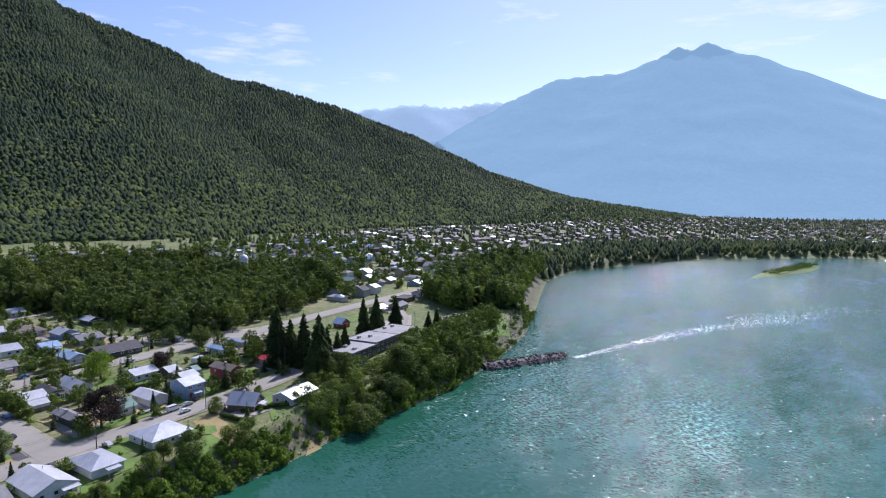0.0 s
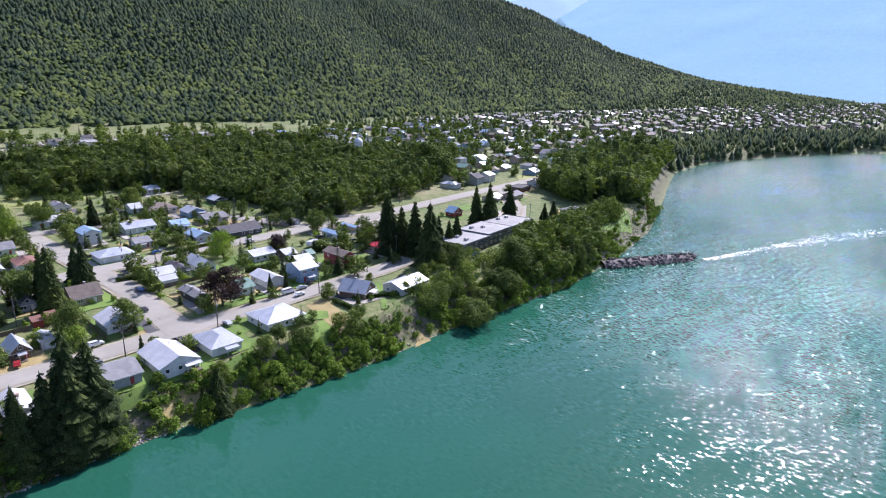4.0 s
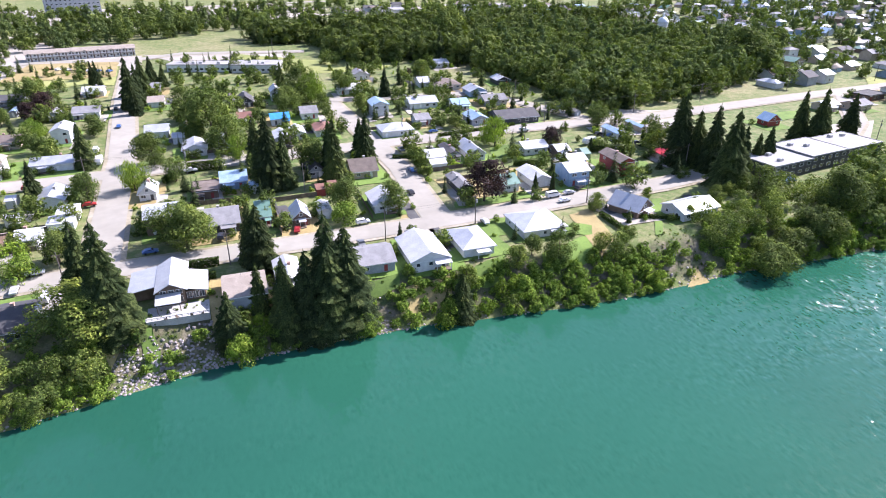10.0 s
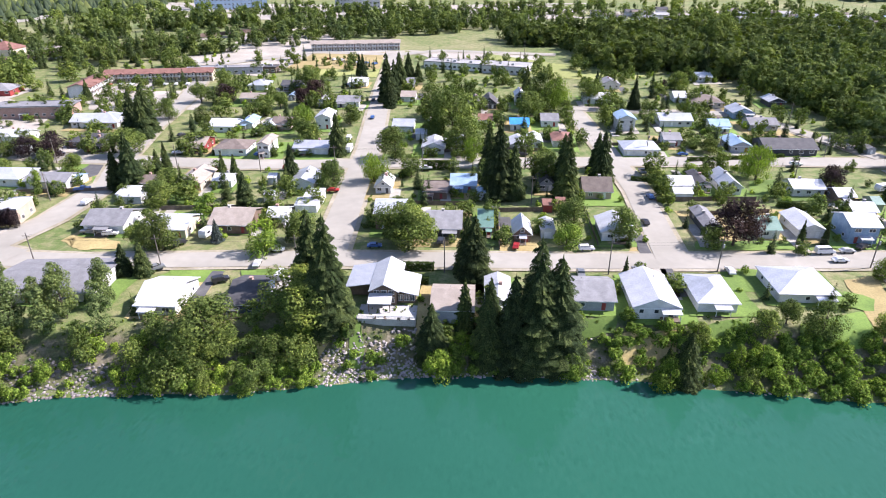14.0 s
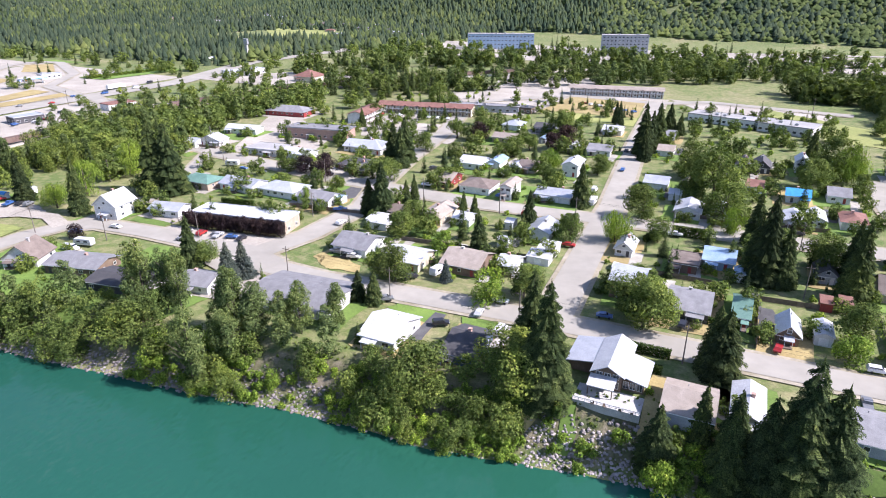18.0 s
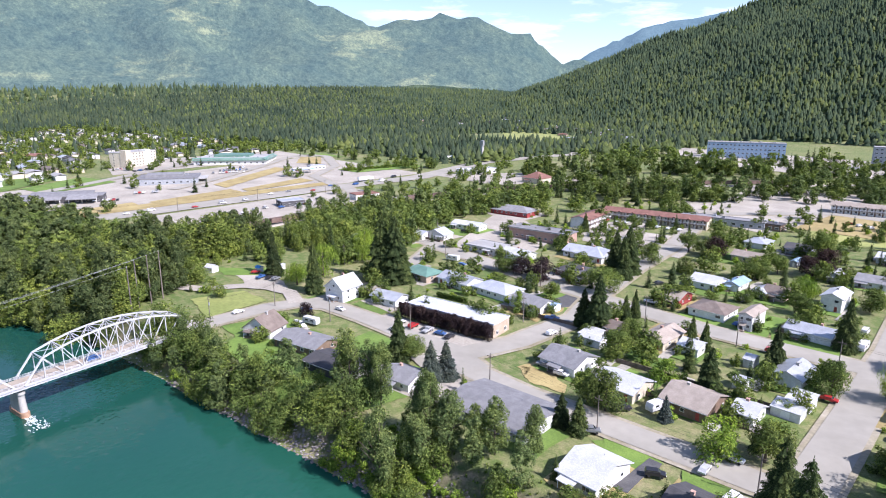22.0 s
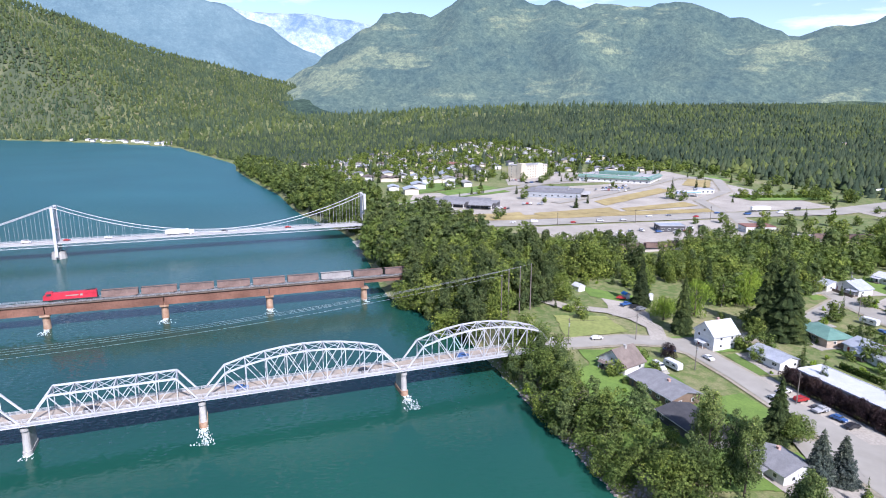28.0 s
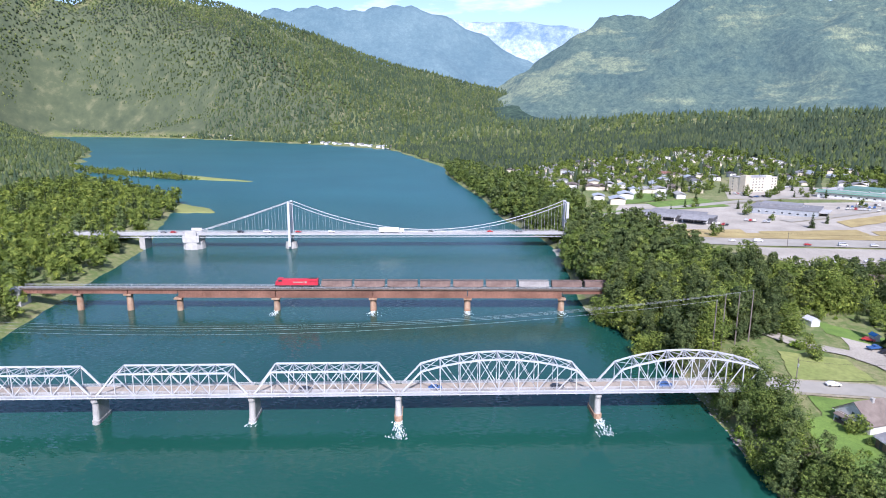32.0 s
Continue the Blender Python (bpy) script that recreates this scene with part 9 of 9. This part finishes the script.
part("trailer", Build().box(-10, -1.25, 1.1, 5.0, 1.25, 4.0).mesh("trailer", TRIM), lorry)
part("cab", Build().box(5.6, -1.2, 0.6, 8.6, 1.2, 3.4).mesh("cab", TRIM), lorry)
for sx in (-8.5, -7.2, 4.0, 7.6):
    for sy in (-1, 1):
        part("wheel", Build().tube([(sx, sy * 1.05 - 0.15, 0.5), (sx, sy * 1.05 + 0.15, 0.5)], 0.5, 12).mesh("wheel", RUBBER), lorry)

# shed and tents in the yard by the railway
for x, y, a, w, label in ((-301, 146, 20, 5.0, "small white garden shed beside the wood"), (-281, 172, 35, 4.0, "white frame tent on the yard lawn"), (-285, 163, 10, 3.0, "pale blue tarp shelter on the yard lawn")):
    ob = thing("shed" if w > 4.5 else "tent", x, y, ground_z(x, y) + 0.2, a, label, "shed" if w > 4.5 else "tent")
    part("wall", walls_build(w, w * 0.8, 2.2, "x", 0.6).mesh("wall", WALL["white"]), ob)
    part("roof", roof_build(w, w * 0.8, 2.2, "x", 0.6, 0.3)[0].mesh("roof", ROOF["tarp" if w < 3.5 else "white"]), ob)

# ---- poles and wires ----
POLES = {}


def utility_pole(x, y, h=11.0, arm=True):
    z = ground_z(x, y)
    ob = thing("utility_pole", x, y, z - 0.2, 0, "weathered timber utility pole beside the street", "utility pole", "street poles")
    if not POLES:
        POLES["pole"] = Build().tube([(0, 0, 0), (0, 0, 11)], [0.19, 0.12], 7).mesh("pole", POLE)
        POLES["arm"] = Build().box(-1.2, -0.06, 9.9, 1.2, 0.06, 10.05).mesh("crossarm", WOOD)
        POLES["can"] = Build().tube([(0.35, 0, 7.8), (0.35, 0, 8.8)], 0.27, 8).mesh("transformer", METALGREY)
    part("pole", POLES["pole"], ob)
    part("crossarm", POLES["arm"], ob)
    if int(x) % 2:
        part("transformer", POLES["can"], ob)
    return (x, y, z + 9.8)


def wires(line, n=2):
    for a, b in zip(line, line[1:]):
        for k in range(n):
            o = -0.8 + 1.6 * k
            pts = [(a[0] + (b[0] - a[0]) * t, a[1] + (b[1] - a[1]) * t + o, a[2] + (b[2] - a[2]) * t - 2.8 * t * (1 - t)) for t in np.linspace(0, 1, 9)]
            tagged(new("street_wire", Build().tube(pts, 0.022, 3).mesh("street_wire", RUBBER)), "thin dark overhead street wire", "wire", "street wires")


wires([utility_pole(x, y) for x, y in ((-126.0, 154.7), (-88.9, 154.9), (-50, 157), (-8, 157), (38, 158), (69, 161), (113, 165), (170, 184))])
wires([utility_pole(x, y) for x, y in ((-86, 236), (-56, 238), (-21, 239), (20, 243), (73, 263), (104, 265), (147, 263), (200, 264), (252, 275), (320, 280), (400, 286))])
wires([utility_pole(x, y) for x, y in ((-235.0, 116.3), (-234.3, 143.3), (-205.1, 150.6), (-176.7, 166.9))])
wires([utility_pole(x, y) for x, y in ((-264.9, 199.1), (-240.8, 246.5), (-174.4, 242.0), (-120.0, 236.0))])
for x, y in ((-271.2, 269.2), (20, 207), (154, 313), (36, 499), (279, 187), (122, 234), (-152.5, 203.0)):
    utility_pole(x, y)
wires([utility_pole(x, y) for x, y in ((-459.7, 130.8), (-458.2, 190.8), (-454.7, 250.7), (-452.3, 310.7))], 1)

for k, (x, y, a) in enumerate(((-184, 168.5, 100), (-178, 169.5, 100), (-171, 170.5, 102), (-161, 172, 98), (-30, 171, 8), (34, 172, 4), (46, 158, 95), (72, 160, 90), (92, 161, 92), (-75, 238, 5), (-20, 240, 5), (20, 259, 5), (88, 262, 8), (130, 251, 5), (66, 240, 92), (-38, 300, 95), (-34, 205, 92), (-104, 235, 5), (-128, 255, 5), (-190, 255, 10), (-222, 240, 12), (-137, 200, 90), (30, 156, 90), (-62, 158, 95))):
    vehicle(x, y, a, ("car", "suv", "pickup", "car")[k % 4], PAINTS[(k * 3) % 8])


# ---- hedges, fences, sheds and garden things ----
def hedge(x0, y0, x1, y1, h=2.0, t=1.3):
    r = random.Random(int(abs(x0 * 3 + y0)))
    L = math.hypot(x1 - x0, y1 - y0)
    a = math.atan2(y1 - y0, x1 - x0)
    z = ground_z((x0 + x1) / 2, (y0 + y1) / 2)
    V, Fc = [], []
    for k in range(int(L * h * 34)):
        u, v2, q = r.uniform(0, L), r.uniform(-t / 2, t / 2), r.uniform(0.1, h)
        f = r.randrange(3)
        nx, ny, nz = (0, 1 if v2 > 0 else -1, 0.3) if f else (0, 0, 1)
        if f:
            v2 = math.copysign(t / 2, v2)
        else:
            q = h
        s = r.uniform(0.16, 0.32)
        p = Vector((u + r.uniform(-.1, .1), v2 + r.uniform(-.12, .12), q + r.uniform(-.1, .1)))
        n = (Vector((nx, ny, nz)) + Vector((r.uniform(-.6, .6), r.uniform(-.6, .6), r.uniform(-.3, .6)))).normalized()
        e = n.cross(Vector((r.uniform(-1, 1), r.uniform(-1, 1), 0.3))).normalized()
        g = n.cross(e)
        o = len(V)
        V += [p - e * s - g * s, p + e * s - g * s * 0.6, p + e * s * 0.7 + g * s, p - e * s * 0.8 + g * s * 0.9]
        Fc.append((o, o + 1, o + 2, o + 3))
    b = [(0, -t / 2 + .1, 0), (L, -t / 2 + .1, 0), (L, t / 2 - .1, 0), (0, t / 2 - .1, 0), (0, -t / 2 + .1, h - .1), (L, -t / 2 + .1, h - .1), (L, t / 2 - .1, h - .1), (0, t / 2 - .1, h - .1)]
    o = len(V)
    V += b
    Fc += [tuple(i + o for i in q) for q in ((4, 5, 6, 7), (0, 1, 5, 4), (1, 2, 6, 5), (2, 3, 7, 6), (3, 0, 4, 7))]
    ob = new("hedge", mesh_from("hedge", [tuple(p) for p in V], Fc, HEDGE))
    ob.matrix_basis = pose(x0, y0, z, 0, 0, math.degrees(a))
    tagged(ob, "clipped dark green garden hedge", "hedge", "hedges")


for h in ((-21, 158, -11, 158, 2.4), (-19, 150, -12, 150, 2.2), (-30, 124, -32, 141, 2.0), (-21, 242, -10, 242, 3.6), (112, 154, 112, 136, 1.6), (118, 150, 135, 142, 1.5), (144, 216, 159, 210, 2.4),
          (105, 209, 116, 206, 2.2), (-29, 230, -26, 238, 2.6), (60, 232, 72, 230, 1.8), (-197.9, 200.4, -182.8, 203.1, 2.0), (88, 255, 130, 262, 1.8), (-6, 180, 4, 180, 2.0)):
    hedge(*h)


def fence(x0, y0, x1, y1, mat, h=1.7, label="weathered board garden fence"):
    L = math.hypot(x1 - x0, y1 - y0)
    n = max(2, int(L / 2.4))
    z0, z1 = ground_z(x0, y0), ground_z(x1, y1)
    ob = thing("fence", x0, y0, z0, math.degrees(math.atan2(y1 - y0, x1 - x0)), label, "fence", "fences")
    slope = (z1 - z0) / L
    for k in range(n + 1):
        part("post", Build().box(L * k / n - 0.06, -0.06, slope * L * k / n - 0.4, L * k / n + 0.06, 0.06, slope * L * k / n + h + 0.1).mesh("post", mat), ob)
    for k in range(n):
        a, b = L * k / n + 0.07, L * (k + 1) / n - 0.07
        part("panel", Build().box(a, -0.025, slope * a + 0.1, b, 0.025, slope * b + h).mesh("panel", mat), ob)


for q in ((-24, 205, -2, 205), (8, 200, 38, 202), (8, 172, 8, 200), (38, 175, 38, 200), (-108.4, 196.3, -60, 200), (-96.2, 182.1, -62, 184), (64, 212, 100, 214), (-2, 182, 8, 182), (-227.6, 211.2, -182.5, 218.1), (-272.7, 211.3, -252.2, 227.8),
          (120, 212, 142, 214), (75, 200, 100, 203), (-80, 260, -60, 262), (-18, 262, 30, 266), (60, 275, 95, 278), (-301.4, 262.0, -263.4, 264.0), (-168.7, 208.7, -130.9, 213.0)):
    fence(*q, WOOD)

# trampoline, caravans and garden furniture
def trampoline(x, y):
    ob = thing("trampoline", x, y, ground_z(x, y) + 0.2, 0, "round blue edged garden trampoline", "trampoline")
    ring = [(2.1 * math.cos(6.283 * k / 20), 2.1 * math.sin(6.283 * k / 20)) for k in range(21)]
    part("frame", Build().tube([(a, b, 0.8) for a, b in ring], 0.16, 6).mesh("frame", ROOF["tarp"]), ob, "blue padded rim")
    part("mat", mesh_from("mat", [(a * 0.94, b * 0.94, 0.8) for a, b in ring[:-1]], [tuple(range(20))], RUBBER), ob)
    for k in range(0, 20, 4):
        a, b = ring[k]
        part("leg", Build().tube([(a, b, -0.2), (a, b, 0.8)], 0.05, 6).mesh("leg", METALGREY), ob)
    for k in range(0, 20, 3):
        a, b = ring[k]
        part("net_pole", Build().tube([(a, b, 0.8), (a, b, 2.6)], 0.04, 5).mesh("net_pole", ROOF["tarp"]), ob)


trampoline(-83.6, 138.6)
trampoline(-165.2, 217.3)


def caravan(x, y, rot):
    ob = thing("caravan", x, y, ground_z(x, y) + 0.4, rot, "white camper trailer parked in a yard", "caravan", "caravans")
    pr = [(-3.4, .5), (-3.5, 1.6), (-3.0, 2.7), (3.2, 2.7), (3.5, 2.0), (3.4, .5)]
    n = len(pr)
    V = [(a, s * 1.2, c) for s in (-1, 1) for a, c in pr]
    part("body", mesh_from("body", V, [tuple(range(n)), tuple(range(2 * n - 1, n - 1, -1))] + [(k, k + n, (k + 1) % n + n, (k + 1) % n) for k in range(n)], CARPAINT["white"]), ob)
    part("stripe", Build().box(-3.3, -1.22, 1.1, 3.3, -1.201, 1.3).box(-3.3, 1.201, 1.1, 3.3, 1.22, 1.3).mesh("stripe", WALL["grey"]), ob)
    part("window", Build().box(-2, -1.23, 1.5, -0.6, -1.2, 2.1).box(0.8, -1.23, 1.5, 2.2, -1.2, 2.1).mesh("window", GLASS), ob)
    for sx in (-0.5, 0.5):
        part("wheel", Build().tube([(sx, -1.15, 0.33), (sx, 1.15, 0.33)], 0.33, 10).mesh("wheel", RUBBER), ob)


for c in ((-207.3, 143.6, 15), (-84, 177, 80), (-231.9, 243.3, 15), (-55, 262, 90), (-196.5, 254.1, 10), (150, 225, 20)):
    caravan(*c)
# foam where the current meets piers and the jetty
FOAM = worn("river_foam", (0.4, 0.5, 0.48), (0.75, 0.8, 0.79), 0.6, 0.7, fine=3, vary=0.0)


def foam(x, y, w, l, rot, n, seed):
    r = random.Random(seed)
    V, Fc = [], []
    for k in range(n):
        u = r.random()
        cx, cy = u * l, r.gauss(0, w * (0.35 + 0.65 * u))
        s = r.uniform(0.12, 0.5) * (1.2 - 0.6 * u)
        m = r.randrange(5, 8)
        o = len(V)
        for j in range(m):
            t = 6.283 * j / m
            V.append((cx + s * r.uniform(0.9, 2.4) * math.cos(t), cy + s * r.uniform(0.3, 0.9) * math.sin(t), 0.03 + r.uniform(0, 0.03)))
        Fc.append(tuple(range(o, o + m)))
    ob = new("foam", mesh_from("foam", V, Fc, FOAM))
    ob.matrix_basis = pose(x, y, 0, 0, 0, rot)
    tagged(ob, "white broken water downstream of a pier", "foam", kind="stuff")


def along(base, a, s, y=0):
    return base[0] + math.cos(radians(a)) * s - math.sin(radians(a)) * y, base[1] + math.sin(radians(a)) * s + math.cos(radians(a)) * y


for s in (0, 65.2, -47):
    x, y = along((-212.9, -12.3), 101.25, s, -4)
    foam(x - 1, y, 1.6, 13 if s >= 0 else 4, 12, 150 if s >= 0 else 30, int(s) + 60)
for s in (98.2, 146.1, 193.9, 49.2):
    x, y = along((-305.4, -148.3), 99.65, s, -1)
    foam(x, y, 1.5, 9, 11, 110 if s < 190 else 40, int(s))
# the current line off the jetty
foam(305, 90, 3.0, 66, -17, 520, 3)
foam(362, 73, 6.0, 75, -21, 700, 4)
foam(425, 50, 9.0, 130, -32, 800, 5)
foam(480, 35, 16.0, 150, -36, 600, 6)
